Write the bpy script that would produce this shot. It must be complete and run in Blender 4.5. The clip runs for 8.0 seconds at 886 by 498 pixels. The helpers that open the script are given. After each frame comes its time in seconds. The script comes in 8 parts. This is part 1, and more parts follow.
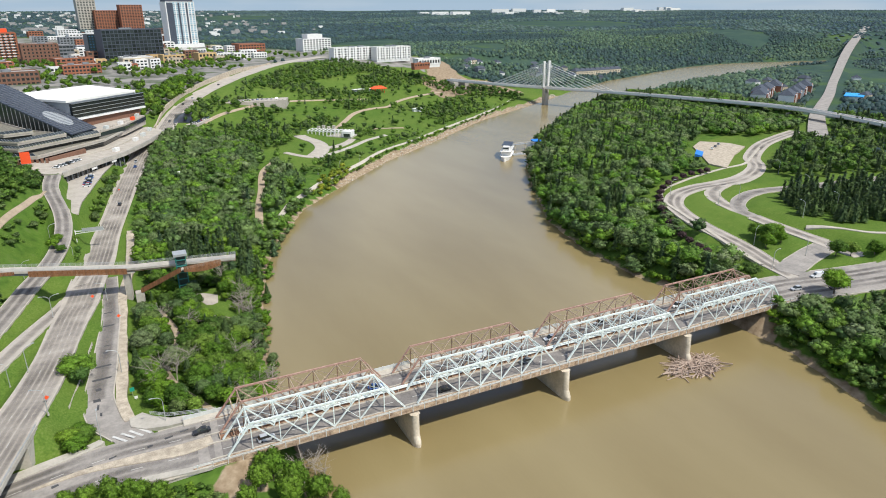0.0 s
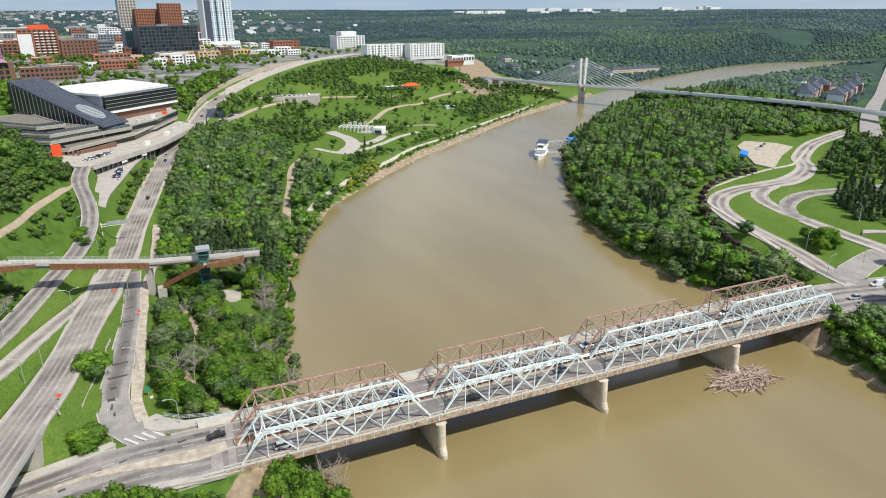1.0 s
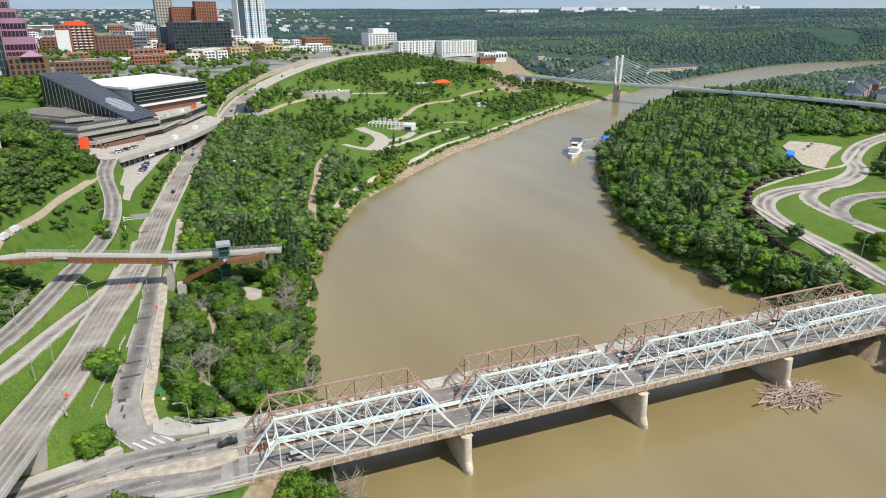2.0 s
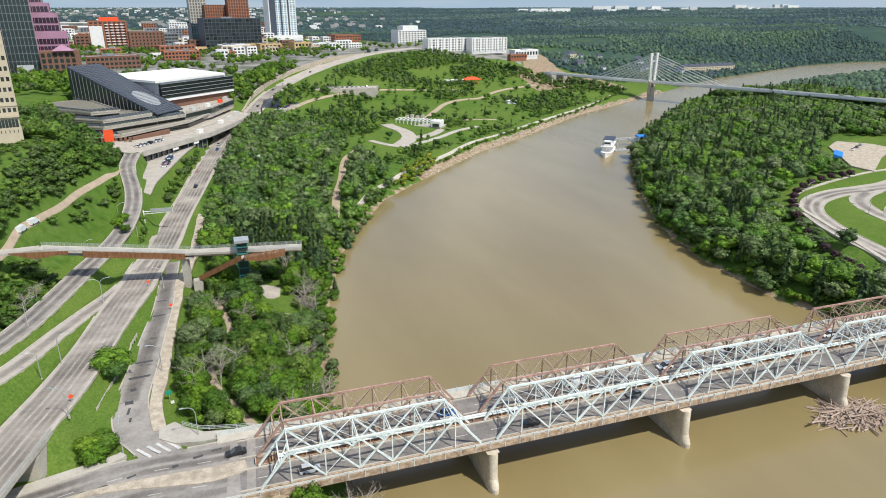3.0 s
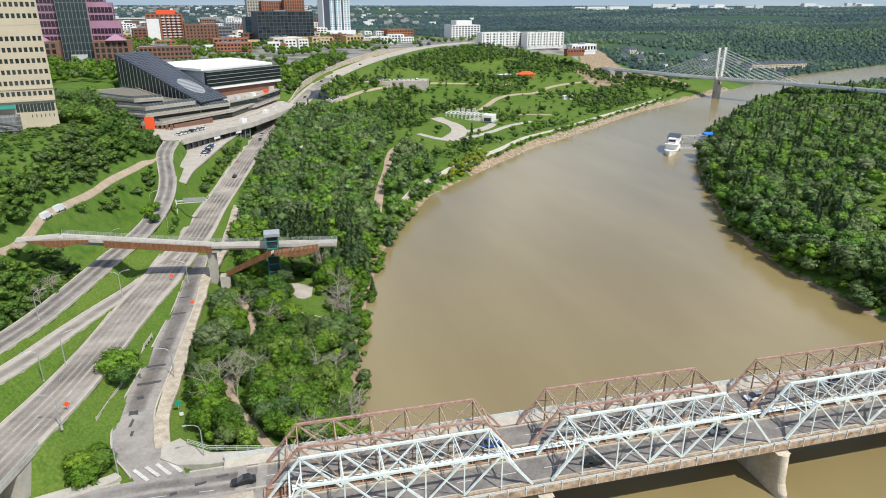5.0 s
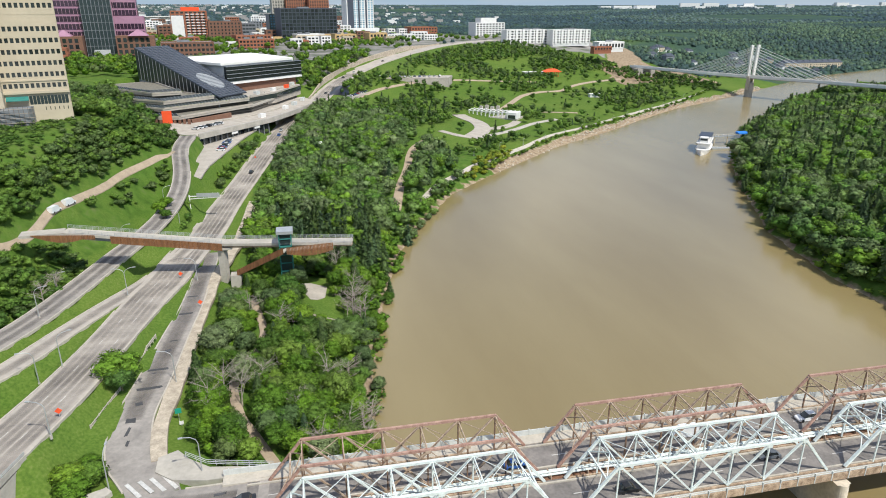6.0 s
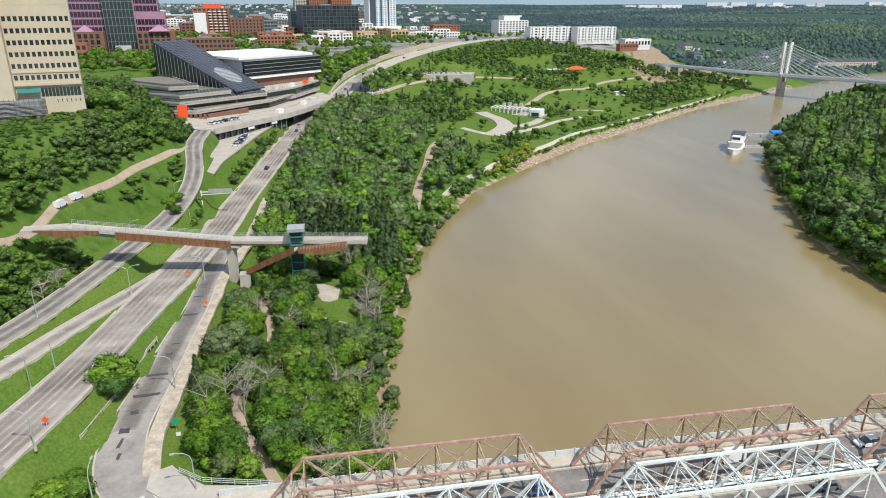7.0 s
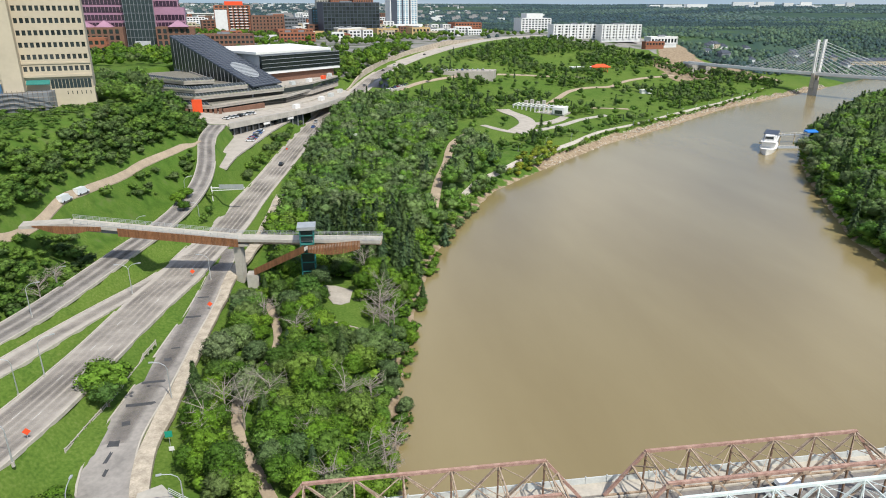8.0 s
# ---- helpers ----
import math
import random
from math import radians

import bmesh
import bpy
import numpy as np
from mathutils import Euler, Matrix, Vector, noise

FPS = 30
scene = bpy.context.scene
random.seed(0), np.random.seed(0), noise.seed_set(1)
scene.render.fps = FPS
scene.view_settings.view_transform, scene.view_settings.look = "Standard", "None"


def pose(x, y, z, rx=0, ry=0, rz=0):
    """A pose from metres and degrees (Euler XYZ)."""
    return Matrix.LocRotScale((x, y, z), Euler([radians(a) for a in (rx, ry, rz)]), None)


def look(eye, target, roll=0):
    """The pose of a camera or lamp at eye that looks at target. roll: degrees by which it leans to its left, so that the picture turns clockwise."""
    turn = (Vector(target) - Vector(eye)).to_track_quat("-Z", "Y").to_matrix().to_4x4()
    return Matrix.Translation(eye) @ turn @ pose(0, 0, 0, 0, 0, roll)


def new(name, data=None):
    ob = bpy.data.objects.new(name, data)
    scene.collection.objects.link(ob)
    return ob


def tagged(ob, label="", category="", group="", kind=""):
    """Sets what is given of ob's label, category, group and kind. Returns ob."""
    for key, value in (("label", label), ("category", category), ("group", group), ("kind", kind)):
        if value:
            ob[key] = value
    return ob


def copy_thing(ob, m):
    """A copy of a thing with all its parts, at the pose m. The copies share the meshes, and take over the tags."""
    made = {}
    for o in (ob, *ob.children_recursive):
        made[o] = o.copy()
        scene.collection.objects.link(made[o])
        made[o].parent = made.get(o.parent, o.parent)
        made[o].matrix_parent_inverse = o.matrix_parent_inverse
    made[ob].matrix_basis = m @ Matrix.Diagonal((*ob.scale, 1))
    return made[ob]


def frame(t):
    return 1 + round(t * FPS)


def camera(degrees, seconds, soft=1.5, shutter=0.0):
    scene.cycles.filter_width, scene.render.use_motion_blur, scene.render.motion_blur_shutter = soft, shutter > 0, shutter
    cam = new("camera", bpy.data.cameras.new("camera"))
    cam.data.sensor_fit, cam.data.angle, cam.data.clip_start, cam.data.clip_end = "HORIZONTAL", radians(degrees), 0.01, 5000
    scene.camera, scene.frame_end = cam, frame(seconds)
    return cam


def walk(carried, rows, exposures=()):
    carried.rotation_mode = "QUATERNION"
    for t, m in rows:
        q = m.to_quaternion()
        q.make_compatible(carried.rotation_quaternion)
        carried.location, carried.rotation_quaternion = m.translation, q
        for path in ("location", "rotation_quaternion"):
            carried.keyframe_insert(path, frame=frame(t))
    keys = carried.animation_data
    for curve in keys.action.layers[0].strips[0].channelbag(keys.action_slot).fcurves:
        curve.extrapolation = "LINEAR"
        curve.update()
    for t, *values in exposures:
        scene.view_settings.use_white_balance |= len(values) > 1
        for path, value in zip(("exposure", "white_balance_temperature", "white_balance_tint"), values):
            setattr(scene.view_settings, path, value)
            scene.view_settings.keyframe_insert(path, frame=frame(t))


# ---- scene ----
cam = camera(68.25, 8.0, soft=1.0)
PATH = [
    (0.0, look((-10.092, -145.050, 119.571), (31.837, -61.146, 84.902), -0.100)),
    (0.5, look((-7.588, -140.053, 117.280), (32.194, -55.105, 82.622), -0.119)),
    (1.0, look((-5.176, -134.906, 115.036), (32.501, -49.005, 80.375), -0.118)),
    (1.5, look((-2.862, -129.640, 112.831), (32.758, -42.871, 78.156), -0.102)),
    (3.0, look((3.452, -113.393, 106.364), (33.222, -24.473, 71.620), -0.017)),
    (3.5, look((5.339, -107.895, 104.239), (33.272, -18.391, 69.473), 0.012)),
    (4.0, look((7.114, -102.381, 102.123), (33.268, -12.347, 67.337), 0.036)),
    (4.5, look((8.779, -96.858, 100.015), (33.209, -6.347, 65.214), 0.056)),
    (6.0, look((13.116, -80.264, 93.738), (32.694, 11.412, 58.922), 0.088)),
    (6.5, look((14.352, -74.713, 91.669), (32.408, 17.276, 56.857), 0.094)),
    (7.0, look((15.489, -69.138, 89.620), (32.064, 23.132, 54.813), 0.104)),
    (7.5, look((16.532, -63.522, 87.595), (31.662, 28.999, 52.795), 0.120)),
    (8.0, look((17.488, -57.847, 85.604), (31.203, 34.896, 50.809), 0.148)),
]
walk(cam, PATH)
# ---- end of camera ----

# ---- light ----
SUN_DIR = Vector((0.35, -0.62, 1.0)).normalized()
world = bpy.data.worlds.new("sky")
scene.world = world
world.use_nodes = True
wn = world.node_tree.nodes
wn.clear()
sky = wn.new("ShaderNodeTexSky")
sky.sky_type, sky.sun_disc = "NISHITA", False
sky.sun_elevation = math.asin(SUN_DIR.z)
sky.sun_rotation = math.atan2(SUN_DIR.x, SUN_DIR.y)
sky.altitude, sky.air_density, sky.dust_density, sky.ozone_density = 600, 1.0, 0.7, 3.0
bg = wn.new("ShaderNodeBackground")
bg.inputs["Strength"].default_value = 0.132
wo = wn.new("ShaderNodeOutputWorld")
tone = wn.new("ShaderNodeMix")
tone.data_type, tone.blend_type = "RGBA", "MULTIPLY"
tone.inputs[0].default_value = 1.0
tone.inputs[7].default_value = (0.78, 0.94, 1.1, 1)
world.node_tree.links.new(sky.outputs[0], tone.inputs[6])
way, puff, cover, cloud = wn.new("ShaderNodeTexCoord"), wn.new("ShaderNodeTexNoise"), wn.new("ShaderNodeMapRange"), wn.new("ShaderNodeMix")
puff.inputs["Scale"].default_value, puff.inputs["Detail"].default_value = 3.2, 6
world.node_tree.links.new(way.outputs["Generated"], puff.inputs["Vector"])
cover.inputs["From Min"].default_value, cover.inputs["From Max"].default_value, cover.inputs["To Max"].default_value = 0.45, 0.62, 0.8
world.node_tree.links.new(puff.outputs["Fac"], cover.inputs["Value"])
cloud.data_type = "RGBA"
cloud.inputs[7].default_value = (7.8, 7.9, 8.0, 1)
world.node_tree.links.new(cover.outputs[0], cloud.inputs[0])
world.node_tree.links.new(tone.outputs[2], cloud.inputs[6])
world.node_tree.links.new(cloud.outputs[2], bg.inputs[0])
world.node_tree.links.new(bg.outputs[0], wo.inputs[0])
sun_data = bpy.data.lights.new("sun", "SUN")
sun_data.energy, sun_data.angle, sun_data.color = 4.4, radians(0.53), (0.98, 0.965, 0.89)
sun = new("sun", sun_data)
sun.matrix_world = look(SUN_DIR * 300, (0, 0, 0))
scene.view_settings.exposure = 0.07


# ---- materials ----
def mat(name, base, rough=0.8, metal=0.0, vary=0.25, scale=1.0, bump=0.0, bump_scale=8.0, tint=None, spec=0.3, rand=0.0, fine=6.0):
    """A procedural surface: base colour varied by noise at two scales, with relief."""
    m = bpy.data.materials.new(name)
    m.use_nodes = True
    n, l = m.node_tree.nodes, m.node_tree.links
    p = n["Principled BSDF"]
    p.inputs["Roughness"].default_value, p.inputs["Metallic"].default_value = rough, metal
    p.inputs["Specular IOR Level"].default_value = spec
    geo = n.new("ShaderNodeNewGeometry")
    big, small = n.new("ShaderNodeTexNoise"), n.new("ShaderNodeTexNoise")
    big.inputs["Scale"].default_value, big.inputs["Detail"].default_value = scale * 0.12, 4
    small.inputs["Scale"].default_value, small.inputs["Detail"].default_value = scale * 0.12 * fine, 5
    for x in (big, small):
        l.new(geo.outputs["Position"], x.inputs["Vector"])
    add = n.new("ShaderNodeMath")
    add.operation = "MULTIPLY_ADD"
    l.new(big.outputs["Fac"], add.inputs[0])
    add.inputs[1].default_value = 0.6
    half = n.new("ShaderNodeMath")
    half.operation = "MULTIPLY"
    half.inputs[1].default_value = 0.4
    l.new(small.outputs["Fac"], half.inputs[0])
    l.new(half.outputs[0], add.inputs[2])
    fac = add.outputs[0]
    if rand:
        info = n.new("ShaderNodeObjectInfo")
        more = n.new("ShaderNodeMath")
        more.operation = "MULTIPLY_ADD"
        l.new(info.outputs["Random"], more.inputs[0])
        more.inputs[1].default_value = rand
        l.new(fac, more.inputs[2])
        fac = more.outputs[0]
    ramp = n.new("ShaderNodeValToRGB")
    dark = [c * (1 - vary) for c in base]
    light = [min(1.0, c * (1 + vary)) for c in (tint or base)]
    ramp.color_ramp.elements[0].position, ramp.color_ramp.elements[1].position = 0.32, 0.68 + rand
    ramp.color_ramp.elements[0].color, ramp.color_ramp.elements[1].color = (*dark, 1), (*light, 1)
    l.new(fac, ramp.inputs[0])
    l.new(ramp.outputs[0], p.inputs["Base Color"])
    if bump:
        b, t = n.new("ShaderNodeBump"), n.new("ShaderNodeTexNoise")
        t.inputs["Scale"].default_value, t.inputs["Detail"].default_value = bump_scale, 4
        l.new(geo.outputs["Position"], t.inputs["Vector"])
        b.inputs["Strength"].default_value, b.inputs["Distance"].default_value = bump, 0.2
        l.new(t.outputs["Fac"], b.inputs["Height"])
        l.new(b.outputs[0], p.inputs["Normal"])
    return m


def leaf_mat(name, stops, rough=0.6, trans=0.25):
    """Foliage: the colour runs from tree to tree along the stops, and a little from leaf to leaf."""
    m = bpy.data.materials.new(name)
    m.use_nodes = True
    n, l = m.node_tree.nodes, m.node_tree.links
    p = n["Principled BSDF"]
    p.inputs["Roughness"].default_value, p.inputs["Specular IOR Level"].default_value = rough, 0.2
    att, info, geo = n.new("ShaderNodeAttribute"), n.new("ShaderNodeObjectInfo"), n.new("ShaderNodeNewGeometry")
    att.attribute_name = "tint"
    a = n.new("ShaderNodeMath")
    l.new(att.outputs["Fac"], a.inputs[0])
    l.new(info.outputs["Random"], a.inputs[1])
    f = n.new("ShaderNodeMath")
    f.operation = "FRACT"
    l.new(a.outputs[0], f.inputs[0])
    ramp = n.new("ShaderNodeValToRGB")
    els = ramp.color_ramp.elements
    while len(els) < len(stops):
        els.new(0.5)
    for i, c in enumerate(stops):
        els[i].position, els[i].color = i / (len(stops) - 1), (*c, 1)
    l.new(f.outputs[0], ramp.inputs[0])
    hsv = n.new("ShaderNodeHueSaturation")
    mr = n.new("ShaderNodeMapRange")
    mr.inputs["To Min"].default_value, mr.inputs["To Max"].default_value = 0.6, 1.4
    l.new(geo.outputs["Random Per Island"], mr.inputs["Value"])
    l.new(mr.outputs[0], hsv.inputs["Value"])
    l.new(ramp.outputs[0], hsv.inputs["Color"])
    l.new(hsv.outputs[0], p.inputs["Base Color"])
    tr, mix = n.new("ShaderNodeBsdfTranslucent"), n.new("ShaderNodeMixShader")
    soft, turn = n.new("ShaderNodeAttribute"), n.new("ShaderNodeVectorTransform")
    soft.attribute_name = "soft"
    turn.vector_type, turn.convert_from, turn.convert_to = "NORMAL", "OBJECT", "WORLD"
    l.new(soft.outputs["Vector"], turn.inputs[0])
    l.new(turn.outputs[0], p.inputs["Normal"])
    l.new(hsv.outputs[0], tr.inputs["Color"])
    mix.inputs[0].default_value = trans
    l.new(p.outputs[0], mix.inputs[1])
    l.new(tr.outputs[0], mix.inputs[2])
    l.new(mix.outputs[0], n["Material Output"].inputs["Surface"])
    return m


def glass_mat(name, colour, rough=0.06):
    """Window glass in front of dark rooms, seen from outside by day."""
    m = bpy.data.materials.new(name)
    m.use_nodes = True
    n, l = m.node_tree.nodes, m.node_tree.links
    p = n["Principled BSDF"]
    info, ramp = n.new("ShaderNodeObjectInfo"), n.new("ShaderNodeValToRGB")
    ramp.color_ramp.elements[0].color = (*[c * 0.6 for c in colour], 1)
    ramp.color_ramp.elements[1].color = (*[c * 1.5 for c in colour], 1)
    l.new(info.outputs["Random"], ramp.inputs[0])
    l.new(ramp.outputs[0], p.inputs["Base Color"])
    p.inputs["Roughness"].default_value, p.inputs["Specular IOR Level"].default_value = rough, 0.8
    return m


def ground_mat():
    """Grass, trodden earth and woodland floor, laid out by the ground's own cover values. Distant floor has haze blue
    in its colour.
    """
    m = bpy.data.materials.new("ground_cover")
    m.use_nodes = True
    n, l = m.node_tree.nodes, m.node_tree.links
    p = n["Principled BSDF"]
    p.inputs["Roughness"].default_value, p.inputs["Specular IOR Level"].default_value = 0.95, 0.1
    geo = n.new("ShaderNodeNewGeometry")

    def noise_at(scale, detail=5):
        t = n.new("ShaderNodeTexNoise")
        t.inputs["Scale"].default_value, t.inputs["Detail"].default_value = scale, detail
        l.new(geo.outputs["Position"], t.inputs["Vector"])
        return t.outputs["Fac"]

    def ramp_of(fac, stops):
        r = n.new("ShaderNodeValToRGB")
        els = r.color_ramp.elements
        while len(els) < len(stops):
            els.new(0.5)
        for e, (pos, c) in zip(els, stops):
            e.position, e.color = pos, (*c, 1)
        l.new(fac, r.inputs[0])
        return r.outputs[0]

    def masked(attr, scale):
        a = n.new("ShaderNodeAttribute")
        a.attribute_name = attr
        s = n.new("ShaderNodeMath")
        s.operation = "MULTIPLY_ADD"
        l.new(noise_at(scale), s.inputs[0])
        s.inputs[1].default_value = 0.7
        l.new(a.outputs["Fac"], s.inputs[2])
        r = n.new("ShaderNodeMapRange")
        r.inputs["From Min"].default_value, r.inputs["From Max"].default_value = 0.75, 0.95
        l.new(s.outputs[0], r.inputs["Value"])
        return r.outputs[0]

    def mixed(fac, a, b):
        x = n.new("ShaderNodeMix")
        x.data_type = "RGBA"
        l.new(fac, x.inputs[0])
        l.new(a, x.inputs[6])
        l.new(b, x.inputs[7])
        return x.outputs[2]

    small = noise_at(1.6, 9)
    patch = n.new("ShaderNodeMath")
    patch.operation = "MULTIPLY_ADD"
    l.new(noise_at(0.022, 6), patch.inputs[0])
    patch.inputs[1].default_value = 0.6
    fleck = n.new("ShaderNodeMath")
    fleck.operation = "MULTIPLY"
    fleck.inputs[1].default_value = 0.4
    l.new(noise_at(0.16, 7), fleck.inputs[0])
    l.new(fleck.outputs[0], patch.inputs[2])
    spread = n.new("ShaderNodeMapRange")
    spread.inputs["From Min"].default_value, spread.inputs["From Max"].default_value = 0.36, 0.64
    l.new(patch.outputs[0], spread.inputs["Value"])
    lawn = mixed(spread.outputs[0], ramp_of(small, [(0.25, (0.045, 0.09, 0.014)), (0.5, (0.075, 0.14, 0.02)), (0.75, (0.115, 0.185, 0.03))]),
                 ramp_of(small, [(0.25, (0.08, 0.13, 0.022)), (0.55, (0.125, 0.185, 0.032)), (0.8, (0.19, 0.2, 0.07))]))
    wood = ramp_of(noise_at(0.25), [(0.3, (0.05, 0.1, 0.016)), (0.55, (0.085, 0.155, 0.024)), (0.75, (0.125, 0.15, 0.05))])
    dirt = ramp_of(noise_at(0.35), [(0.3, (0.2, 0.14, 0.085)), (0.7, (0.4, 0.31, 0.21))])
    col = mixed(masked("wood", 0.2), lawn, wood)
    pave = ramp_of(noise_at(0.04), [(0.32, (0.08, 0.125, 0.04)), (0.42, (0.13, 0.14, 0.1)), (0.5, (0.22, 0.21, 0.19)), (0.72, (0.34, 0.31, 0.28))])
    # distant woodland floor, its colour shifted to blue-green to paint in haze
    col = mixed(masked("far_woods_haze", 0.01), col, ramp_of(noise_at(0.02), [(0.3, (0.03, 0.06, 0.05)), (0.6, (0.05, 0.085, 0.062)), (0.8, (0.08, 0.12, 0.06))]))
    col = mixed(masked("paved", 0.05), col, pave)
    col = mixed(masked("dirt", 0.3), col, dirt)
    l.new(col, p.inputs["Base Color"])
    b = n.new("ShaderNodeBump")
    b.inputs["Strength"].default_value, b.inputs["Distance"].default_value = 0.5, 0.12
    l.new(noise_at(4.5), b.inputs["Height"])
    l.new(b.outputs[0], p.inputs["Normal"])
    return m


def water_mat():
    """Silty brown river: opaque murk under a gently rippled, reflecting surface."""
    m = bpy.data.materials.new("silty_water")
    m.use_nodes = True
    n, l = m.node_tree.nodes, m.node_tree.links
    p = n["Principled BSDF"]
    p.inputs["Roughness"].default_value, p.inputs["Specular IOR Level"].default_value = 0.2, 0.75
    p.inputs["IOR"].default_value = 1.48
    geo = n.new("ShaderNodeNewGeometry")
    mp = n.new("ShaderNodeMapping")
    mp.inputs["Rotation"].default_value = (0, 0, radians(40))
    mp.inputs["Scale"].default_value = (1.0, 0.3, 1.0)
    l.new(geo.outputs["Position"], mp.inputs["Vector"])
    t = n.new("ShaderNodeTexNoise")
    t.inputs["Scale"].default_value, t.inputs["Detail"].default_value = 0.03, 7
    l.new(mp.outputs[0], t.inputs["Vector"])
    r = n.new("ShaderNodeValToRGB")
    r.color_ramp.elements[0].position, r.color_ramp.elements[1].position = 0.3, 0.75
    r.color_ramp.elements[0].color, r.color_ramp.elements[1].color = (0.236, 0.178, 0.078, 1), (0.282, 0.22, 0.104, 1)
    l.new(t.outputs["Fac"], r.inputs[0])
    l.new(r.outputs[0], p.inputs["Base Color"])
    w = n.new("ShaderNodeTexNoise")
    w.inputs["Scale"].default_value, w.inputs["Detail"].default_value = 0.9, 6
    l.new(mp.outputs[0], w.inputs["Vector"])
    b = n.new("ShaderNodeBump")
    b.inputs["Strength"].default_value, b.inputs["Distance"].default_value = 0.25, 0.12
    l.new(w.outputs["Fac"], b.inputs["Height"])
    l.new(b.outputs[0], p.inputs["Normal"])
    return m


M_GROUND, M_WATER = ground_mat(), water_mat()
M_ASPHALT = mat("worn_asphalt", (0.275, 0.25, 0.225), 0.9, vary=0.2, scale=1.6, bump=0.2, tint=(0.33, 0.295, 0.26))
M_TRACK = mat("tyre_polished_asphalt", (0.15, 0.13, 0.115), 0.85, vary=0.25, scale=2, bump=0.1)
_n, _l = M_TRACK.node_tree.nodes, M_TRACK.node_tree.links
_wear, _grit, _amt = _n.new("ShaderNodeAttribute"), _n.new("ShaderNodeTexNoise"), _n.new("ShaderNodeMath")
_wear.attribute_name = "wear"
_grit.inputs["Scale"].default_value, _grit.inputs["Detail"].default_value = 0.07, 6
_amt.operation = "MULTIPLY"
_l.new(_n.new("ShaderNodeNewGeometry").outputs["Position"], _grit.inputs["Vector"])
_l.new(_wear.outputs["Fac"], _amt.inputs[0])
_half = _n.new("ShaderNodeMapRange")
_half.inputs["From Min"].default_value, _half.inputs["From Max"].default_value, _half.inputs["To Max"].default_value = 0.25, 0.75, 0.72
_l.new(_grit.outputs["Fac"], _half.inputs["Value"])
_l.new(_half.outputs[0], _amt.inputs[1])
_l.new(_amt.outputs[0], _n["Principled BSDF"].inputs["Alpha"])
M_ASPHALT_DARK = mat("patched_asphalt", (0.075, 0.075, 0.078), 0.9, vary=0.3, scale=2, bump=0.2)
M_ASPHALT_PALE = mat("sun_bleached_asphalt", (0.425, 0.375, 0.32), 0.9, vary=0.18, scale=1.2, bump=0.2)
M_LINE = mat("road_paint", (0.56, 0.54, 0.5), 0.7, vary=0.25, scale=10)
M_CONCRETE = mat("concrete", (0.44, 0.4, 0.34), 0.85, vary=0.2, scale=1.5, bump=0.2)
M_DECK_PALE = mat("sandy_concrete", (0.42, 0.37, 0.31), 0.9, vary=0.2, scale=2, bump=0.1)
M_SOIL = mat("soil_and_gravel", (0.13, 0.12, 0.09), 0.95, vary=0.35, scale=6, tint=(0.22, 0.2, 0.16))
M_KERB = mat("kerb_concrete", (0.46, 0.41, 0.34), 0.85, vary=0.18, scale=3, bump=0.1)
M_SAND = mat("sandy_shoulder", (0.4, 0.33, 0.25), 0.95, vary=0.3, scale=4, tint=(0.46, 0.39, 0.3), bump=0.3)
M_TRAIL = mat("gravel_trail", (0.4, 0.31, 0.22), 0.95, vary=0.2, scale=2.5, bump=0.3)
M_WHITE_STEEL = mat("pale_green_white_paint", (0.66, 0.71, 0.67), 0.5, vary=0.18, scale=5, spec=0.4)
M_RUST_STEEL = mat("faded_brown_paint", (0.3, 0.185, 0.12), 0.75, vary=0.35, scale=9, tint=(0.44, 0.34, 0.25))
M_RUST_CHORD = mat("faded_red_paint", (0.33, 0.165, 0.12), 0.7, vary=0.3, scale=9, tint=(0.42, 0.27, 0.21))
M_FASCIA = mat("stained_fascia", (0.24, 0.145, 0.085), 0.85, vary=0.4, scale=7, tint=(0.44, 0.33, 0.23))
M_DECK = mat("bridge_asphalt", (0.165, 0.15, 0.138), 0.9, vary=0.22, scale=2, bump=0.2, tint=(0.225, 0.2, 0.18))
M_DARK_RUST = mat("dark_rusted_steel", (0.14, 0.08, 0.05), 0.8, vary=0.4, scale=9, tint=(0.24, 0.15, 0.1))
M_RUST_FLOOR = mat("rusty_plates", (0.3, 0.125, 0.06), 0.9, vary=0.45, scale=9, tint=(0.2, 0.12, 0.08))
M_PIER = mat("pier_concrete", (0.52, 0.44, 0.32), 0.85, vary=0.25, scale=1.8, bump=0.2, tint=(0.58, 0.5, 0.39))
M_RAIL = mat("painted_rail", (0.55, 0.56, 0.53), 0.5, vary=0.15, scale=4)
M_CORTEN = mat("weathering_steel_slats", (0.22, 0.1, 0.045), 0.8, vary=0.4, scale=9, rand=0.3)
M_GALV = mat("galvanised_steel", (0.5, 0.51, 0.5), 0.45, metal=0.5, vary=0.12, scale=6)
M_BARK = mat("bark", (0.16, 0.13, 0.1), 0.95, vary=0.3, scale=12)
M_DEADWOOD = mat("bare_grey_wood", (0.34, 0.29, 0.24), 0.95, vary=0.25, scale=12)
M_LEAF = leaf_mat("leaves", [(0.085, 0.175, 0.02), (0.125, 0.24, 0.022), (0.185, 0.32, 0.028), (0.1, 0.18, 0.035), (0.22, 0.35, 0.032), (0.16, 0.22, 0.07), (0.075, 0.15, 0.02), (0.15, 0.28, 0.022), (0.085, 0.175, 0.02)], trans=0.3)
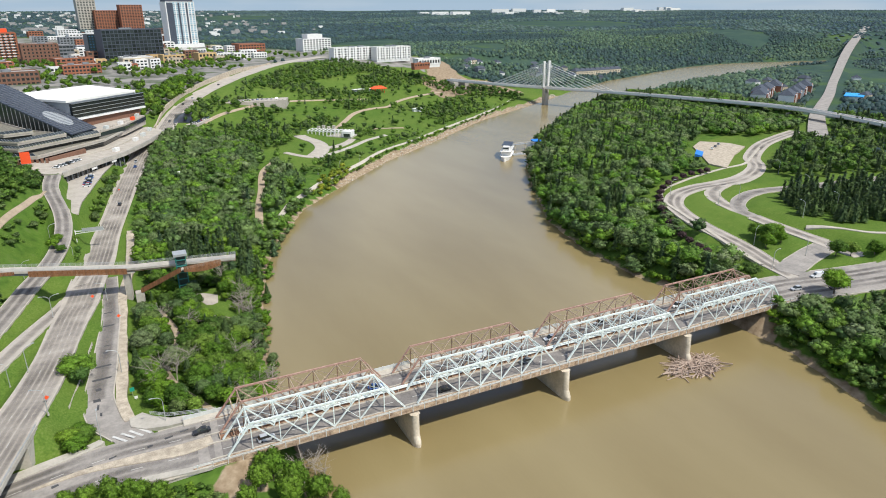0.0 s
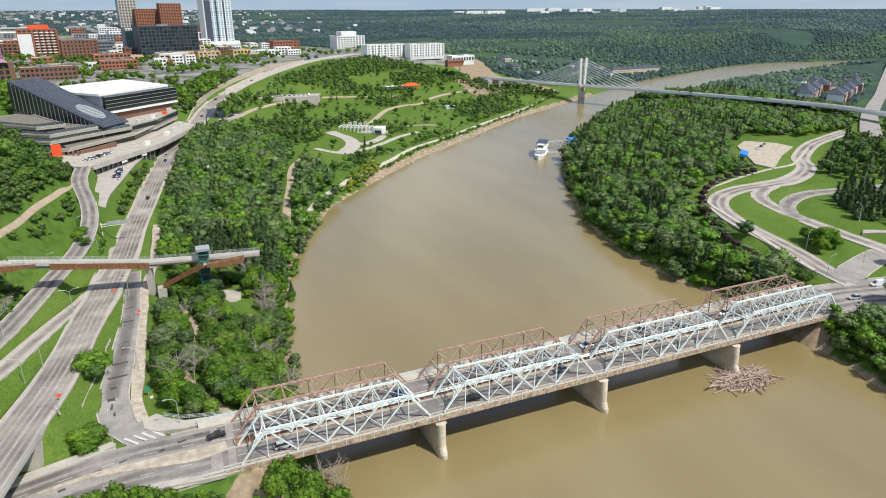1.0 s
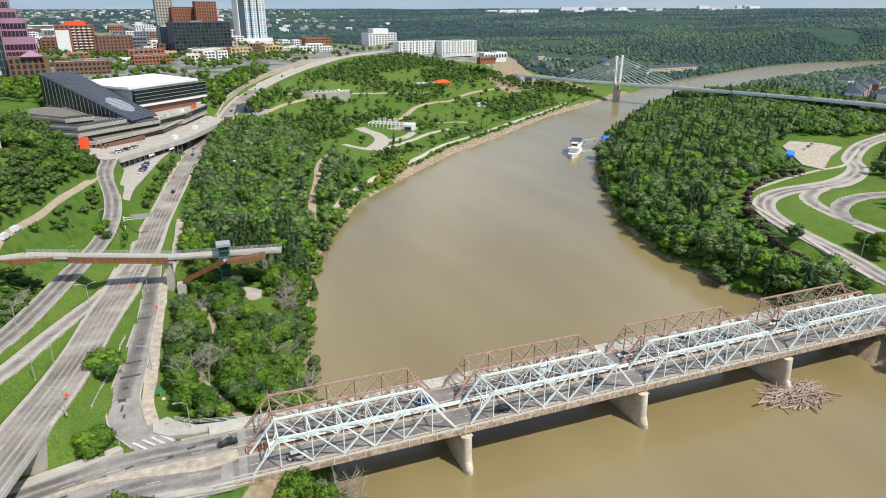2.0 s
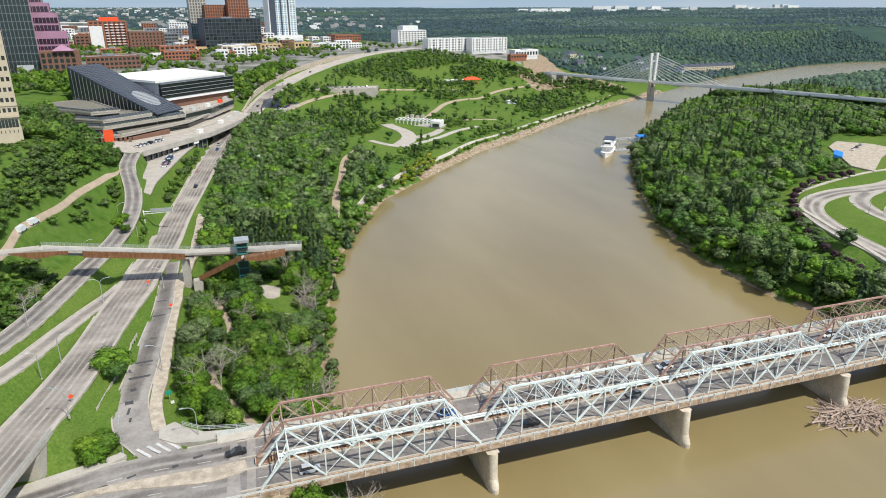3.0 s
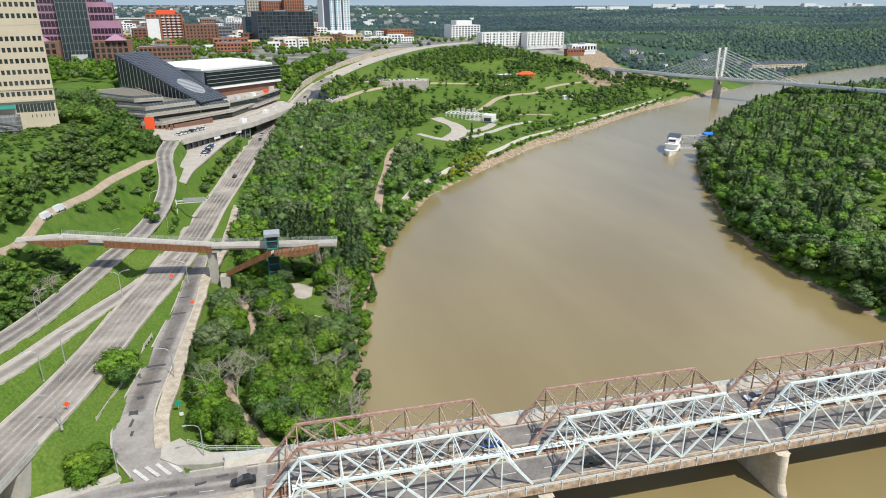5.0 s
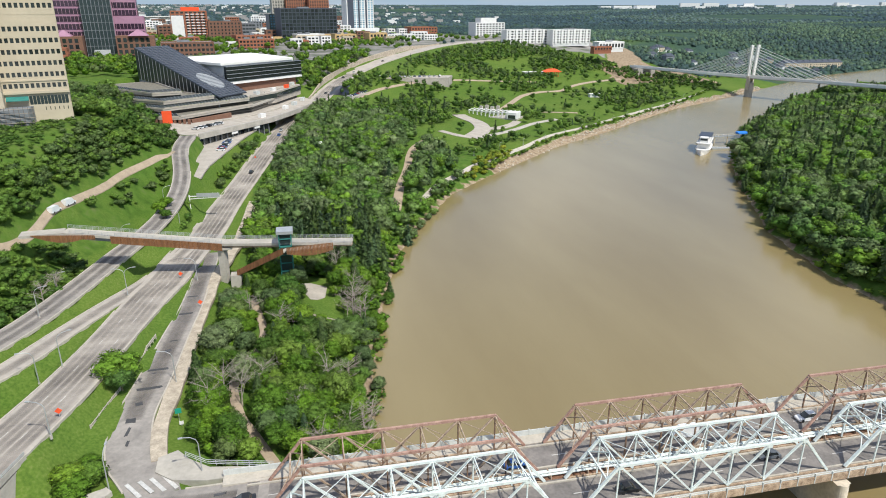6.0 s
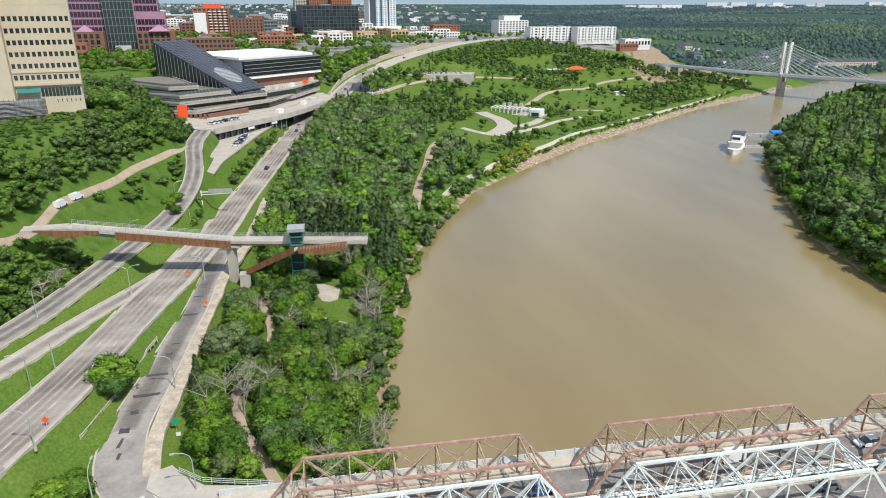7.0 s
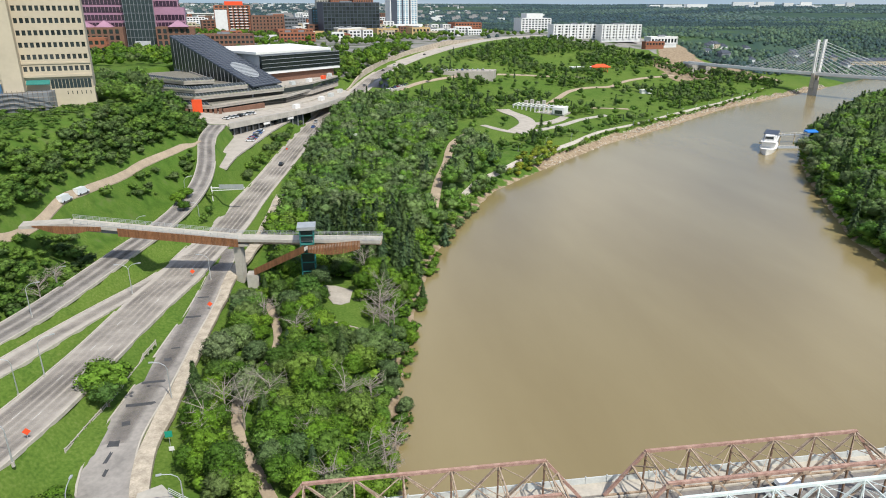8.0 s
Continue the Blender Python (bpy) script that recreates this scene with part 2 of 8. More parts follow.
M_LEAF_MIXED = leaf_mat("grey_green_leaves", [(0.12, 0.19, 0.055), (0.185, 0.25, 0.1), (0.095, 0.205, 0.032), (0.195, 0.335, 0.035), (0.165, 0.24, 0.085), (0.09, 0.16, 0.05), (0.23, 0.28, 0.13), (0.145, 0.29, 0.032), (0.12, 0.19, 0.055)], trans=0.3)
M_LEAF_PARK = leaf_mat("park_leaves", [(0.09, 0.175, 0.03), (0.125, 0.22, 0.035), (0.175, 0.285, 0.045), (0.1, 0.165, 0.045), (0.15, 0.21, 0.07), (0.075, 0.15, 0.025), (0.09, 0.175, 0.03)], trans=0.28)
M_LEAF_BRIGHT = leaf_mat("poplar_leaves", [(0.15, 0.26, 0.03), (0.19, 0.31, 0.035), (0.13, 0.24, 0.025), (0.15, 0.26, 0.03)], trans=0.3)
# Haze over the skyline is mixed into this leaf colour as extra blue.
M_SKYLINE_HAZE = leaf_mat("haze_blue_woods", [(0.028, 0.053, 0.062), (0.035, 0.064, 0.07), (0.03, 0.056, 0.065), (0.05, 0.085, 0.08), (0.085, 0.125, 0.1), (0.045, 0.078, 0.075), (0.028, 0.053, 0.062)], trans=0.0)
M_NEEDLE = leaf_mat("needles", [(0.056, 0.104, 0.0256), (0.088, 0.136, 0.0384), (0.064, 0.112, 0.048)], trans=0.15)
M_PURPLE = leaf_mat("purple_leaves", [(0.085, 0.05, 0.055), (0.11, 0.07, 0.07), (0.085, 0.05, 0.055)])
M_YELLOW = leaf_mat("yellow_green_leaves", [(0.34, 0.35, 0.03), (0.22, 0.3, 0.04), (0.34, 0.35, 0.03)])
# Far foliage with the blue of distance haze put into its greens.
M_FAR_LEAF_HAZE = leaf_mat("distant_woods", [(0.026, 0.05, 0.05), (0.032, 0.06, 0.055), (0.03, 0.056, 0.056), (0.045, 0.08, 0.055), (0.08, 0.125, 0.065), (0.04, 0.072, 0.055), (0.03, 0.055, 0.054), (0.026, 0.05, 0.05)], trans=0.0)
M_DRIFT = mat("sodden_brown_logs", (0.34, 0.24, 0.18), 0.95, vary=0.3, scale=12, tint=(0.44, 0.34, 0.27), rand=0.2)
M_ROCK = mat("pale_riprap", (0.5, 0.43, 0.34), 0.9, vary=0.25, scale=6, rand=0.2)
M_BEIGE = mat("beige_precast", (0.52, 0.44, 0.32), 0.85, vary=0.08, scale=0.8, bump=0.1)
M_PINK = mat("mauve_cladding", (0.37, 0.2, 0.27), 0.6, vary=0.1, scale=1)
M_BRICK = mat("red_brown_brick", (0.2, 0.105, 0.07), 0.9, vary=0.2, scale=6, bump=0.2)
M_ORANGE_BRICK = mat("orange_brick", (0.32, 0.125, 0.07), 0.9, vary=0.15, scale=6)
M_WHITE_WALL = mat("white_render", (0.74, 0.72, 0.68), 0.8, vary=0.08, scale=2)
M_GREY_WALL = mat("grey_cladding", (0.2, 0.21, 0.22), 0.7, vary=0.15, scale=2)
M_ROOF = mat("gravel_roof", (0.33, 0.31, 0.29), 0.95, vary=0.2, scale=3)
M_WHITE_ROOF = mat("white_membrane_roof", (0.78, 0.76, 0.7), 0.8, vary=0.06, scale=1)
M_DARK_ROOF = mat("slate_blue_shingles", (0.07, 0.08, 0.1), 0.9, vary=0.2, scale=4)
M_SLATE = mat("dark_metal_louvres", (0.055, 0.065, 0.085), 0.5, vary=0.2, scale=2, spec=0.5)
M_ORANGE = mat("orange_board", (0.85, 0.1, 0.03), 0.6, vary=0.06, scale=4)
M_YELLOW_WALL = mat("ochre_render", (0.55, 0.38, 0.18), 0.8, vary=0.12, scale=3)
M_BLUE = mat("blue_canvas", (0.03, 0.2, 0.6), 0.7, vary=0.15, scale=6)
M_TEAL = mat("teal_metal", (0.04, 0.2, 0.17), 0.5, vary=0.15, scale=4)
M_GREEN_SIGN = mat("green_sign", (0.02, 0.3, 0.2), 0.5, vary=0.05, scale=4)
M_GLASS = glass_mat("window_glass", (0.028, 0.035, 0.035))
M_BACKDROP = bpy.data.materials.new("hazy_sky")
M_BACKDROP.use_nodes = True
_n, _l = M_BACKDROP.node_tree.nodes, M_BACKDROP.node_tree.links
_n.clear()
_geo, _sep, _ramp, _em, _out = _n.new("ShaderNodeNewGeometry"), _n.new("ShaderNodeSeparateXYZ"), _n.new("ShaderNodeValToRGB"), _n.new("ShaderNodeEmission"), _n.new("ShaderNodeOutputMaterial")
_map, _noise, _mix = _n.new("ShaderNodeMapping"), _n.new("ShaderNodeTexNoise"), _n.new("ShaderNodeMix")
_l.new(_geo.outputs["Position"], _sep.inputs[0])
_mr = _n.new("ShaderNodeMapRange")
_mr.inputs["From Min"].default_value, _mr.inputs["From Max"].default_value = 60, 900
_l.new(_sep.outputs["Z"], _mr.inputs["Value"])
_l.new(_mr.outputs[0], _ramp.inputs[0])
_ramp.color_ramp.elements[0].color, _ramp.color_ramp.elements[1].color = (0.46, 0.6, 0.74, 1), (0.3, 0.48, 0.7, 1)
_map.inputs["Scale"].default_value = (0.0006, 0.0006, 0.005)
_l.new(_geo.outputs["Position"], _map.inputs["Vector"])
_noise.inputs["Scale"].default_value, _noise.inputs["Detail"].default_value = 1.6, 6
_l.new(_map.outputs[0], _noise.inputs["Vector"])
_cr = _n.new("ShaderNodeMapRange")
_cr.inputs["From Min"].default_value, _cr.inputs["From Max"].default_value, _cr.inputs["To Max"].default_value = 0.5, 0.75, 0.5
_l.new(_noise.outputs["Fac"], _cr.inputs["Value"])
_mix.data_type = "RGBA"
_l.new(_cr.outputs[0], _mix.inputs[0])
_l.new(_ramp.outputs[0], _mix.inputs[6])
_mix.inputs[7].default_value = (0.72, 0.76, 0.8, 1)
_l.new(_mix.outputs[2], _em.inputs[0])
_em.inputs[1].default_value = 0.85
_l.new(_em.outputs[0], _out.inputs[0])
M_GLASS_GREEN = glass_mat("green_glass", (0.012, 0.022, 0.022), 0.3)
M_GLASS_BLUE = glass_mat("blue_glass", (0.06, 0.13, 0.2))
M_GLASS_PALE = glass_mat("pale_blue_glass", (0.2, 0.33, 0.4), 0.12)
M_PLUM_GLASS = glass_mat("plum_glass", (0.03, 0.015, 0.028), 0.15)


# ---- mesh building ----
class Shape:
    """Collects boxes, bars and prisms into one mesh."""

    def __init__(self):
        self.v, self.f = [], []

    def add(self, verts, faces):
        k = len(self.v)
        self.v += [tuple(p) for p in verts]
        self.f += [tuple(i + k for i in face) for face in faces]
        return self

    def box(self, x0, y0, z0, x1, y1, z1):
        v = [(x, y, z) for z in (z0, z1) for x, y in ((x0, y0), (x1, y0), (x1, y1), (x0, y1))]
        return self.add(v, [(3, 2, 1, 0), (4, 5, 6, 7), (0, 1, 5, 4), (1, 2, 6, 5), (2, 3, 7, 6), (3, 0, 4, 7)])

    def bar(self, a, b, w, h=None, up=(0, 0, 1)):
        """A straight bar of rectangular section from a to b."""
        a, b = Vector(a), Vector(b)
        d = (b - a).normalized()
        up = Vector(up)
        if abs(d.dot(up)) > 0.98:
            up = Vector((1, 0, 0))
        s = d.cross(up).normalized()
        u = s.cross(d)
        h = h or w
        o = [s * (w / 2 * i) + u * (h / 2 * j) for i, j in ((-1, -1), (1, -1), (1, 1), (-1, 1))]
        v = [a + q for q in o] + [b + q for q in o]
        return self.add(v, [(3, 2, 1, 0), (4, 5, 6, 7), (0, 1, 5, 4), (1, 2, 6, 5), (2, 3, 7, 6), (3, 0, 4, 7)])

    def tube(self, points, radii, sides=8, caps=True):
        """A round tube through points, with a radius at each."""
        pts = [Vector(p) for p in points]
        if not hasattr(radii, "__len__"):
            radii = [radii] * len(pts)
        rings = []
        for i, p in enumerate(pts):
            d = (pts[min(i + 1, len(pts) - 1)] - pts[max(i - 1, 0)]).normalized()
            s = d.cross(Vector((0, 0, 1)) if abs(d.z) < 0.95 else Vector((1, 0, 0))).normalized()
            u = s.cross(d)
            rings.append([p + radii[i] * (math.cos(t) * s + math.sin(t) * u) for t in [2 * math.pi * k / sides for k in range(sides)]])
        v = [q for r in rings for q in r]
        f = [(i * sides + k, i * sides + (k + 1) % sides, (i + 1) * sides + (k + 1) % sides, (i + 1) * sides + k)
             for i in range(len(pts) - 1) for k in range(sides)]
        if caps:
            f += [tuple(range(sides))[::-1], tuple((len(pts) - 1) * sides + k for k in range(sides))]
        return self.add(v, f)

    def prism(self, outline, z0, z1):
        """An upright prism over a plan outline (counter-clockwise); z1 may be a height for each corner."""
        n = len(outline)
        top = z1 if hasattr(z1, "__len__") else [z1] * n
        bot = z0 if hasattr(z0, "__len__") else [z0] * n
        v = [(x, y, b) for (x, y), b in zip(outline, bot)] + [(x, y, t) for (x, y), t in zip(outline, top)]
        return self.add(v, [tuple(range(n))[::-1], tuple(range(n, 2 * n))] + [(i, (i + 1) % n, n + (i + 1) % n, n + i) for i in range(n)])

    def mesh(self, name, material, smooth=False):
        me = bpy.data.meshes.new(name)
        me.from_pydata(self.v, [], self.f)
        if material:
            me.materials.append(material)
        if smooth:
            me.polygons.foreach_set("use_smooth", [True] * len(me.polygons))
        return me


def part(name, shape, material, parent, label="", smooth=False):
    """One mesh object under a thing or a part. shape: a Shape or a ready mesh."""
    me = shape if isinstance(shape, bpy.types.Mesh) else shape.mesh(name, material, smooth)
    ob = new(name, me)
    ob.parent = parent
    if label:
        ob["label"] = label
    return ob


def thing(name, label, category, group="", kind="", at=None):
    """An Empty at the base of a thing that parents its parts."""
    ob = new(name)
    ob.empty_display_size = 0.5
    if at is not None:
        ob.matrix_world = at
    return tagged(ob, label, category, group, kind)


def solid(name, shape, material, label, category, group="", kind="", smooth=False):
    """A thing that is one mesh."""
    me = shape if isinstance(shape, bpy.types.Mesh) else shape.mesh(name, material, smooth)
    return tagged(new(name, me), label, category, group, kind)


# ---- the lie of the land ----
def lerp(y, table):
    t = np.asarray(table, float)
    return np.interp(y, t[:, 0], t[:, 1])


def smooth01(a, b, x):
    t = np.clip((x - a) / (b - a), 0, 1)
    return t * t * (3 - 2 * t)


SHORE_L = [(-40, -900), (-10, -400), (6, -150), (14, -60), (22, 0), (24, 30), (25, 62), (30, 95), (37, 127), (48, 168), (62, 199), (88, 248), (127, 291), (187, 353),
           (250, 403), (356, 495), (463, 566), (559, 632), (640, 690), (760, 765), (876, 815), (1060, 896), (1193, 930), (1320, 930), (1500, 900), (1900, 760), (2600, 300)]
SHORE_R = [(2600, 180), (1900, 640), (1500, 770), (1252, 779), (1176, 758), (1068, 722), (922, 680), (772, 632), (690, 590), (617, 551), (541, 528), (442, 453), (332, 352), (288, 297), (258, 247), (212, 158), (200, 106),
           (199, 69), (206, 44), (201, 10), (199, -16), (194, -35), (190, -53), (186, -100), (178, -200), (170, -400), (140, -900)]
RIVER = SHORE_L + SHORE_R


def dist_to(points, x, y):
    """Distance to a polyline."""
    best = np.full(np.shape(x), 1e9)
    for (ax, ay), (bx, by) in zip(points, points[1:]):
        dx, dy = bx - ax, by - ay
        t = np.clip(((x - ax) * dx + (y - ay) * dy) / (dx * dx + dy * dy), 0, 1)
        best = np.minimum(best, np.hypot(x - ax - t * dx, y - ay - t * dy))
    return best


def inside(points, x, y):
    hit = np.zeros(np.shape(x), bool)
    n = len(points)
    for i in range(n):
        (ax, ay), (bx, by) = points[i], points[(i + 1) % n]
        if ay != by:
            hit ^= ((ay > y) != (by > y)) & (x < (bx - ax) * (y - ay) / (by - ay) + ax)
    return hit


HILL_TOE = [(-300, -60), (20, -74), (60, -71), (100, -67), (150, -58), (200, -47), (250, -30), (300, -20), (350, -11), (376, -5), (400, 1), (450, 17), (520, 36), (600, 68), (680, 113), (770, 172), (850, 225), (950, 320)]
FLOOR = [(-300, 8), (190, 8.5), (215, 10), (260, 12), (315, 15), (376, 19), (450, 25), (520, 30), (600, 36)]


DECK_PLAN = [(-66, 326), (-62, 306), (-52, 292), (-42, 288.5), (-21, 322), (-6, 346), (6, 373), (15, 395), (22, 414), (25, 430), (14, 446), (2, 440), (-10, 400), (-40, 345)]


def deck_z(x, y):
    """The entrance deck falls gently towards the avenue."""
    return 30 - 0.0726 * (x + 60) + 0.0237 * (y - 310)


HALL_PLOT = [(-52, 300), (-44, 306), (-36, 320), (-27, 336), (-9, 374), (3, 412), (16, 450), (-24, 505), (-84, 455), (-116, 408), (-100, 350), (-82, 320), (-64, 304), (-54, 294)]


def bare_height(x, y):
    """Ground height before the roads are cut into it."""
    x, y = np.asarray(x, float), np.asarray(y, float)
    wet = inside(RIVER, x, y)
    dl, dr = dist_to(SHORE_L, x, y), dist_to(SHORE_R, x, y)
    left = dl < dr
    floor = lerp(y, FLOOR)
    bank = np.minimum(0.1 + dl * 0.6, 8.0) + (floor - 8) * smooth01(30, 105, dl)
    park = np.minimum(0.3 + dl * 0.35, 4.5) + 3.5 * smooth01(15, 60, dl) + 38 * smooth01(50, 330, dl)
    w = smooth01(310, 470, y + 0.25 * x)
    zl = bank * (1 - w) + park * w
    toe = x - lerp(y, HILL_TOE)
    hill = floor + (46 - floor) * smooth01(3, -42 - 42 * smooth01(235, 300, y) * smooth01(400, 340, y), toe)
    zl = np.where(toe < 3, np.maximum(zl, hill), zl)
    hall = inside(HALL_PLOT, x, y)
    zl = np.where(hall, np.minimum(zl, 23.5), zl)
    zr = np.minimum(0.1 + dr * 0.7, 8.5) + 9 * smooth01(20, 95, dr)
    far = np.hypot(x, y)
    zr = zr + 45 * smooth01(700, 1500, dr) * smooth01(600, 1500, far)
    z = np.where(left, zl, zr)
    z = np.where(left & (y > 900), np.maximum(z, 44 * smooth01(0, 260, dl)), z)
    z = z + 52 * smooth01(1300, 4800, far) ** 1.0
    z = np.where(wet, -np.minimum(np.minimum(dl, dr) * 0.3, 3.0) - 0.2, z)
    return z


# Roads: centre line with heights, and half widths.
ROADS = {
    "main": [(-62, -60, 17.5, 6.5), (-55, -5, 17.3, 6.2), (-48, 30, 16.3, 6.0), (-42.6, 55, 15.2, 5.8), (-39.2, 76, 14.5, 5.4), (-37.2, 94, 13.6, 5.6), (-34.8, 113, 12.9, 6.4), (-33, 124, 12.3, 6.5), (-29.8, 154, 11.1, 6.8),
             (-26.6, 174, 10.7, 6.7), (-22.6, 212, 11, 6.1), (-17.7, 245, 12.3, 5.9), (-9.9, 297, 15, 6.5), (3, 369, 19.5, 6.4), (10.5, 398, 21.6, 6.5), (25, 440, 24.7, 6.8), (45, 515, 30.3, 7.5), (79, 598, 36.4, 8.5), (124, 674, 42, 9), (183, 767, 45.6, 9), (230, 830, 46.5, 9), (300, 900, 47, 9)],
    "front": [(-16.5, 20, 10.4, 4.2), (-20, 29, 10.0, 4.6), (-25.2, 38, 9.8, 4.4), (-27.2, 50, 10, 4.0), (-25.6, 67, 10.6, 3.7), (-24, 88, 11.1, 3.2), (-22.6, 106, 11.2, 2.9), (-22.4, 130, 11, 2.8), (-22.5, 152, 10.5, 3.0)],
    "third": [(-72, 40, 15.2, 3.2), (-63, 60, 15, 3.1), (-57, 72, 14.7, 3.1), (-51.4, 88, 14.2, 3.0), (-46.6, 102, 13.5, 2.9), (-42.4, 113, 12.9, 2.9), (-38.5, 124, 12.2, 2.9), (-34.5, 140, 11.6, 2.8), (-30.5, 160, 10.95, 2.6)],
    "fourth": [(-82, 40, 14.5, 4.2), (-70, 76, 14.2, 4.1), (-62, 97, 14.3, 4.1), (-56.5, 118, 14.6, 4), (-50.5, 142, 15.6, 3.9), (-45.5, 157, 17, 3.7), (-41, 177, 19, 3.5), (-39.5, 200, 21.5, 3.4), (-41, 222, 24.5, 3.4), (-46.5, 257, 28, 3.6), (-46, 282, 30, 4)],
    "lot": [(-36.5, 226, 20.5, 2.2), (-36, 246, 21.4, 3.2), (-34.5, 266, 22, 5.5), (-33, 290, 22.2, 8), (-29, 315, 22.4, 8.5), (-19, 345, 22.8, 6)],
    "approach": [(-75, 3, 9.3, 8), (-45, 12, 9.6, 8.5), (-25, 15.5, 10.2, 9.2), (-8, 13.8, 11.2, 9.8), (2, 13.2, 11.6, 10.2)],
    "east_road": [(211, 12.5, 11.7, 10.5), (226, 11, 12, 11), (245, 6, 12.6, 12), (280, -1, 13.6, 11), (340, -8, 15, 9), (420, -12, 16, 9), (700, -30, 17, 9)],
    "east_curve": [(238, 16, 12.3, 5), (241, 33, 12.6, 5), (245.3, 46, 13, 5), (249, 63, 13.5, 5), (252.1, 80.8, 14, 5), (257, 98, 14.6, 5), (265.3, 114, 15.2, 5), (279.5, 125.7, 15.8, 5.2), (299.4, 131.5, 16.2, 5.4), (320, 131.5, 16.5, 6), (340.3, 133, 16.7, 6.5), (362.6, 141.8, 16.9, 6), (381.4, 154.2, 17.1, 5.5), (399.4, 173.2, 17.3, 5.5), (442.3, 199.4, 17.7, 5.5), (480.5, 214, 17.9, 5.5), (520, 226, 18, 6)],
    "east_loop": [(283, 18, 13.3, 5), (284.5, 32, 13.6, 5), (284.7, 53.9, 14.2, 4.6), (285.2, 72.4, 14.7, 4.6), (287.8, 90.7, 15.2, 4.5), (290.9, 105.1, 15.7, 4.3), (297.2, 116, 16, 4.2), (307.6, 123.5, 16.3, 4.2), (322, 129, 16.5, 4.2)],
    "east_link": [(238, 22, 12.4, 6), (256, 27.5, 12.9, 5.5), (270, 31, 13.3, 5.5), (285, 34, 13.7, 5)],
    "east_branch": [(286, 78, 14.9, 4), (289, 89, 15.2, 4), (297.2, 98, 15.6, 4), (311.5, 105.3, 16, 4), (326.5, 107.9, 16.3, 4.2), (341, 105.8, 16.6, 4.2), (360, 101, 17, 4.2), (420, 92, 17.4, 4.2)],
    "avenue": [(505, 196, 18, 8), (600, 264, 18, 7), (665, 305, 18, 6.5), (782, 376, 18.3, 6), (977, 500, 19, 6), (1490, 815, 36, 9), (2160, 1205, 60, 10)],
}


def road_height(x, y, z):
    """The ground drawn to the roads' levels beside and under them."""
    num, den, cover = np.zeros_like(z), np.zeros_like(z), np.zeros_like(z)
    for name, rows in ROADS.items():
        r = np.array(rows, float)
        best, bz, bw = np.full(z.shape, 1e9), np.zeros_like(z), np.ones_like(z)
        for a, b in zip(r, r[1:]):
            d = b - a
            t = np.clip(((x - a[0]) * d[0] + (y - a[1]) * d[1]) / (d[0] ** 2 + d[1] ** 2), 0, 1)
            q = np.hypot(x - a[0] - t * d[0], y - a[1] - t * d[1]) - (a[3] + t * d[3])
            sel = q < best
            best, bz, bw = np.where(sel, q, best), np.where(sel, a[2] + t * d[2], bz), np.where(sel, a[3] + t * d[3], bw)
        reach = {"main": 14.0, "third": 14.0, "fourth": 8.0}.get(name, 9.0)
        k = np.clip(1 - best / reach, 0, 1) ** 2 * 1.0
        k = np.where(best < 1.5, 1.0, k)
        if name == "main":
            k = np.where((y < 27) & (y > -12), 0, k)
        if name == "approach":
            k = np.where(best < 0.6, 30.0, k)
        wgt = np.where(best < 0.6, 20.0 * k, k)
        num += wgt * bz
        den += wgt
        cover = np.maximum(cover, np.where(best < 1.5, 1.0, k))
    level = num / np.maximum(den, 1e-9)
    return z * (1 - cover) + level * cover, cover


def height(x, y):
    x, y = np.asarray(x, float), np.asarray(y, float)
    z = bare_height(x, y)
    wet = inside(RIVER, x, y)
    zz, c = road_height(x, y, z)
    return np.where(wet, z, zz)


def at_ground(x, y, up=0.0):
    return float(height(np.array([x]), np.array([y]))[0]) + up


# ---- ground, river, roads ----
def graded(points):
    """Coordinates with the given spacing between the given places."""
    out = []
    for (a, step), (b, _) in zip(points, points[1:]):
        n = max(1, round((b - a) / step))
        out += list(a + (b - a) * np.arange(n) / n)
    return np.array(out + [points[-1][0]])


TRAIL_SLOPE = [(-86, 118), (-79, 130), (-76, 143), (-74.6, 161), (-72, 172), (-67.5, 190), (-63, 208), (-55, 232), (-49, 252)]
TRAIL_WOODS = [(5, 27), (1.7, 34), (-2.6, 44), (-4.9, 49), (-7.4, 60), (-7.2, 67.7), (-4.2, 73.4), (-1.9, 84.8), (-2.3, 95), (-6, 112)]
TRAIL_NORTH = [(50, 196), (54, 213.7), (59.7, 242), (65, 262), (69.6, 281), (74.5, 304), (81, 324), (96, 350)]
PARK_LAND = [(100, 300), (500, 600), (480, 800), (300, 900), (60, 640), (20, 480)]
CLEARING = [(6, 112), (9, 126), (19, 125), (20, 112), (26, 109), (24, 94), (13, 92), (8, 101)]
WOODS_LEFT = [(-14.5, 41), (-8, 33), (-2, 30), (24, 30), (27, 62), (32, 95), (39, 127), (50, 168), (64, 199), (88, 244), (100, 262), (96, 300), (90, 340), (78, 400), (50, 440), (26, 420), (12, 360), (2, 300), (-6, 240), (-8, 190), (-9, 150), (-6, 142), (-14, 110), (-15.5, 84), (-16.5, 62)]
WOODS_RIGHT = [(206, 34), (224, 32), (240, 60), (252, 84), (256, 112), (268, 140), (300, 156), (338, 160), (345, 190), (372, 212), (420, 232), (470, 245), (520, 262), (600, 330), (640, 420), (640, 500), (617, 548), (541, 526), (442, 451), (331, 351), (287, 296), (257, 247), (211, 158), (199, 106), (198, 69), (205, 44)]
WOODS_NEAR_RIGHT = [(199, 0.5), (218, 0.5), (236, -10), (262, -22), (300, -40), (300, -140), (184, -140), (190, -53), (195, -34), (199, -16)]
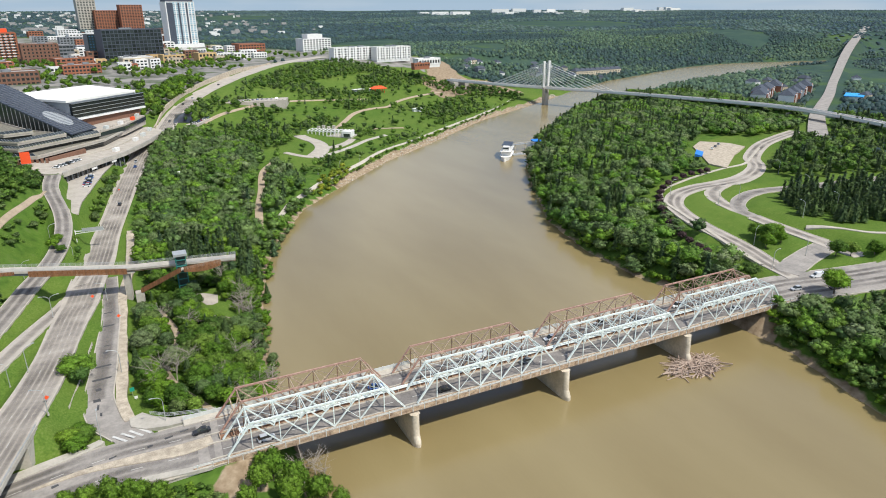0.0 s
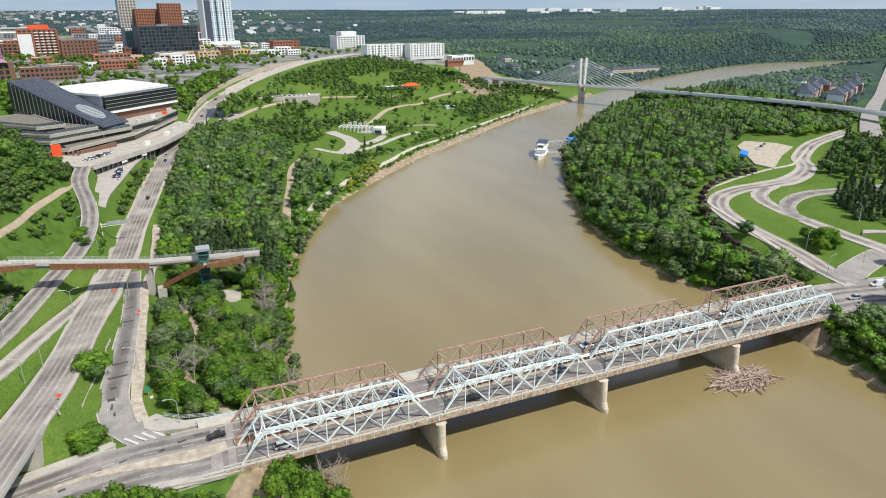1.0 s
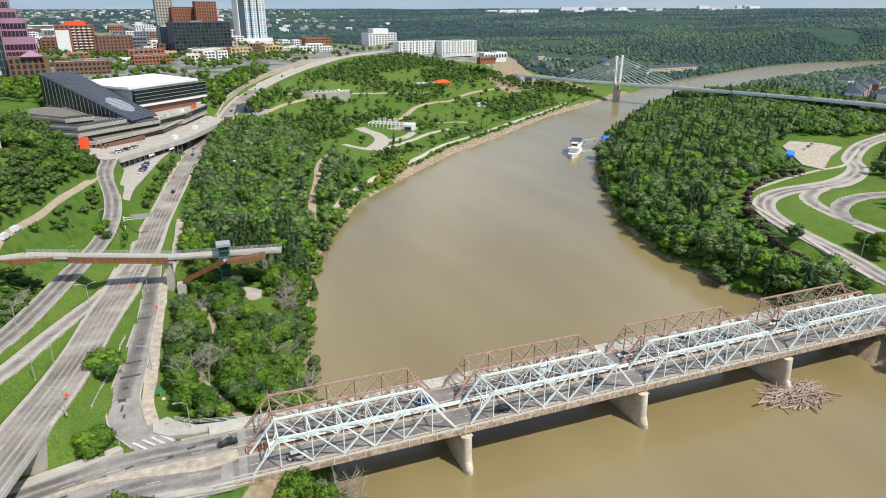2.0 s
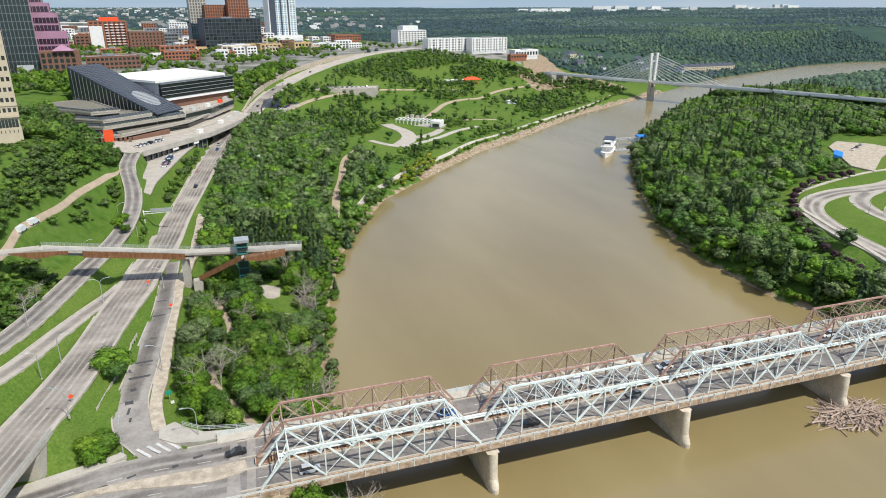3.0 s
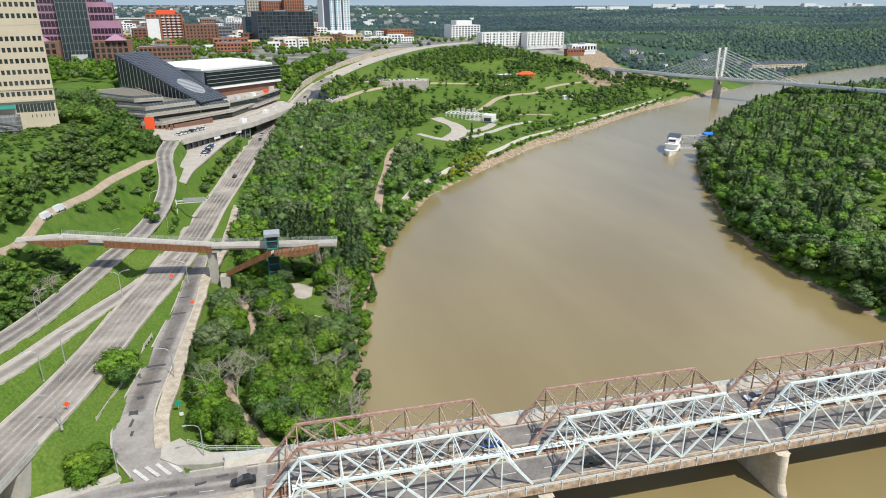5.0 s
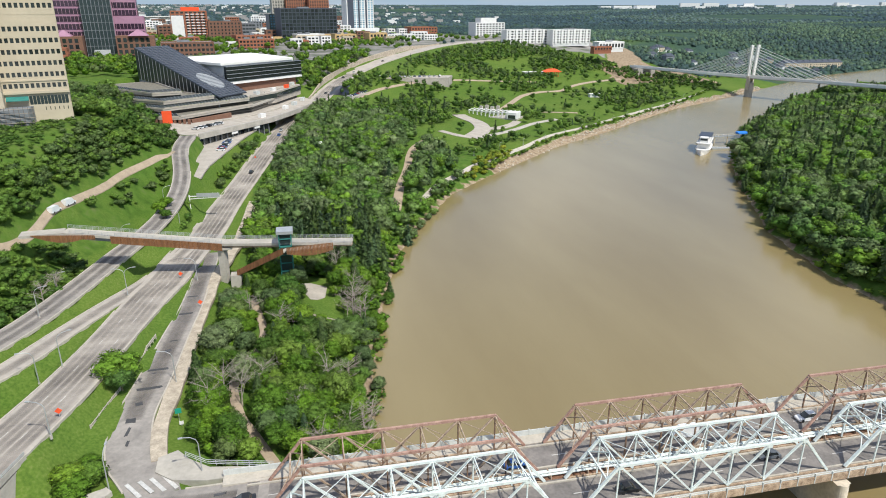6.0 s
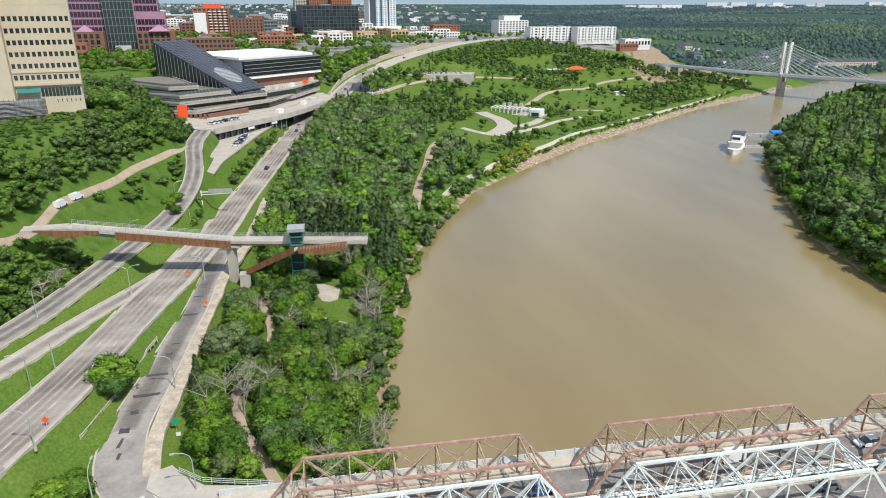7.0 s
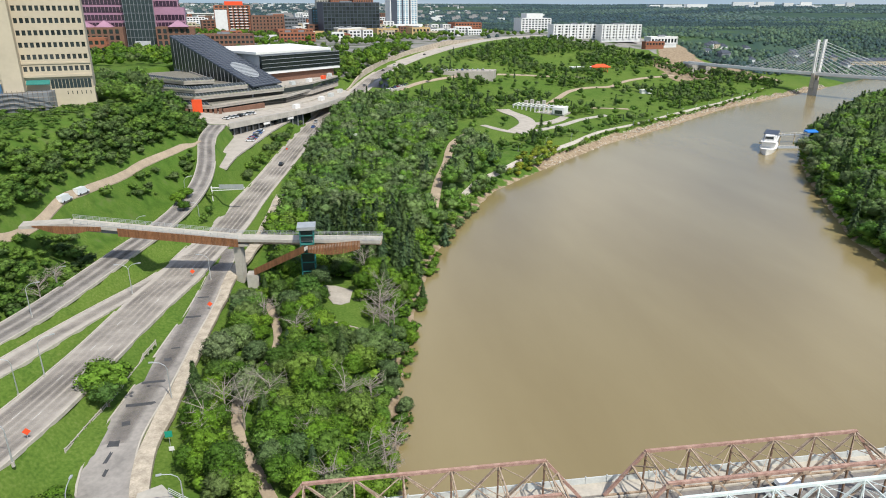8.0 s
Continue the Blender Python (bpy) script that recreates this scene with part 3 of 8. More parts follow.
PURPLE_ROW = [(231, 58), (234, 72), (239, 86), (248, 103), (259, 119), (272, 132), (288, 142), (305, 147), (330, 151)]
HILL_GROVE = [(-190, 430), (-100, 430), (-92, 470), (-110, 590), (-190, 590)]
CUTTING = [(378, 690), (371, 618), (429, 646), (470, 740), (505, 880), (440, 820)]
DECK_LINE = [(422, 700), (470, 615), (497, 575), (537, 494), (562, 416), (579, 325), (583, 265), (567, 182), (537, 101)]
DOWNTOWN = [(-420, 430), (-60, 430), (20, 490), (60, 590), (100, 665), (150, 745), (215, 825), (420, 780), (470, 860), (400, 1000), (300, 1100), (200, 1350), (-420, 2200)]


def build_ground():
    gx = graded([(-4900, 220), (-1500, 80), (-420, 24), (-140, 6), (-84, 2.6), (48, 5), (330, 9), (520, 20), (1100, 70), (2400, 200), (4900, 1)])
    gy = graded([(-4900, 400), (-900, 70), (-170, 10), (-20, 2.6), (270, 5), (480, 9), (720, 20), (1250, 70), (2400, 160), (4900, 1)])
    X, Y = np.meshgrid(gx, gy)
    x, y = X.ravel(), Y.ravel()
    z0 = bare_height(x, y)
    wet = inside(RIVER, x, y)
    z, cover = road_height(x, y, z0)
    z = np.where(wet, z0, z - 0.22 * (cover > 0.99))
    fine = np.array([noise.noise((a * 0.05, b * 0.05, 0)) for a, b in zip(x, y)])
    z = z + np.where(wet | (cover > 0.5), 0, fine * 0.25)
    nx, ny = len(gx), len(gy)
    i = np.arange(nx * ny).reshape(ny, nx)
    quads = np.stack([i[:-1, :-1], i[:-1, 1:], i[1:, 1:], i[1:, :-1]], -1).reshape(-1, 4)
    me = bpy.data.meshes.new("ground")
    me.vertices.add(nx * ny)
    me.vertices.foreach_set("co", np.stack([x, y, z], 1).ravel())
    me.loops.add(quads.size)
    me.loops.foreach_set("vertex_index", quads.ravel())
    me.polygons.add(len(quads))
    me.polygons.foreach_set("loop_start", np.arange(0, quads.size, 4))
    me.update(calc_edges=True)
    me.validate()
    me.polygons.foreach_set("use_smooth", [True] * len(me.polygons))
    dl, dr = dist_to(SHORE_L, x, y), dist_to(SHORE_R, x, y)
    d = np.minimum(dl, dr)
    toe = x - lerp(y, HILL_TOE)
    wood = np.zeros_like(x)
    wood = np.maximum(wood, ((x > -13) & (dl < dr) & (y < 330) & (x < 130)) * 0.75)
    wood = np.maximum(wood, ((toe < -4) & (y < 460)) * 0.52)
    wood = np.maximum(wood, (inside(WOODS_RIGHT, x, y) | inside(WOODS_NEAR_RIGHT, x, y)) * 0.8)
    # mask by distance for the haze-tinted floor colour
    far_woods_haze = (((np.hypot(x, y) > 900) | (x > 600)) & ~inside(PARK_LAND, x, y) & ~inside(DOWNTOWN, x, y)) * 0.62
    wood = np.where(inside(CLEARING, x, y), 0, wood)
    dirt = ((d < 2.0) | wet) * 0.7
    dirt = np.where(y > 640, 0, dirt)
    dirt = np.maximum(dirt, ((dl < 7) & (y > 285) & (x > 95) & (y < 640)) * 0.85)
    dirt = np.maximum(dirt, ((x > 395) & (x < 520) & (y > 640) & (y < 760) & (dl < dr)) * 0.8)
    dirt = np.maximum(dirt, inside(CUTTING, x, y) * 0.85)
    paved = (inside(DOWNTOWN, x, y) & ~inside(HILL_GROVE, x, y)) * 0.72
    dirt = np.maximum(dirt, inside([(192, -4), (205, -3), (207, 22), (197, 27)], x, y) * 0.7)
    dirt = np.maximum(dirt, inside([(-3, -4), (0, 1.5), (9, 4), (14, 2), (10, -8), (2, -9)], x, y) * 0.8)
    for nm, val in (("wood", wood), ("dirt", dirt), ("paved", paved), ("far_woods_haze", far_woods_haze)):
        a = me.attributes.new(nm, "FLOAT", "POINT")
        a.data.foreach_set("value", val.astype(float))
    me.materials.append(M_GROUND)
    return tagged(new("ground", me), "rolling river valley ground with grass and bare earth", "ground", kind="structure")


build_ground()
river = Shape()
river.add([(x, y, 0) for x, y in ((-900, -2500), (4900, -2500), (4900, 1400), (-900, 1400))], [(0, 1, 2, 3)])
solid("water", river, M_WATER, "wide silty brown river with faint ripples", "river", kind="structure")


def spline(rows, step=3.0):
    """Rows of numbers drawn through smoothly, one about every step metres."""
    r = np.array(rows, float)
    out = []
    for i in range(len(r) - 1):
        p0, p1, p2, p3 = r[max(i - 1, 0)], r[i], r[i + 1], r[min(i + 2, len(r) - 1)]
        n = max(2, int(np.hypot(*(p2 - p1)[:2]) / step))
        for k in range(n):
            t = k / n
            out.append(0.5 * ((2 * p1) + (p2 - p0) * t + (2 * p0 - 5 * p1 + 4 * p2 - p3) * t * t + (3 * p1 - p0 - 3 * p2 + p3) * t ** 3))
    out.append(r[-1])
    return np.array(out)


def sideways(c):
    d = np.gradient(c[:, :2], axis=0)
    d /= np.linalg.norm(d, axis=1)[:, None]
    return np.stack([-d[:, 1], d[:, 0]], 1)


def ribbon(c, a, b, z0, z1, drape=False):
    """A slab along the rows of c between the offsets a and b (to the left), from z0 to z1 over the rows' height."""
    s = sideways(c)
    a = np.broadcast_to(a, len(c))
    b = np.broadcast_to(b, len(c))
    A, B = c[:, :2] + s * a[:, None], c[:, :2] + s * b[:, None]
    h = c[:, 2]
    ring = np.stack([np.c_[A, h + z0], np.c_[A, h + z1], np.c_[B, h + z1], np.c_[B, h + z0]], 1).reshape(-1, 3)
    n = len(c)
    f = [(4 * i + k, 4 * i + (k + 1) % 4, 4 * i + 4 + (k + 1) % 4, 4 * i + 4 + k) for i in range(n - 1) for k in range(4)]
    f += [(0, 3, 2, 1), (4 * n - 4, 4 * n - 3, 4 * n - 2, 4 * n - 1)]
    return Shape().add(ring, f)


def build_road(name, key, material, label, kerbs=True, lanes=(), lift=0.0):
    c = spline(ROADS[key])
    w = c[:, 3]
    road = solid(name, ribbon(c, -w, w, -0.6, 0.05 + lift), material, label, "road", kind="structure")
    if kerbs:
        sd = sideways(c)
        for sgn in (1, -1):
            e = c[:, :2] + sd * (w[:, None] + 0.2) * sgn
            free = ~on_road(e[:, 0], e[:, 1], key)
            start = None
            for i in range(len(c) + 1):
                if i < len(c) and free[i]:
                    start = i if start is None else start
                elif start is not None:
                    if i - start > 2:
                        part("kerb", ribbon(c[start:i], sgn * w[start:i], sgn * (w[start:i] + 0.35), -0.6, 0.2 + lift), M_KERB, road)
                    start = None
    return road


def on_road(x, y, skip):
    """Whether points lie on any road but one."""
    hit = np.zeros(np.shape(x), bool)
    for key, rows in ROADS.items():
        if key == skip or {key, skip} == {"main", "approach"}:
            continue
        for a, b in zip(rows, rows[1:]):
            hit |= dist_to([(a[0], a[1]), (b[0], b[1])], x, y) < max(a[3], b[3]) + 0.3
    return hit


def dashes(key, offset, length, gap, width, start=0, end=1e9, lift=0.07, name="lane_line", solid_line=False):
    """Painted lane marks along a road, joined."""
    c = spline(ROADS[key], 1.5)
    s = np.r_[0, np.cumsum(np.hypot(*np.diff(c[:, :2], axis=0).T))]
    shape, pos = Shape(), start
    while pos < min(end, s[-1]) - 0.5:
        e = min(pos + length, s[-1])
        q = np.linspace(pos, e, max(2, int((e - pos) / 3) + 2))
        cc = np.stack([np.interp(q, s, c[:, k]) for k in range(4)], 1)
        r = ribbon(cc, offset - width / 2, offset + width / 2, 0.0, lift)
        shape.add(r.v, r.f)
        pos += length + gap
    return tagged(solid("lane_line", shape, M_LINE, "worn white painted lane marks on the road", "road marking"), kind="structure")


build_road("road_main", "main", M_ASPHALT_PALE, "wide sun-bleached asphalt avenue along the valley")
build_road("road_front", "front", M_ASPHALT, "curving grey asphalt service road with dark patches", lift=0.03)
build_road("road_third", "third", M_ASPHALT_PALE, "narrow pale asphalt slip road between grass medians", lift=0.01)
build_road("road_fourth", "fourth", M_ASPHALT, "grey asphalt road that climbs the slope")
build_road("road_approach", "approach", M_ASPHALT, "grey asphalt approach to the truss bridges", lift=0.015)
build_road("road_east", "east_road", M_ASPHALT, "grey asphalt junction beyond the bridges")
build_road("road_east_curve", "east_curve", M_ASPHALT_PALE, "winding pale asphalt road round green lawns", lift=0.02)
build_road("road_east_loop", "east_loop", M_ASPHALT_PALE, "asphalt slip road curving through lawns", lift=0.035)
build_road("road_east_link", "east_link", M_ASPHALT, "pale asphalt crossing between the park roads", lift=0.065)
build_road("road_east_branch", "east_branch", M_ASPHALT, "asphalt park road past a pine grove", lift=0.05)
build_road("car_park_drive", "lot", M_ASPHALT_PALE, "pale asphalt car park beside the climbing road")
build_road("road_avenue", "avenue", M_ASPHALT, "long straight avenue towards the far hills", kerbs=False, lift=1.6)
dashes("main", 1.9, 2.5, 11, 0.11, 60, 420)
dashes("main", -1.9, 2.5, 11, 0.11, 60, 420)


def tyre_tracks(key, offsets, width, lift, start=0, end=1e9):
    """Darker bands that wheels have polished along the lanes, fading out at their edges."""
    c = spline(ROADS[key], 3)
    s = np.r_[0, np.cumsum(np.hypot(*np.diff(c[:, :2], axis=0).T))]
    c = c[(s > start) & (s < end)]
    sd, n = sideways(c), len(c)
    cols = ((-0.5, 0.0), (-0.28, 0.8), (0.0, 1.0), (0.28, 0.8), (0.5, 0.0))
    for o in offsets:
        V, A = [], []
        for i in range(n):
            wob = 0.15 * noise.noise((i * 0.13, o, 0))
            for u, fade in cols:
                V.append((*(c[i, :2] + sd[i] * (o + wob + u * width)), c[i, 2] + lift))
                A.append(fade)
        me = bpy.data.meshes.new("tyre_track")
        me.from_pydata(V, [], [(5 * i + k, 5 * i + k + 1, 5 * i + k + 6, 5 * i + k + 5) for i in range(n - 1) for k in range(4)])
        me.attributes.new("wear", "FLOAT", "POINT").data.foreach_set("value", A)
        me.materials.append(M_TRACK)
        tagged(new("tyre_track", me), "darker wheel track along a traffic lane", "road marking", kind="structure")


tyre_tracks("main", (-4.3, -2.6, -0.8, 0.9, 2.6, 4.2), 1.9, 0.062, 0, 640)
tyre_tracks("front", (0.3,), 5.0, 0.092, 30, 200)
tyre_tracks("fourth", (-1.2, 2.0), 2.6, 0.062)
tyre_tracks("third", (0.0,), 3.6, 0.072)
tyre_tracks("approach", (-7.2, -4.0, 3.6, 6.8), 2.8, 0.078, 5, 75)
tyre_tracks("east_road", (-6.2, -2.6, 2.6, 6.2), 2.8, 0.062)
tyre_tracks("east_curve", (-2.0, 2.0), 3.4, 0.082)
tyre_tracks("east_loop", (0.0,), 5.0, 0.097)
tyre_tracks("east_branch", (0.0,), 5.0, 0.112)
bd = Shape()
R = 4850
arc = [(R * math.cos(radians(a)), R * math.sin(radians(a))) for a in np.arange(-20, 201, 4)]
for (xa, ya), (xb, yb) in zip(arc, arc[1:]):
    bd.add([(xa, ya, 40), (xb, yb, 40), (xb, yb, 950), (xa, ya, 950)], [(0, 1, 2, 3)])
sky_drop = solid("backdrop", bd, M_BACKDROP, "pale blue hazy sky with thin white cloud", "sky", kind="structure")
dashes("approach", 3.4, 3, 6, 0.16, 12, 75, 0.085)
dashes("approach", -4.6, 3, 6, 0.16, 12, 75, 0.085)
dashes("east_road", 4, 3, 6, 0.16, 4, 200)


def ground_path(name, pts, w, material, label, lift=0.22):
    """A path laid on the ground, each edge at the ground's own level."""
    c = spline([(x, y, 0, w) for x, y in pts], 2.0)
    s = sideways(c)
    rows = []
    for o in (-1.0, -0.4, 0.4, 1.0):
        p = c[:, :2] + s * c[:, 3:] * o
        rows.append(np.c_[p, height(p[:, 0], p[:, 1])])
    n = len(c)
    top = np.stack(rows, 1)
    lo = top.copy()
    top[:, :, 2] += lift + 0.12
    top[:, 1:3, 2] += 0.06
    lo[:, :, 2] -= 0.8
    v = np.concatenate([top.reshape(-1, 3), lo.reshape(-1, 3)])
    f = [(4 * i + k, 4 * i + k + 1, 4 * i + 5 + k, 4 * i + 4 + k) for i in range(n - 1) for k in range(3)]
    m = 4 * n
    for i in range(n - 1):
        f += [(4 * i, 4 * i + 4, m + 4 * i + 4, m + 4 * i), (4 * i + 3, m + 4 * i + 3, m + 4 * i + 7, 4 * i + 7)]
    return solid(name, Shape().add(v, f), material, label, "path", kind="structure")


ground_path("trail_slope", TRAIL_SLOPE, 0.9, M_TRAIL, "sandy footpath across the grassy slope")
ground_path("trail_woods", TRAIL_WOODS, 1.1, M_TRAIL, "gravel footpath through the riverside woods")
ground_path("trail_north", TRAIL_NORTH, 2.2, M_TRAIL, "gravel footpath between the trees")


# ---- the twin truss bridges ----
SPAN, PANEL, END = 53.3, 7.34, 6.3
DECK_Z, CHORD_Z, TOP_Z = 11.6, 12.3, 19.7


def truss_nodes(x0):
    """Along one span: where the posts stand."""
    return [x0] + [x0 + END + k * PANEL for k in range(6)] + [x0 + 2 * END + 5 * PANEL]


def build_truss(parent, x0, y, side, steel, chord, heavy):
    xs = truss_nodes(x0)
    me = new("truss")
    me.parent = parent
    w = 0.42 * heavy
    low = [(x, y, CHORD_Z - 0.5) for x in xs]
    top = [(x, y, TOP_Z) for x in xs]
    part("bottom_chord", Shape().bar((xs[0], y, DECK_Z + 0.16), (xs[7], y, DECK_Z + 0.16), w * 0.8, 0.3), M_FASCIA, me)
    part("top_chord", Shape().bar((xs[1] - 0.2, y, TOP_Z), (xs[6] + 0.2, y, TOP_Z), w * 1.1, w * 1.15), chord, me)
    for a, b in ((low[0], top[1]), (low[7], top[6])):
        part("end_post", Shape().bar(a, b, w * 1.1, w * 1.1), chord, me)
    for k in range(1, 7):
        part("vertical", Shape().bar(low[k], top[k], w * 0.55, w * 0.6), M_DARK_RUST if steel is M_RUST_STEEL else steel, me)
        g = Shape().box(xs[k] - 0.5, y - w * 0.58, TOP_Z - 0.75, xs[k] + 0.5, y + w * 0.58, TOP_Z - 0.1)
        part("gusset_plate", g, steel, me)
    for k in range(1, 4):
        d = 0.36 * heavy
        part("diagonal", Shape().bar(top[k], low[k + 1], d, d * 0.8), steel, me)
        part("diagonal", Shape().bar(top[7 - k], low[6 - k], d, d * 0.8), steel, me)
    for k in (2, 3):
        part("counter_brace", Shape().bar((xs[k + 1], y + 0.05, TOP_Z), (xs[k], y + 0.05, CHORD_Z), 0.13, 0.13), steel, me)
        part("counter_brace", Shape().bar((xs[6 - k], y + 0.05, TOP_Z), (xs[7 - k], y + 0.05, CHORD_Z), 0.13, 0.13), steel, me)
    return me


def build_laterals(parent, x0, y0, y1, steel, heavy):
    xs = truss_nodes(x0)
    for k in range(1, 7):
        part("strut", Shape().bar((xs[k], y0, TOP_Z - 0.15), (xs[k], y1, TOP_Z - 0.15), 0.19 * heavy), steel, parent)
        part("strut", Shape().bar((xs[k], y0, TOP_Z - 1.6), (xs[k], y1, TOP_Z - 1.6), 0.11 * heavy), steel, parent)
        ym = (y0 + y1) / 2
        for s, e in ((y0, ym), (y1, ym)):
            part("sway_brace", Shape().bar((xs[k], s, TOP_Z - 1.6), (xs[k], e, TOP_Z - 0.2), 0.085 * heavy), steel, parent)
        if k < 6:
            for a, b in ((y0, y1), (y1, y0)):
                part("lateral_brace", Shape().bar((xs[k], a, TOP_Z - 0.1), (xs[k + 1], b, TOP_Z - 0.12 - 0.1 * (a > b)), 0.095 * heavy), steel, parent)
    for xa, xb in ((xs[0], xs[1]), (xs[7], xs[6])):
        f = 0.66
        q = (xa + (xb - xa) * f, CHORD_Z + (TOP_Z - CHORD_Z) * f)
        part("portal_beam", Shape().bar((q[0], y0, q[1]), (q[0], y1, q[1]), 0.3 * heavy), steel, parent)
        for s, e in ((y0, (y0 + y1) / 2), (y1, (y0 + y1) / 2)):
            part("portal_brace", Shape().bar((q[0], s, q[1]), (xb, e, TOP_Z - 0.2), 0.18 * heavy), steel, parent)
            part("portal_brace", Shape().bar((xa + (xb - xa) * 0.42, s, CHORD_Z + (TOP_Z - CHORD_Z) * 0.42), (q[0], s + (e - s) * 0.45, q[1]), 0.16 * heavy), steel, parent)


def build_truss_bridge(name, label, x0, ya, yb, steel, chord, heavy, fascia_side):
    b = thing(name, label, "bridge", at=pose(0, 0, 0))
    X0, X1 = -1.5, 4 * SPAN - 1.0
    part("deck", Shape().box(X0, ya - 0.3, DECK_Z - 0.45, X1, yb + 0.3, DECK_Z), M_DECK, b, "worn asphalt bridge deck")
    for y in (ya - 0.15, yb + 0.15):
        part("floor_girder", Shape().box(X0, y - 0.3, DECK_Z - 1.7, X1, y + 0.3, DECK_Z - 0.452), M_FASCIA, b, "rust-stained steel girder")
    for y in (ya + 0.55, yb - 0.55):
        part("kerb", Shape().box(X0, y - 0.18, DECK_Z + 0.001, X1, y + 0.18, DECK_Z + 0.28), M_KERB, b)
    k = 0
    for i in range(4):
        xs = truss_nodes(x0 + i * SPAN)
        for j, x in enumerate(xs):
            part("floor_beam", Shape().box(x - 0.2, ya, DECK_Z - 1.6, x + 0.2, yb, DECK_Z - 0.455), M_FASCIA, b)
        for y in (ya, yb):
            build_truss(b, x0 + i * SPAN, y, 1, steel, chord, heavy)
        build_laterals(b, x0 + i * SPAN, ya, yb, steel, heavy)
    lines = Shape()
    for x in np.arange(2, 208, 9.0):
        lines.box(x, (ya + yb) / 2 - 0.08, DECK_Z + 0.004, x + 3, (ya + yb) / 2 + 0.08, DECK_Z + 0.012)
    part("lane_line", lines, M_LINE, b)
    return b


Y_WN, Y_WF, Y_BN, Y_BF = 3.7, 11.6, 14.8, 22.4
white_bridge = build_truss_bridge("truss_bridge", "white-painted steel truss road bridge on concrete piers", 2.6, Y_WN, Y_WF, M_WHITE_STEEL, M_WHITE_STEEL, 1.0, -1)
brown_bridge = build_truss_bridge("truss_bridge", "faded brown riveted steel truss bridge beside a white one", 2.4, Y_BN, Y_BF, M_RUST_STEEL, M_RUST_CHORD, 0.98, 1)


def edge_walk(parent, y, out, material, rail, rail_label):
    """The narrow edge walk outside a truss, with its fascia, posts and rails."""
    X0, X1 = -6.0, 4 * SPAN + 4
    yo = y + out
    part("edge_walk", Shape().box(X0, min(y, yo), DECK_Z - 0.4, X1, max(y, yo), DECK_Z + 0.02), M_KERB, parent)
    part("fascia", Shape().box(X0, yo - 0.12, DECK_Z - 1.15, X1, yo + 0.12, DECK_Z + 0.3), material, parent, "rust-stained fascia along the deck edge")
    for x in np.arange(X0 + 1, X1, PANEL / 2):
        part("rail_post", Shape().box(x - 0.09, yo - 0.2, DECK_Z - 1.1, x + 0.09, yo + 0.14, DECK_Z + 1.05), rail, parent)
    for z in (DECK_Z + 1.02, DECK_Z + 0.62):
        part("handrail", Shape().bar((X0, yo, z), (X1, yo, z), 0.1), rail, parent, rail_label)


edge_walk(white_bridge, Y_WN - 0.3, -1.2, M_FASCIA, M_RAIL, "pale painted steel handrail")
# the broad footway beyond the brown trusses
part("footway", Shape().box(-6, Y_BF + 0.35, DECK_Z - 0.4, 4 * SPAN + 4, Y_BF + 3.3, DECK_Z + 0.1), M_KERB, brown_bridge)
part("parapet", Shape().box(-6, Y_BF + 3.1, DECK_Z - 0.9, 4 * SPAN + 4, Y_BF + 3.3, DECK_Z + 1.25), M_RAIL, brown_bridge, "pale green mesh parapet")
for x in np.arange(-5, 4 * SPAN + 3, 3.67):
    part("parapet_post", Shape().box(x - 0.08, Y_BF + 3.0, DECK_Z - 0.2, x + 0.08, Y_BF + 3.4, DECK_Z + 1.45), M_RAIL, brown_bridge)
# pipes between the bridges
for y, z, r in ((12.5, 12.35, 0.22), (13.2, 12.35, 0.22), (13.9, 12.1, 0.18)):
    part("service_pipe", Shape().tube([(7, y, z), (4 * SPAN - 2, y, z)], r, 8), M_WHITE_STEEL, white_bridge, "white service pipe between the bridges")
part("cable_tray", Shape().box(-2, 12.05, DECK_Z - 0.9, 4 * SPAN - 2, 14.35, DECK_Z - 0.1), M_RUST_FLOOR, brown_bridge, "rusty open floor between the bridges")
for x in np.arange(2, 4 * SPAN - 3, PANEL / 2):
    part("pipe_bracket", Shape().box(x - 0.1, 12.0, DECK_Z - 0.7, x + 0.1, 14.3, DECK_Z + 0.75), M_RUST_STEEL, brown_bridge)


def build_pier(x):
    sh = Shape()
    n = 10
    for (z0, k0), (z1, k1) in zip(((-3, 1.0), (1.2, 0.9), (3.2, 0.25), (9.9, 0.0)), ((1.2, 0.9), (3.2, 0.25), (9.9, 0.0), (9.9, 0.0))):
        if z0 == z1:
            continue
        rings = []
        for z, k in ((z0, k0), (z1, k1)):
            ring = []
            hw = 1.15 + 0.15 * k
            for i in range(n + 1):
                t = math.pi * i / n
                ring.append((x + hw * math.cos(t + math.pi), 1.6 - (1.0 + 1.5 * k) * math.sin(t) - 0.4 * k, z))
            ring += [(x + hw, 24.5, z), (x - hw, 24.5, z)]
            rings.append(ring)
        m = len(rings[0])
        sh.add(rings[0] + rings[1], [(i, (i + 1) % m, m + (i + 1) % m, m + i) for i in range(m)] + [tuple(range(m))[::-1], tuple(range(m, 2 * m))])
    p = part("pier", sh, M_PIER, white_bridge, "weathered concrete pier with a flared nose")
    part("pier_cap", Shape().box(x - 1.5, 1.2, 9.902, x + 1.5, 25.0, DECK_Z - 1.72), M_PIER, white_bridge)
    return p


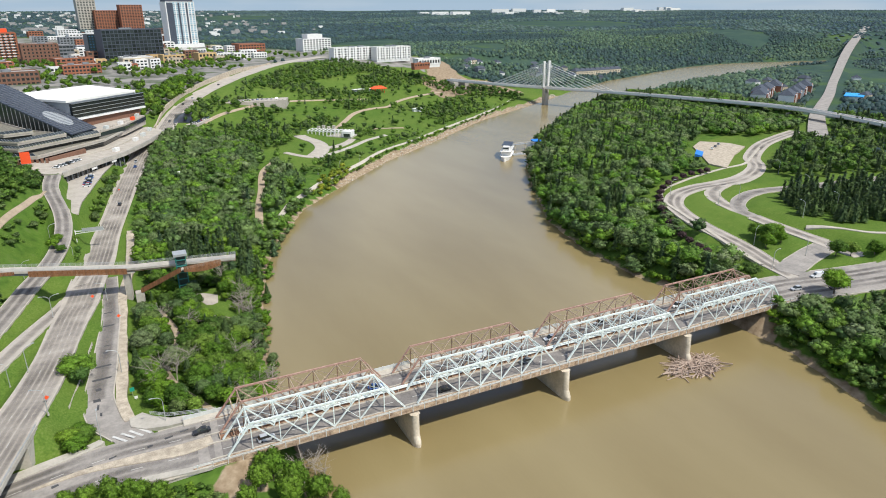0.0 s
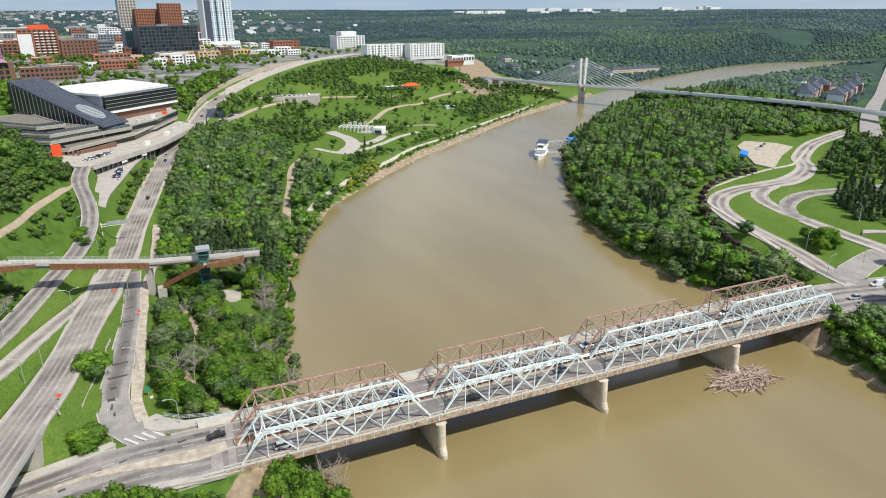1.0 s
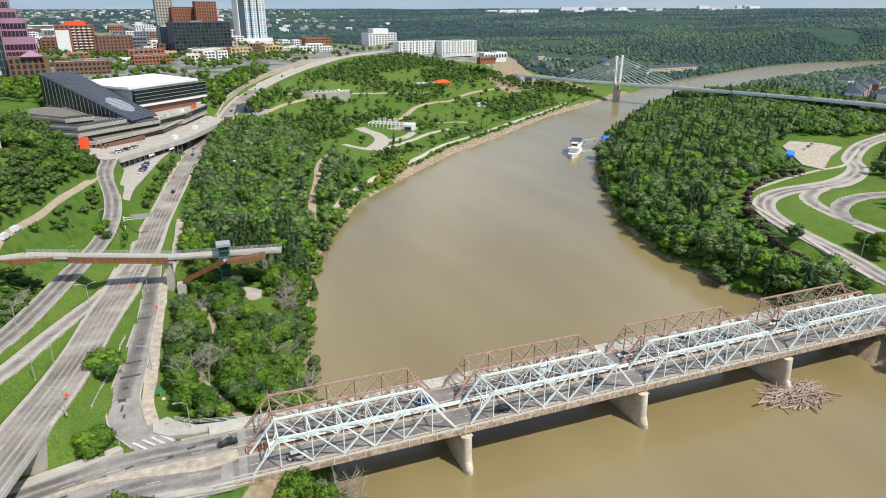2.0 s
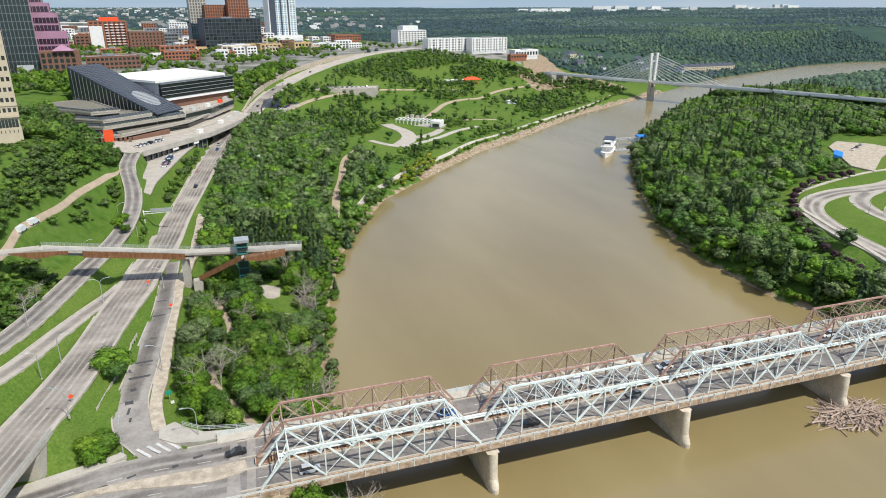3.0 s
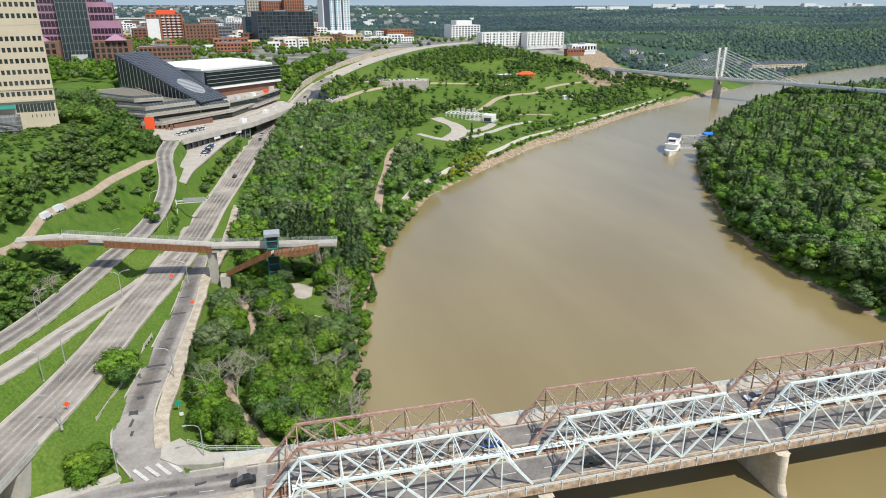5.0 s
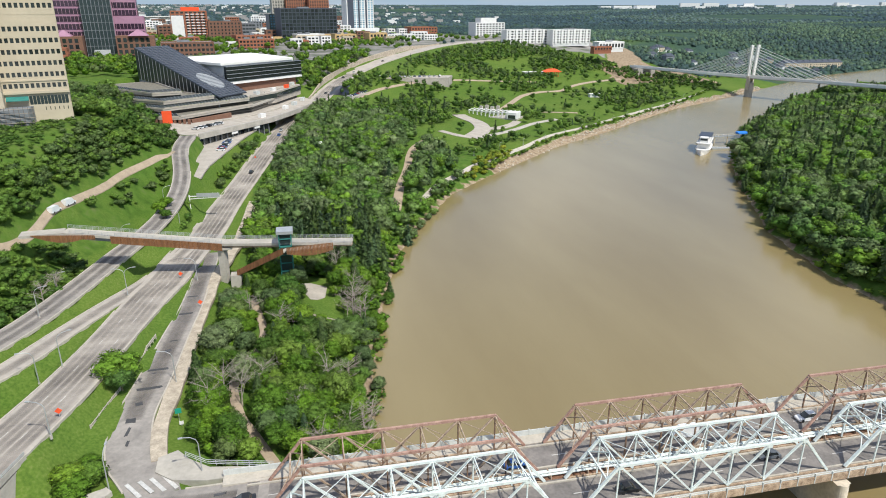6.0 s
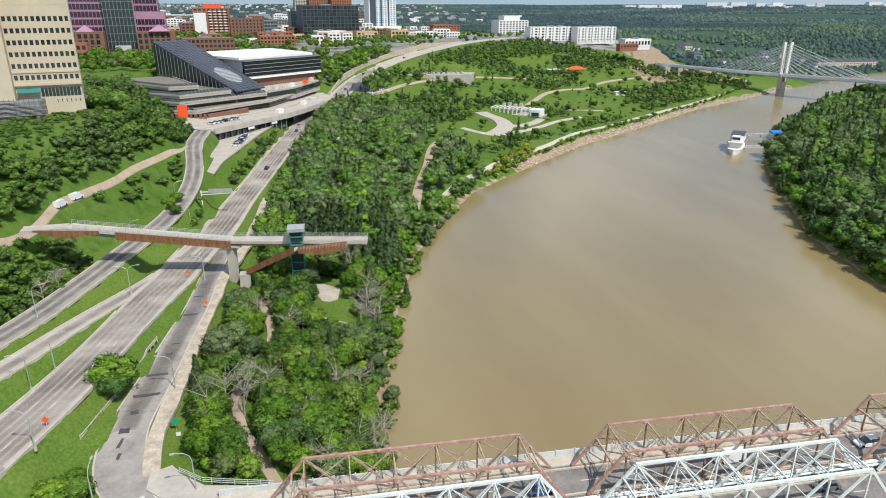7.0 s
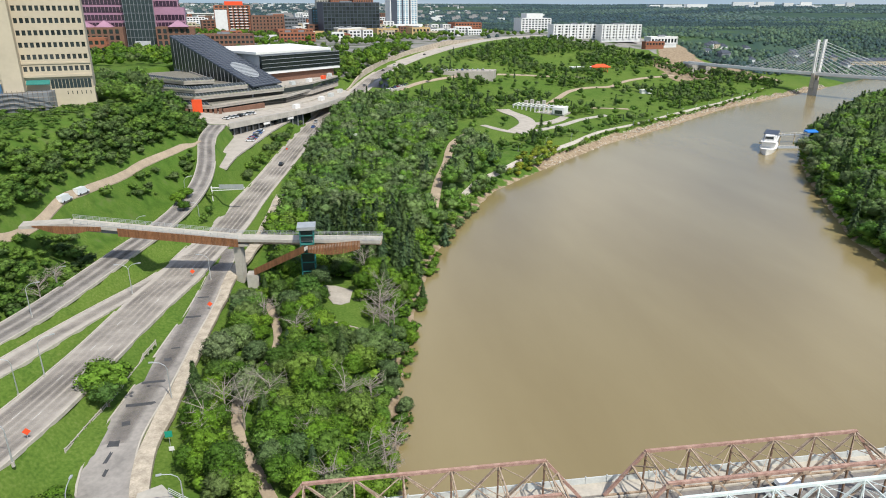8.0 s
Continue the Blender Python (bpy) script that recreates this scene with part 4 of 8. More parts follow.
for i in (1, 2, 3):
    build_pier(0.85 + i * SPAN)
for x0, x1 in ((-7, 1.5), (4 * SPAN - 2.5, 4 * SPAN + 9)):
    part("abutment", Shape().box(x0, 2.3, 2.0, x1, 25.6, DECK_Z - 1.72), M_PIER, white_bridge, "grey concrete abutment")


# ---- trees ----
def blob(rng, c, r, flat=0.75):
    """A knobbly low lobe that fills the inside of a crown."""
    ico = bmesh.new()
    bmesh.ops.create_icosphere(ico, subdivisions=1, radius=1)
    v = np.array([p.co[:] for p in ico.verts])
    f = [[p.index for p in q.verts] for q in ico.faces]
    ico.free()
    v = v * (0.8 + 0.25 * rng.random((len(v), 1))) * r * np.array([1, 1, flat]) + np.array(c)
    return v, f


def unit(a):
    return a / np.maximum(np.linalg.norm(a, axis=-1, keepdims=True), 1e-9)


def leaf_points(rng, c, nrm, size):
    """Three-cornered leaf tufts at c, roughly across nrm."""
    n = len(c)
    a = unit(np.cross(nrm, rng.normal(size=(n, 3))))
    b = np.cross(nrm, a)
    s = size * (0.55 + 0.9 * rng.random(n))[:, None]
    lift = nrm * s * (rng.random(n) - 0.3)[:, None]
    return np.stack([c - a * s, c + a * s * 0.8 - b * s * 0.5, c + b * s + lift], 1).reshape(-1, 3)


def tree_arrays(rng, h, r, leaves, size, kind="round", lobes=16):
    """Crown points, faces and soft normals, and the trunk Shape, of one tree of height h and crown radius r."""
    trunk = Shape()
    lean = rng.normal(size=2) * 0.04 * h
    if kind == "round":
        trunk.tube([(0, 0, -0.6), (lean[0] * 0.3, lean[1] * 0.3, h * 0.25), (lean[0], lean[1], h * 0.72)], [0.03 * h, 0.022 * h, 0.008 * h], 6)
        mid = np.array([lean[0], lean[1], h * 0.56])
        axes = np.array([r, r, h * 0.42]) * (0.9 + 0.2 * rng.random(3))
        k = np.arange(lobes) + 0.5
        ct = 1 - 1.5 * k / lobes
        ang = k * 2.39996 + rng.random(lobes) * 0.9
        st = np.sqrt(np.maximum(0, 1 - ct ** 2))
        way = np.stack([st * np.cos(ang), st * np.sin(ang), ct], 1)
        rs = r * (0.2 + 0.26 * rng.random(lobes)) * (1.3 if lobes < 10 else 1.0)
        cs = mid + way * (axes - rs[:, None] * 0.9) * (0.66 + 0.5 * rng.random((lobes, 1)))
        for i in range(0, lobes, 3):
            trunk.tube([(lean[0] * 0.4, lean[1] * 0.4, h * 0.28), tuple(cs[i] * np.array([0.6, 0.6, 0.7]) + np.array([0, 0, h * 0.08])), tuple(cs[i])], [0.014 * h, 0.01 * h, 0.004 * h], 4)
        want = leaves * 3
        pick = rng.choice(lobes, want, p=rs ** 2 / (rs ** 2).sum())
        d = unit(rng.normal(size=(want, 3)))
        c = cs[pick] + d * (rs[pick] * (0.8 + 0.55 * rng.random(want) ** 1.6))[:, None] * np.array([1, 1, 0.85])
        gap = np.linalg.norm((c[:, None, :] - cs[None]) / np.array([1, 1, 0.85]), axis=2) / rs[None]
        gap[np.arange(want), pick] = 9
        ok = (gap.min(1) > 0.78) & (c[:, 2] > h * 0.12) & ((d[:, 2] > -0.5) | (rng.random(want) < 0.3))
        c, d = c[ok][:leaves], d[ok][:leaves]
        nrm = unit(0.75 * d + 0.55 * rng.normal(size=d.shape) + np.array([0, 0, 0.25]))
        v = leaf_points(rng, c, nrm, size)
        soft = unit(0.62 * d + 0.35 * unit((c - mid) / axes) + 0.3 * rng.normal(size=d.shape) + np.array([0, 0, 0.12]))
        soft = np.repeat(soft, 3, 0)
        f = np.arange(len(v)).reshape(-1, 3).tolist()
        for cc, q in zip(cs, rs):
            bv, bf = blob(rng, cc, q * 0.86, 0.85)
            k0 = len(v)
            v = np.vstack([v, bv])
            soft = np.vstack([soft, unit(0.6 * unit(bv - cc) + 0.35 * unit((bv - mid) / axes))])
            f += [[i + k0 for i in g] for g in bf]
        bv, bf = blob(rng, mid - np.array([0, 0, 0.08 * h]), r * 0.72, 0.8)
        k0 = len(v)
        v, soft = np.vstack([v, bv]), np.vstack([soft, unit(bv - mid)])
        f += [[i + k0 for i in g] for g in bf]
    else:  # conifer
        trunk.tube([(0, 0, -0.6), (0, 0, h * 0.95)], [0.02 * h, 0.004 * h], 6)
        t = rng.random(leaves) ** 0.75
        zc = h * (0.08 + 0.92 * (1 - t))
        a = rng.random(leaves) * 2 * math.pi
        rad = r * t * (0.7 + 0.4 * rng.random(leaves)) * (0.85 + 0.2 * np.sin(zc * 3.0 + 2 * np.sin(a * 2)))
        out = np.stack([np.cos(a), np.sin(a), np.full(leaves, -0.4)], 1)
        c = np.stack([rad * np.cos(a), rad * np.sin(a), zc], 1)
        side = np.stack([-np.sin(a), np.cos(a), 0.3 * rng.normal(size=leaves)], 1)
        s = size * (0.7 + 0.6 * rng.random(leaves))[:, None]
        v = np.stack([c - out * s * 0.6 - side * s * 0.6, c - out * s * 0.6 + side * s * 0.6, c + out * s * 1.1], 1).reshape(-1, 3)
        soft = np.repeat(unit(np.stack([np.cos(a), np.sin(a), 0.55 + 0 * a], 1) + 0.3 * rng.normal(size=(leaves, 3))), 3, 0)
        f = np.arange(len(v)).reshape(-1, 3).tolist()
        cone = np.array([(0.66 * r * math.cos(q), 0.66 * r * math.sin(q), h * 0.1) for q in np.arange(8) * math.pi / 4] + [(0, 0, h * 0.96)])
        k0 = len(v)
        v = np.vstack([v, cone])
        soft = np.vstack([soft, unit(cone * np.array([1, 1, 0]) + np.array([0, 0, 0.5 * r]))])
        f += [[k0 + i, k0 + (i + 1) % 8, k0 + 8] for i in range(8)]
    return v, f, soft, trunk


def crown_mesh(v, f, soft, material):
    me = bpy.data.meshes.new("crown")
    me.from_pydata(v.tolist(), [], f)
    me.attributes.new("soft", "FLOAT_VECTOR", "POINT").data.foreach_set("vector", soft.ravel())
    me.materials.append(material)
    return me


TREE_RNG = np.random.default_rng(7)
NEAR_ROUND = [tree_arrays(TREE_RNG, 9.5, 4.1, 1900, 0.27, lobes=24) for _ in range(9)]
HALF_ROUND = [tree_arrays(TREE_RNG, 9.5, 4.1, 340, 0.4, lobes=7) for _ in range(9)]
THIN_ROUND = [tree_arrays(TREE_RNG, 9.5, 4.1, 70, 0.85, lobes=4) for _ in range(6)]
MID_ROUND = [tree_arrays(TREE_RNG, 9.5, 4.1, 250, 0.47, lobes=6) for _ in range(8)]
NEAR_FIR = [tree_arrays(TREE_RNG, 12.0, 2.4, 1000, 0.42, "fir") for _ in range(3)]
MID_FIR = [tree_arrays(TREE_RNG, 12.0, 2.4, 150, 0.95, "fir") for _ in range(3)]
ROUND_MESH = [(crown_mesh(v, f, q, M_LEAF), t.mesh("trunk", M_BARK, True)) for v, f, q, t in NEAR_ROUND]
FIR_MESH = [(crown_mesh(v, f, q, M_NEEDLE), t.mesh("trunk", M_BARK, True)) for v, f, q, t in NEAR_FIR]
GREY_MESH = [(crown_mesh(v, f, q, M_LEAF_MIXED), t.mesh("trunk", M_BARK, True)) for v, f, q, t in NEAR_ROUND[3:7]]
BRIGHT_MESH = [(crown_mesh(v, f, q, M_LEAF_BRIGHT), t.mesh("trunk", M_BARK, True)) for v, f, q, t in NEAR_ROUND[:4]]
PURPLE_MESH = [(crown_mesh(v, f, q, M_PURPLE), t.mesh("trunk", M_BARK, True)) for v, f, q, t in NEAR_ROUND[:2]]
TREE_LABEL = {"round": "leafy green broadleaf tree with a full crown", "fir": "dark green spruce tree with a pointed crown", "purple": "dark purple-leaved ornamental tree", "grey": "grey-green broadleaf tree with a loose crown"}


def plant_tree(x, y, h, kind="round", label="", group="riverside trees", wide=1.0, z=None):
    """One tree, a thing of its own with trunk and crown."""
    meshes = {"round": ROUND_MESH, "fir": FIR_MESH, "purple": PURPLE_MESH, "grey": GREY_MESH, "bright": BRIGHT_MESH}[kind]
    crown, trunk = meshes[random.randrange(len(meshes))]
    k = h / (12.0 if kind == "fir" else 9.5)
    t = thing("spruce_tree" if kind == "fir" else "tree", label or TREE_LABEL[kind], "tree", group)
    t.matrix_world = Matrix.LocRotScale((x, y, at_ground(x, y) if z is None else z), Euler((0, 0, random.random() * 6.28)), (k * wide, k * wide, k))
    part("trunk", trunk, None, t)
    part("crown", crown, None, t)
    return t


def join_trees(name, rows, protos, material, label):
    """Many trees as one sheet of woodland: rows of x, y, z, height factor, width factor, tint."""
    V, N, T, F, k = [], [], [], [], 0
    for i, (x, y, z, hf, wf, tint) in enumerate(rows):
        v, f, q, t = protos[i % len(protos)]
        a = (i * 2.399) % 6.283
        turn = np.array([[math.cos(a), math.sin(a), 0], [-math.sin(a), math.cos(a), 0], [0, 0, 1]])
        V.append(v @ turn * np.array([wf, wf, hf]) + np.array([x, y, z]))
        N.append(q @ turn)
        T.append(np.full(len(v), tint))
        F.append((f, k))
        k += len(v)
    loops = [None] * len(F)
    kept = {}
    for i, (f, k0) in enumerate(F):
        if id(f) not in kept:
            kept[id(f)] = np.array(f)
        loops[i] = (kept[id(f)] + k0).ravel()
    loops = np.concatenate(loops)
    me = bpy.data.meshes.new(name)
    me.vertices.add(k)
    me.vertices.foreach_set("co", np.vstack(V).ravel())
    me.loops.add(len(loops))
    me.loops.foreach_set("vertex_index", loops)
    me.polygons.add(len(loops) // 3)
    me.polygons.foreach_set("loop_start", np.arange(0, len(loops), 3))
    me.update(calc_edges=True)
    me.attributes.new("tint", "FLOAT", "POINT").data.foreach_set("value", np.concatenate(T))
    me.attributes.new("soft", "FLOAT_VECTOR", "POINT").data.foreach_set("vector", np.vstack(N).ravel())
    me.materials.append(material)
    return tagged(new(name, me), label, "woods", kind="stuff")


def scatter(rng, outline, spacing, keep=None, jitter=0.45):
    """Points about spacing apart inside an outline, unevenly."""
    o = np.array(outline, float)
    (x0, y0), (x1, y1) = o.min(0), o.max(0)
    gx, gy = np.meshgrid(np.arange(x0, x1, spacing), np.arange(y0, y1, spacing * 0.87))
    gx = gx + (np.arange(gx.shape[0])[:, None] % 2) * spacing / 2
    p = np.stack([gx.ravel(), gy.ravel()], 1) + rng.normal(size=(gx.size, 2)) * spacing * jitter * 0.6
    p = p[inside([tuple(q) for q in o], p[:, 0], p[:, 1])]
    if keep is not None:
        p = p[keep(p[:, 0], p[:, 1])]
    return p


def clear_of_roads(x, y, margin=3.0):
    ok = np.ones(np.shape(x), bool)
    for rows in ROADS.values():
        r = [(a[0], a[1]) for a in rows]
        w = np.interp(np.arange(len(r)), np.arange(len(r)), [a[3] for a in rows]).max()
        for a, b in zip(rows, rows[1:]):
            ok &= dist_to([(a[0], a[1]), (b[0], b[1])], x, y) > max(a[3], b[3]) + margin
    for t, gap in ((TRAIL_SLOPE, 2.4), (TRAIL_WOODS, 2.2), (TRAIL_NORTH, 4.8)):
        ok &= dist_to(t, x, y) > gap
    return ok


rng = np.random.default_rng(11)
HILL_LEFT = [(-66, 92), (-72, 70), (-84, 60), (-150, 60), (-150, 230), (-92, 236), (-86, 250), (-60, 290), (-52, 285), (-52, 235), (-60, 200), (-68, 165), (-74, 140), (-66, 120)]


LOT_EAST = [(352, 186), (336, 174), (334, 160), (352, 149), (392, 180), (425, 197), (462, 222), (436, 248), (405, 236), (385, 220)]
WOODS_EAST = [(400, 236), (440, 246), (464, 226), (500, 228), (527, 234), (575, 258), (640, 312), (640, 500), (617, 548), (560, 380), (470, 250)]
DECK_SHADE = [(x - 18, y - 16) for x, y in DECK_LINE]
HILL_TOP = [(-92, 246), (-88, 250), (-62, 240), (-56, 262), (-54, 300), (-66, 306), (-84, 330), (-100, 350), (-118, 340), (-130, 300), (-120, 262)]
LOW_SLOPE = [(-60, 112), (-55, 132), (-62, 136), (-66, 128), (-76, 122), (-100, 108), (-100, 50), (-86, 48), (-72, 80)]
LOT_EDGE = [(-36, 172), (-34, 205), (-36, 232), (-40, 262), (-36, 285), (-24, 300), (-20, 270), (-27, 232), (-33, 190)]
PARK = [(84, 346), (100, 300), (130, 300), (190, 368), (250, 415), (360, 507), (455, 578), (500, 625), (470, 700), (400, 735), (300, 830), (235, 770), (170, 690), (115, 608), (75, 555), (55, 505), (40, 455), (78, 410)]
GROVE_BACK = [(362, 118), (372, 138), (400, 156), (440, 180), (520, 214), (560, 222), (640, 270), (660, 60), (560, 20), (440, 100)]
PINE_GROVE = [(300, 62), (318, 88), (345, 96), (385, 92), (440, 96), (520, 60), (560, 10), (420, 10), (345, 28), (310, 45)]
SHORE_SHRUBS = [(100, 268), (112, 290), (140, 322), (150, 322), (130, 300), (108, 270)]
LAWNS = [[(150, 345), (200, 392), (255, 435), (300, 480), (290, 500), (250, 470), (215, 445), (180, 400)], [(195, 468), (250, 462), (290, 500), (300, 540), (275, 560), (240, 545), (205, 500)], [(300, 560), (330, 560), (370, 600), (380, 640), (330, 612)], [(290, 620), (330, 610), (345, 650), (290, 660)], [(75, 545), (110, 560), (135, 620), (115, 620)], [(130, 470), (150, 480), (190, 530), (170, 540), (130, 500)]]


def park_mask(x, y):
    """Where trees stand in the park: in drifts, off the lawns and paths."""
    wave = np.sin(x * 0.045 + 0.6) * np.cos(y * 0.038) + 0.6 * np.sin(x * 0.021 + y * 0.033 + 2.0)
    ok = wave > -0.12
    up = dist_to(SHORE_L, x, y)
    ok |= (up > 225) & (up < 290)
    ok &= up > 16
    for l in LAWNS:
        ok &= ~inside(l, x, y)
    for path in PARK_PATHS:
        ok &= dist_to(path, x, y) > 5
    return ok & ~inside(PLAZA, x, y) & clear_of_roads(x, y, 3)


PLAZA = [(126, 350), (140, 372), (158, 388), (186, 418), (192, 436), (160, 462), (140, 450), (132, 430), (136, 400)]
PARK_PATHS = [[(176, 458), (190, 480), (201, 498), (222, 530), (248, 553), (275, 567), (299, 595), (335, 624), (384, 652)], [(193, 459), (221, 456.5), (247, 456.5)], [(65.7, 220), (73, 235), (82, 251.6), (97, 269.5), (115, 291), (155, 332.5), (190, 370.5), (240, 410), (333, 487), (400, 540), (462, 598)], [(60, 470), (90, 512), (150, 560), (230, 590), (262, 600)], [(129, 355), (149, 372), (170, 390.6), (192, 412), (217, 429)]]


def keep_left(x, y):
    return (dist_to(PARK_PATHS[2], x, y) > 2.6) & clear_of_roads(x, y, 1.5) & ~inside(CLEARING, x, y) & ~inside(DECK_PLAN, x, y) & ((dist_to(SHORE_L, x, y) > 0.6))


def species(x, y):
    """A tint that neighbours mostly share: trees of one kind stand together."""
    return (0.5 + 1.3 * noise.noise((x * 0.025, y * 0.025, 5.0)) + 0.55 * rng.random()) % 1.0


def wood_rows(points, low, high, wide=1.05, sink=0.0):
    """Rows for join_trees at the points, with heights between two factors."""
    z = height(points[:, 0], points[:, 1])
    k = low + (high - low) * rng.random(len(points))
    w = k * (wide - 0.1 + 0.2 * rng.random(len(points)))
    tint = [species(x, y) for x, y in points]
    return [tuple(r) for r in np.stack([points[:, 0], points[:, 1], z - sink, k, w, tint], 1)]


near = scatter(rng, WOODS_LEFT, 4.2, keep_left)
near = near[np.argsort(near[:, 1])]
near_z = height(near[:, 0], near[:, 1])
mid_rows, fir_rows, near_rows = [], [], []
for n, ((x, y), z) in enumerate(zip(near, near_z)):
    fir = (0 < x < 40 and 135 < y < 185 and rng.random() < 0.75) or rng.random() < 0.05
    edge = min(1.0, 0.55 + 0.06 * float(dist_to(SHORE_L, np.array([x]), np.array([y]))[0]))
    if n < 235:
        plant_tree(x, y, (8.5 if fir else 5.9) * edge * (0.6 + 0.75 * rng.random()), "fir" if fir else ("grey" if noise.noise((x * 0.06, y * 0.06, 1.0)) > 0.16 else "round"), wide=1.05 + 0.25 * rng.random(), z=z)
    elif fir:
        fir_rows.append((x, y, z, 0.7 + 0.35 * rng.random(), 0.9, species(x, y)))
    else:
        if y > 140 and rng.random() < 0.34:
            continue
        k = edge * ((0.6 + 0.55 * rng.random()) if y > 140 else (0.5 + 0.45 * rng.random()))
        near_rows.append((x, y, z, k, k * (1.05 + 0.2 * rng.random()), species(x, y)))
low = scatter(rng, [q for q in WOODS_LEFT if q[1] < 300], 3.0, keep_left)
low = low[low[:, 1] < 190]
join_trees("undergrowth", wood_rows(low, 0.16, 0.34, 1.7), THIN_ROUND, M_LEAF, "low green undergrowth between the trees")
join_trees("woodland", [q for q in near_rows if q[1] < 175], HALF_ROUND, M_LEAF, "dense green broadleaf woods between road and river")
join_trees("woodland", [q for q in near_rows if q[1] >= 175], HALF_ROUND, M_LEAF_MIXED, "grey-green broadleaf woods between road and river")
p = scatter(rng, WOODS_RIGHT + [], 6.7, lambda x, y: clear_of_roads(x, y, 2) & (np.hypot(x - 314, y - 326) > 15) & (dist_to(SHORE_R, x, y) > 0.8) & ~inside(LOT_EAST, x, y))
cut = rng.random(len(p)) < 0.22
fir_rows += wood_rows(p[cut], 0.75, 1.2, 0.95)
mid_rows += wood_rows(p[~cut], 0.65, 1.15, 1.32)
p = scatter(rng, WOODS_NEAR_RIGHT, 4.8, lambda x, y: clear_of_roads(x, y, 2) & (dist_to(SHORE_R, x, y) > 2.0))
mid_rows += wood_rows(p, 0.5, 0.95, 1.2)
p = scatter(rng, WOODS_EAST, 6.6, lambda x, y: clear_of_roads(x, y, 2) & ~inside(LOT_EAST, x, y) & ~inside(WOODS_RIGHT, x, y) & (dist_to(SHORE_R, x, y) > 3))
mid_rows += wood_rows(p, 0.6, 1.05, 1.15)
fringe = scatter(rng, WOODS_RIGHT, 3.4, lambda x, y: (dist_to(SHORE_R, x, y) < 8) & (dist_to(SHORE_R, x, y) > 0.6) & (y < 330)).tolist() + scatter(rng, [(180, -140), (230, -140), (218, 2), (196, 2)], 3.4, lambda x, y: (dist_to(SHORE_R, x, y) < 10) & (dist_to(SHORE_R, x, y) > 0.8) & ~inside(RIVER, x, y)).tolist()
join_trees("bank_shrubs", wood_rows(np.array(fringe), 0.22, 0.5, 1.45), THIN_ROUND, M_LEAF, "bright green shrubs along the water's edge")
low_deck = lambda q: float(dist_to(DECK_SHADE, np.array([q[0]]), np.array([q[1]]))[0]) > 26
mid_rows = [q if low_deck(q) else (*q[:3], q[3] * 0.55, q[4] * 0.8, q[5]) for q in mid_rows]
fir_rows = [q for q in fir_rows if low_deck(q)]
by_row = lambda q: float(dist_to([(x - 3, y - 2) for x, y in PURPLE_ROW], np.array([q[0]]), np.array([q[1]]))[0])
mid_rows = [q if by_row(q) > 8 else (*q[:3], q[3] * 0.5, q[4] * 0.75, q[5]) for q in mid_rows]
fir_rows = [q for q in fir_rows if by_row(q) > 12]
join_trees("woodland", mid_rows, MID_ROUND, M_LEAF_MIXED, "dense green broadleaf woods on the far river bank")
SHRUB_BAND = [(-90, 150), (-82, 172), (-80, 203), (-76, 224), (-66, 232), (-57, 240), (-56, 226), (-65, 208), (-74, 176), (-78, 162), (-82, 146), (-86, 134)]
SHRUB_LOW = [(-70, 181), (-66, 196), (-61, 218), (-52, 244), (-47, 236), (-49, 222), (-54, 206), (-61, 190)]
UNDER_WALK = [(-90, 60), (-88, 120), (-79, 139), (-68, 150), (-58, 140), (-60, 122), (-66, 104), (-76, 78)]
LOT_STRIP = [(-46, 282), (-43, 300), (-39, 262), (-37, 236), (-38.5, 222), (-41, 236), (-43, 262)]
LOT_MAIN = [(-33, 236), (-29, 262), (-23, 296), (-18, 322), (-10, 352), (-6, 346), (-14, 310), (-20, 272), (-27, 232)]
ROAD_BUSH = [(-43, 158), (-44, 174), (-38, 190), (-35, 192), (-35, 172), (-38, 160)]
hill_rows = []
for zone, gap, low_f, high_f, wide in ((SHRUB_BAND, 2.3, 0.25, 0.6, 1.4), (SHRUB_LOW, 3.6, 0.12, 0.42, 1.5), (UNDER_WALK, 2.9, 0.2, 0.48, 1.4), (LOT_STRIP, 4.0, 0.3, 0.6, 1.2), (LOT_MAIN, 4.6, 0.3, 0.6, 1.25), (ROAD_BUSH, 3.4, 0.25, 0.42, 1.4)):
    p = scatter(rng, zone, gap, lambda x, y: clear_of_roads(x, y, 1.0) & (rng.random(len(x)) < 0.88))
    hill_rows += wood_rows(p, low_f, high_f, wide)
p = scatter(rng, HILL_LEFT, 3.0, lambda x, y: clear_of_roads(x, y, 1.5) & ~inside(SHRUB_BAND, x, y) & ~inside(SHRUB_LOW, x, y) & ((x < lerp(y, [(q[1], q[0]) for q in TRAIL_SLOPE]) - 2) | (rng.random(len(x)) < 0.14)))
upper = (p[:, 0] < -70) & (p[:, 1] > 160)
hill_rows += wood_rows(p[~upper], 0.25, 0.6, 1.25) + wood_rows(p[upper & (rng.random(len(p)) < 0.6)], 0.08, 0.26, 1.6)
p = scatter(rng, HILL_TOP, 5.5, lambda x, y: clear_of_roads(x, y, 2) & (rng.random(len(x)) < 0.8))
hill_rows += wood_rows(p, 0.4, 0.95, 1.15)
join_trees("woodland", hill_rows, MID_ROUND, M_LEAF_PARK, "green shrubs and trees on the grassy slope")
p = scatter(rng, HILL_GROVE, 10, lambda x, y: rng.random(len(x)) < 0.75)
join_trees("street_trees", wood_rows(p, 0.6, 1.05, 1.1), THIN_ROUND, M_LEAF, "green trees between the hotel and the hall")
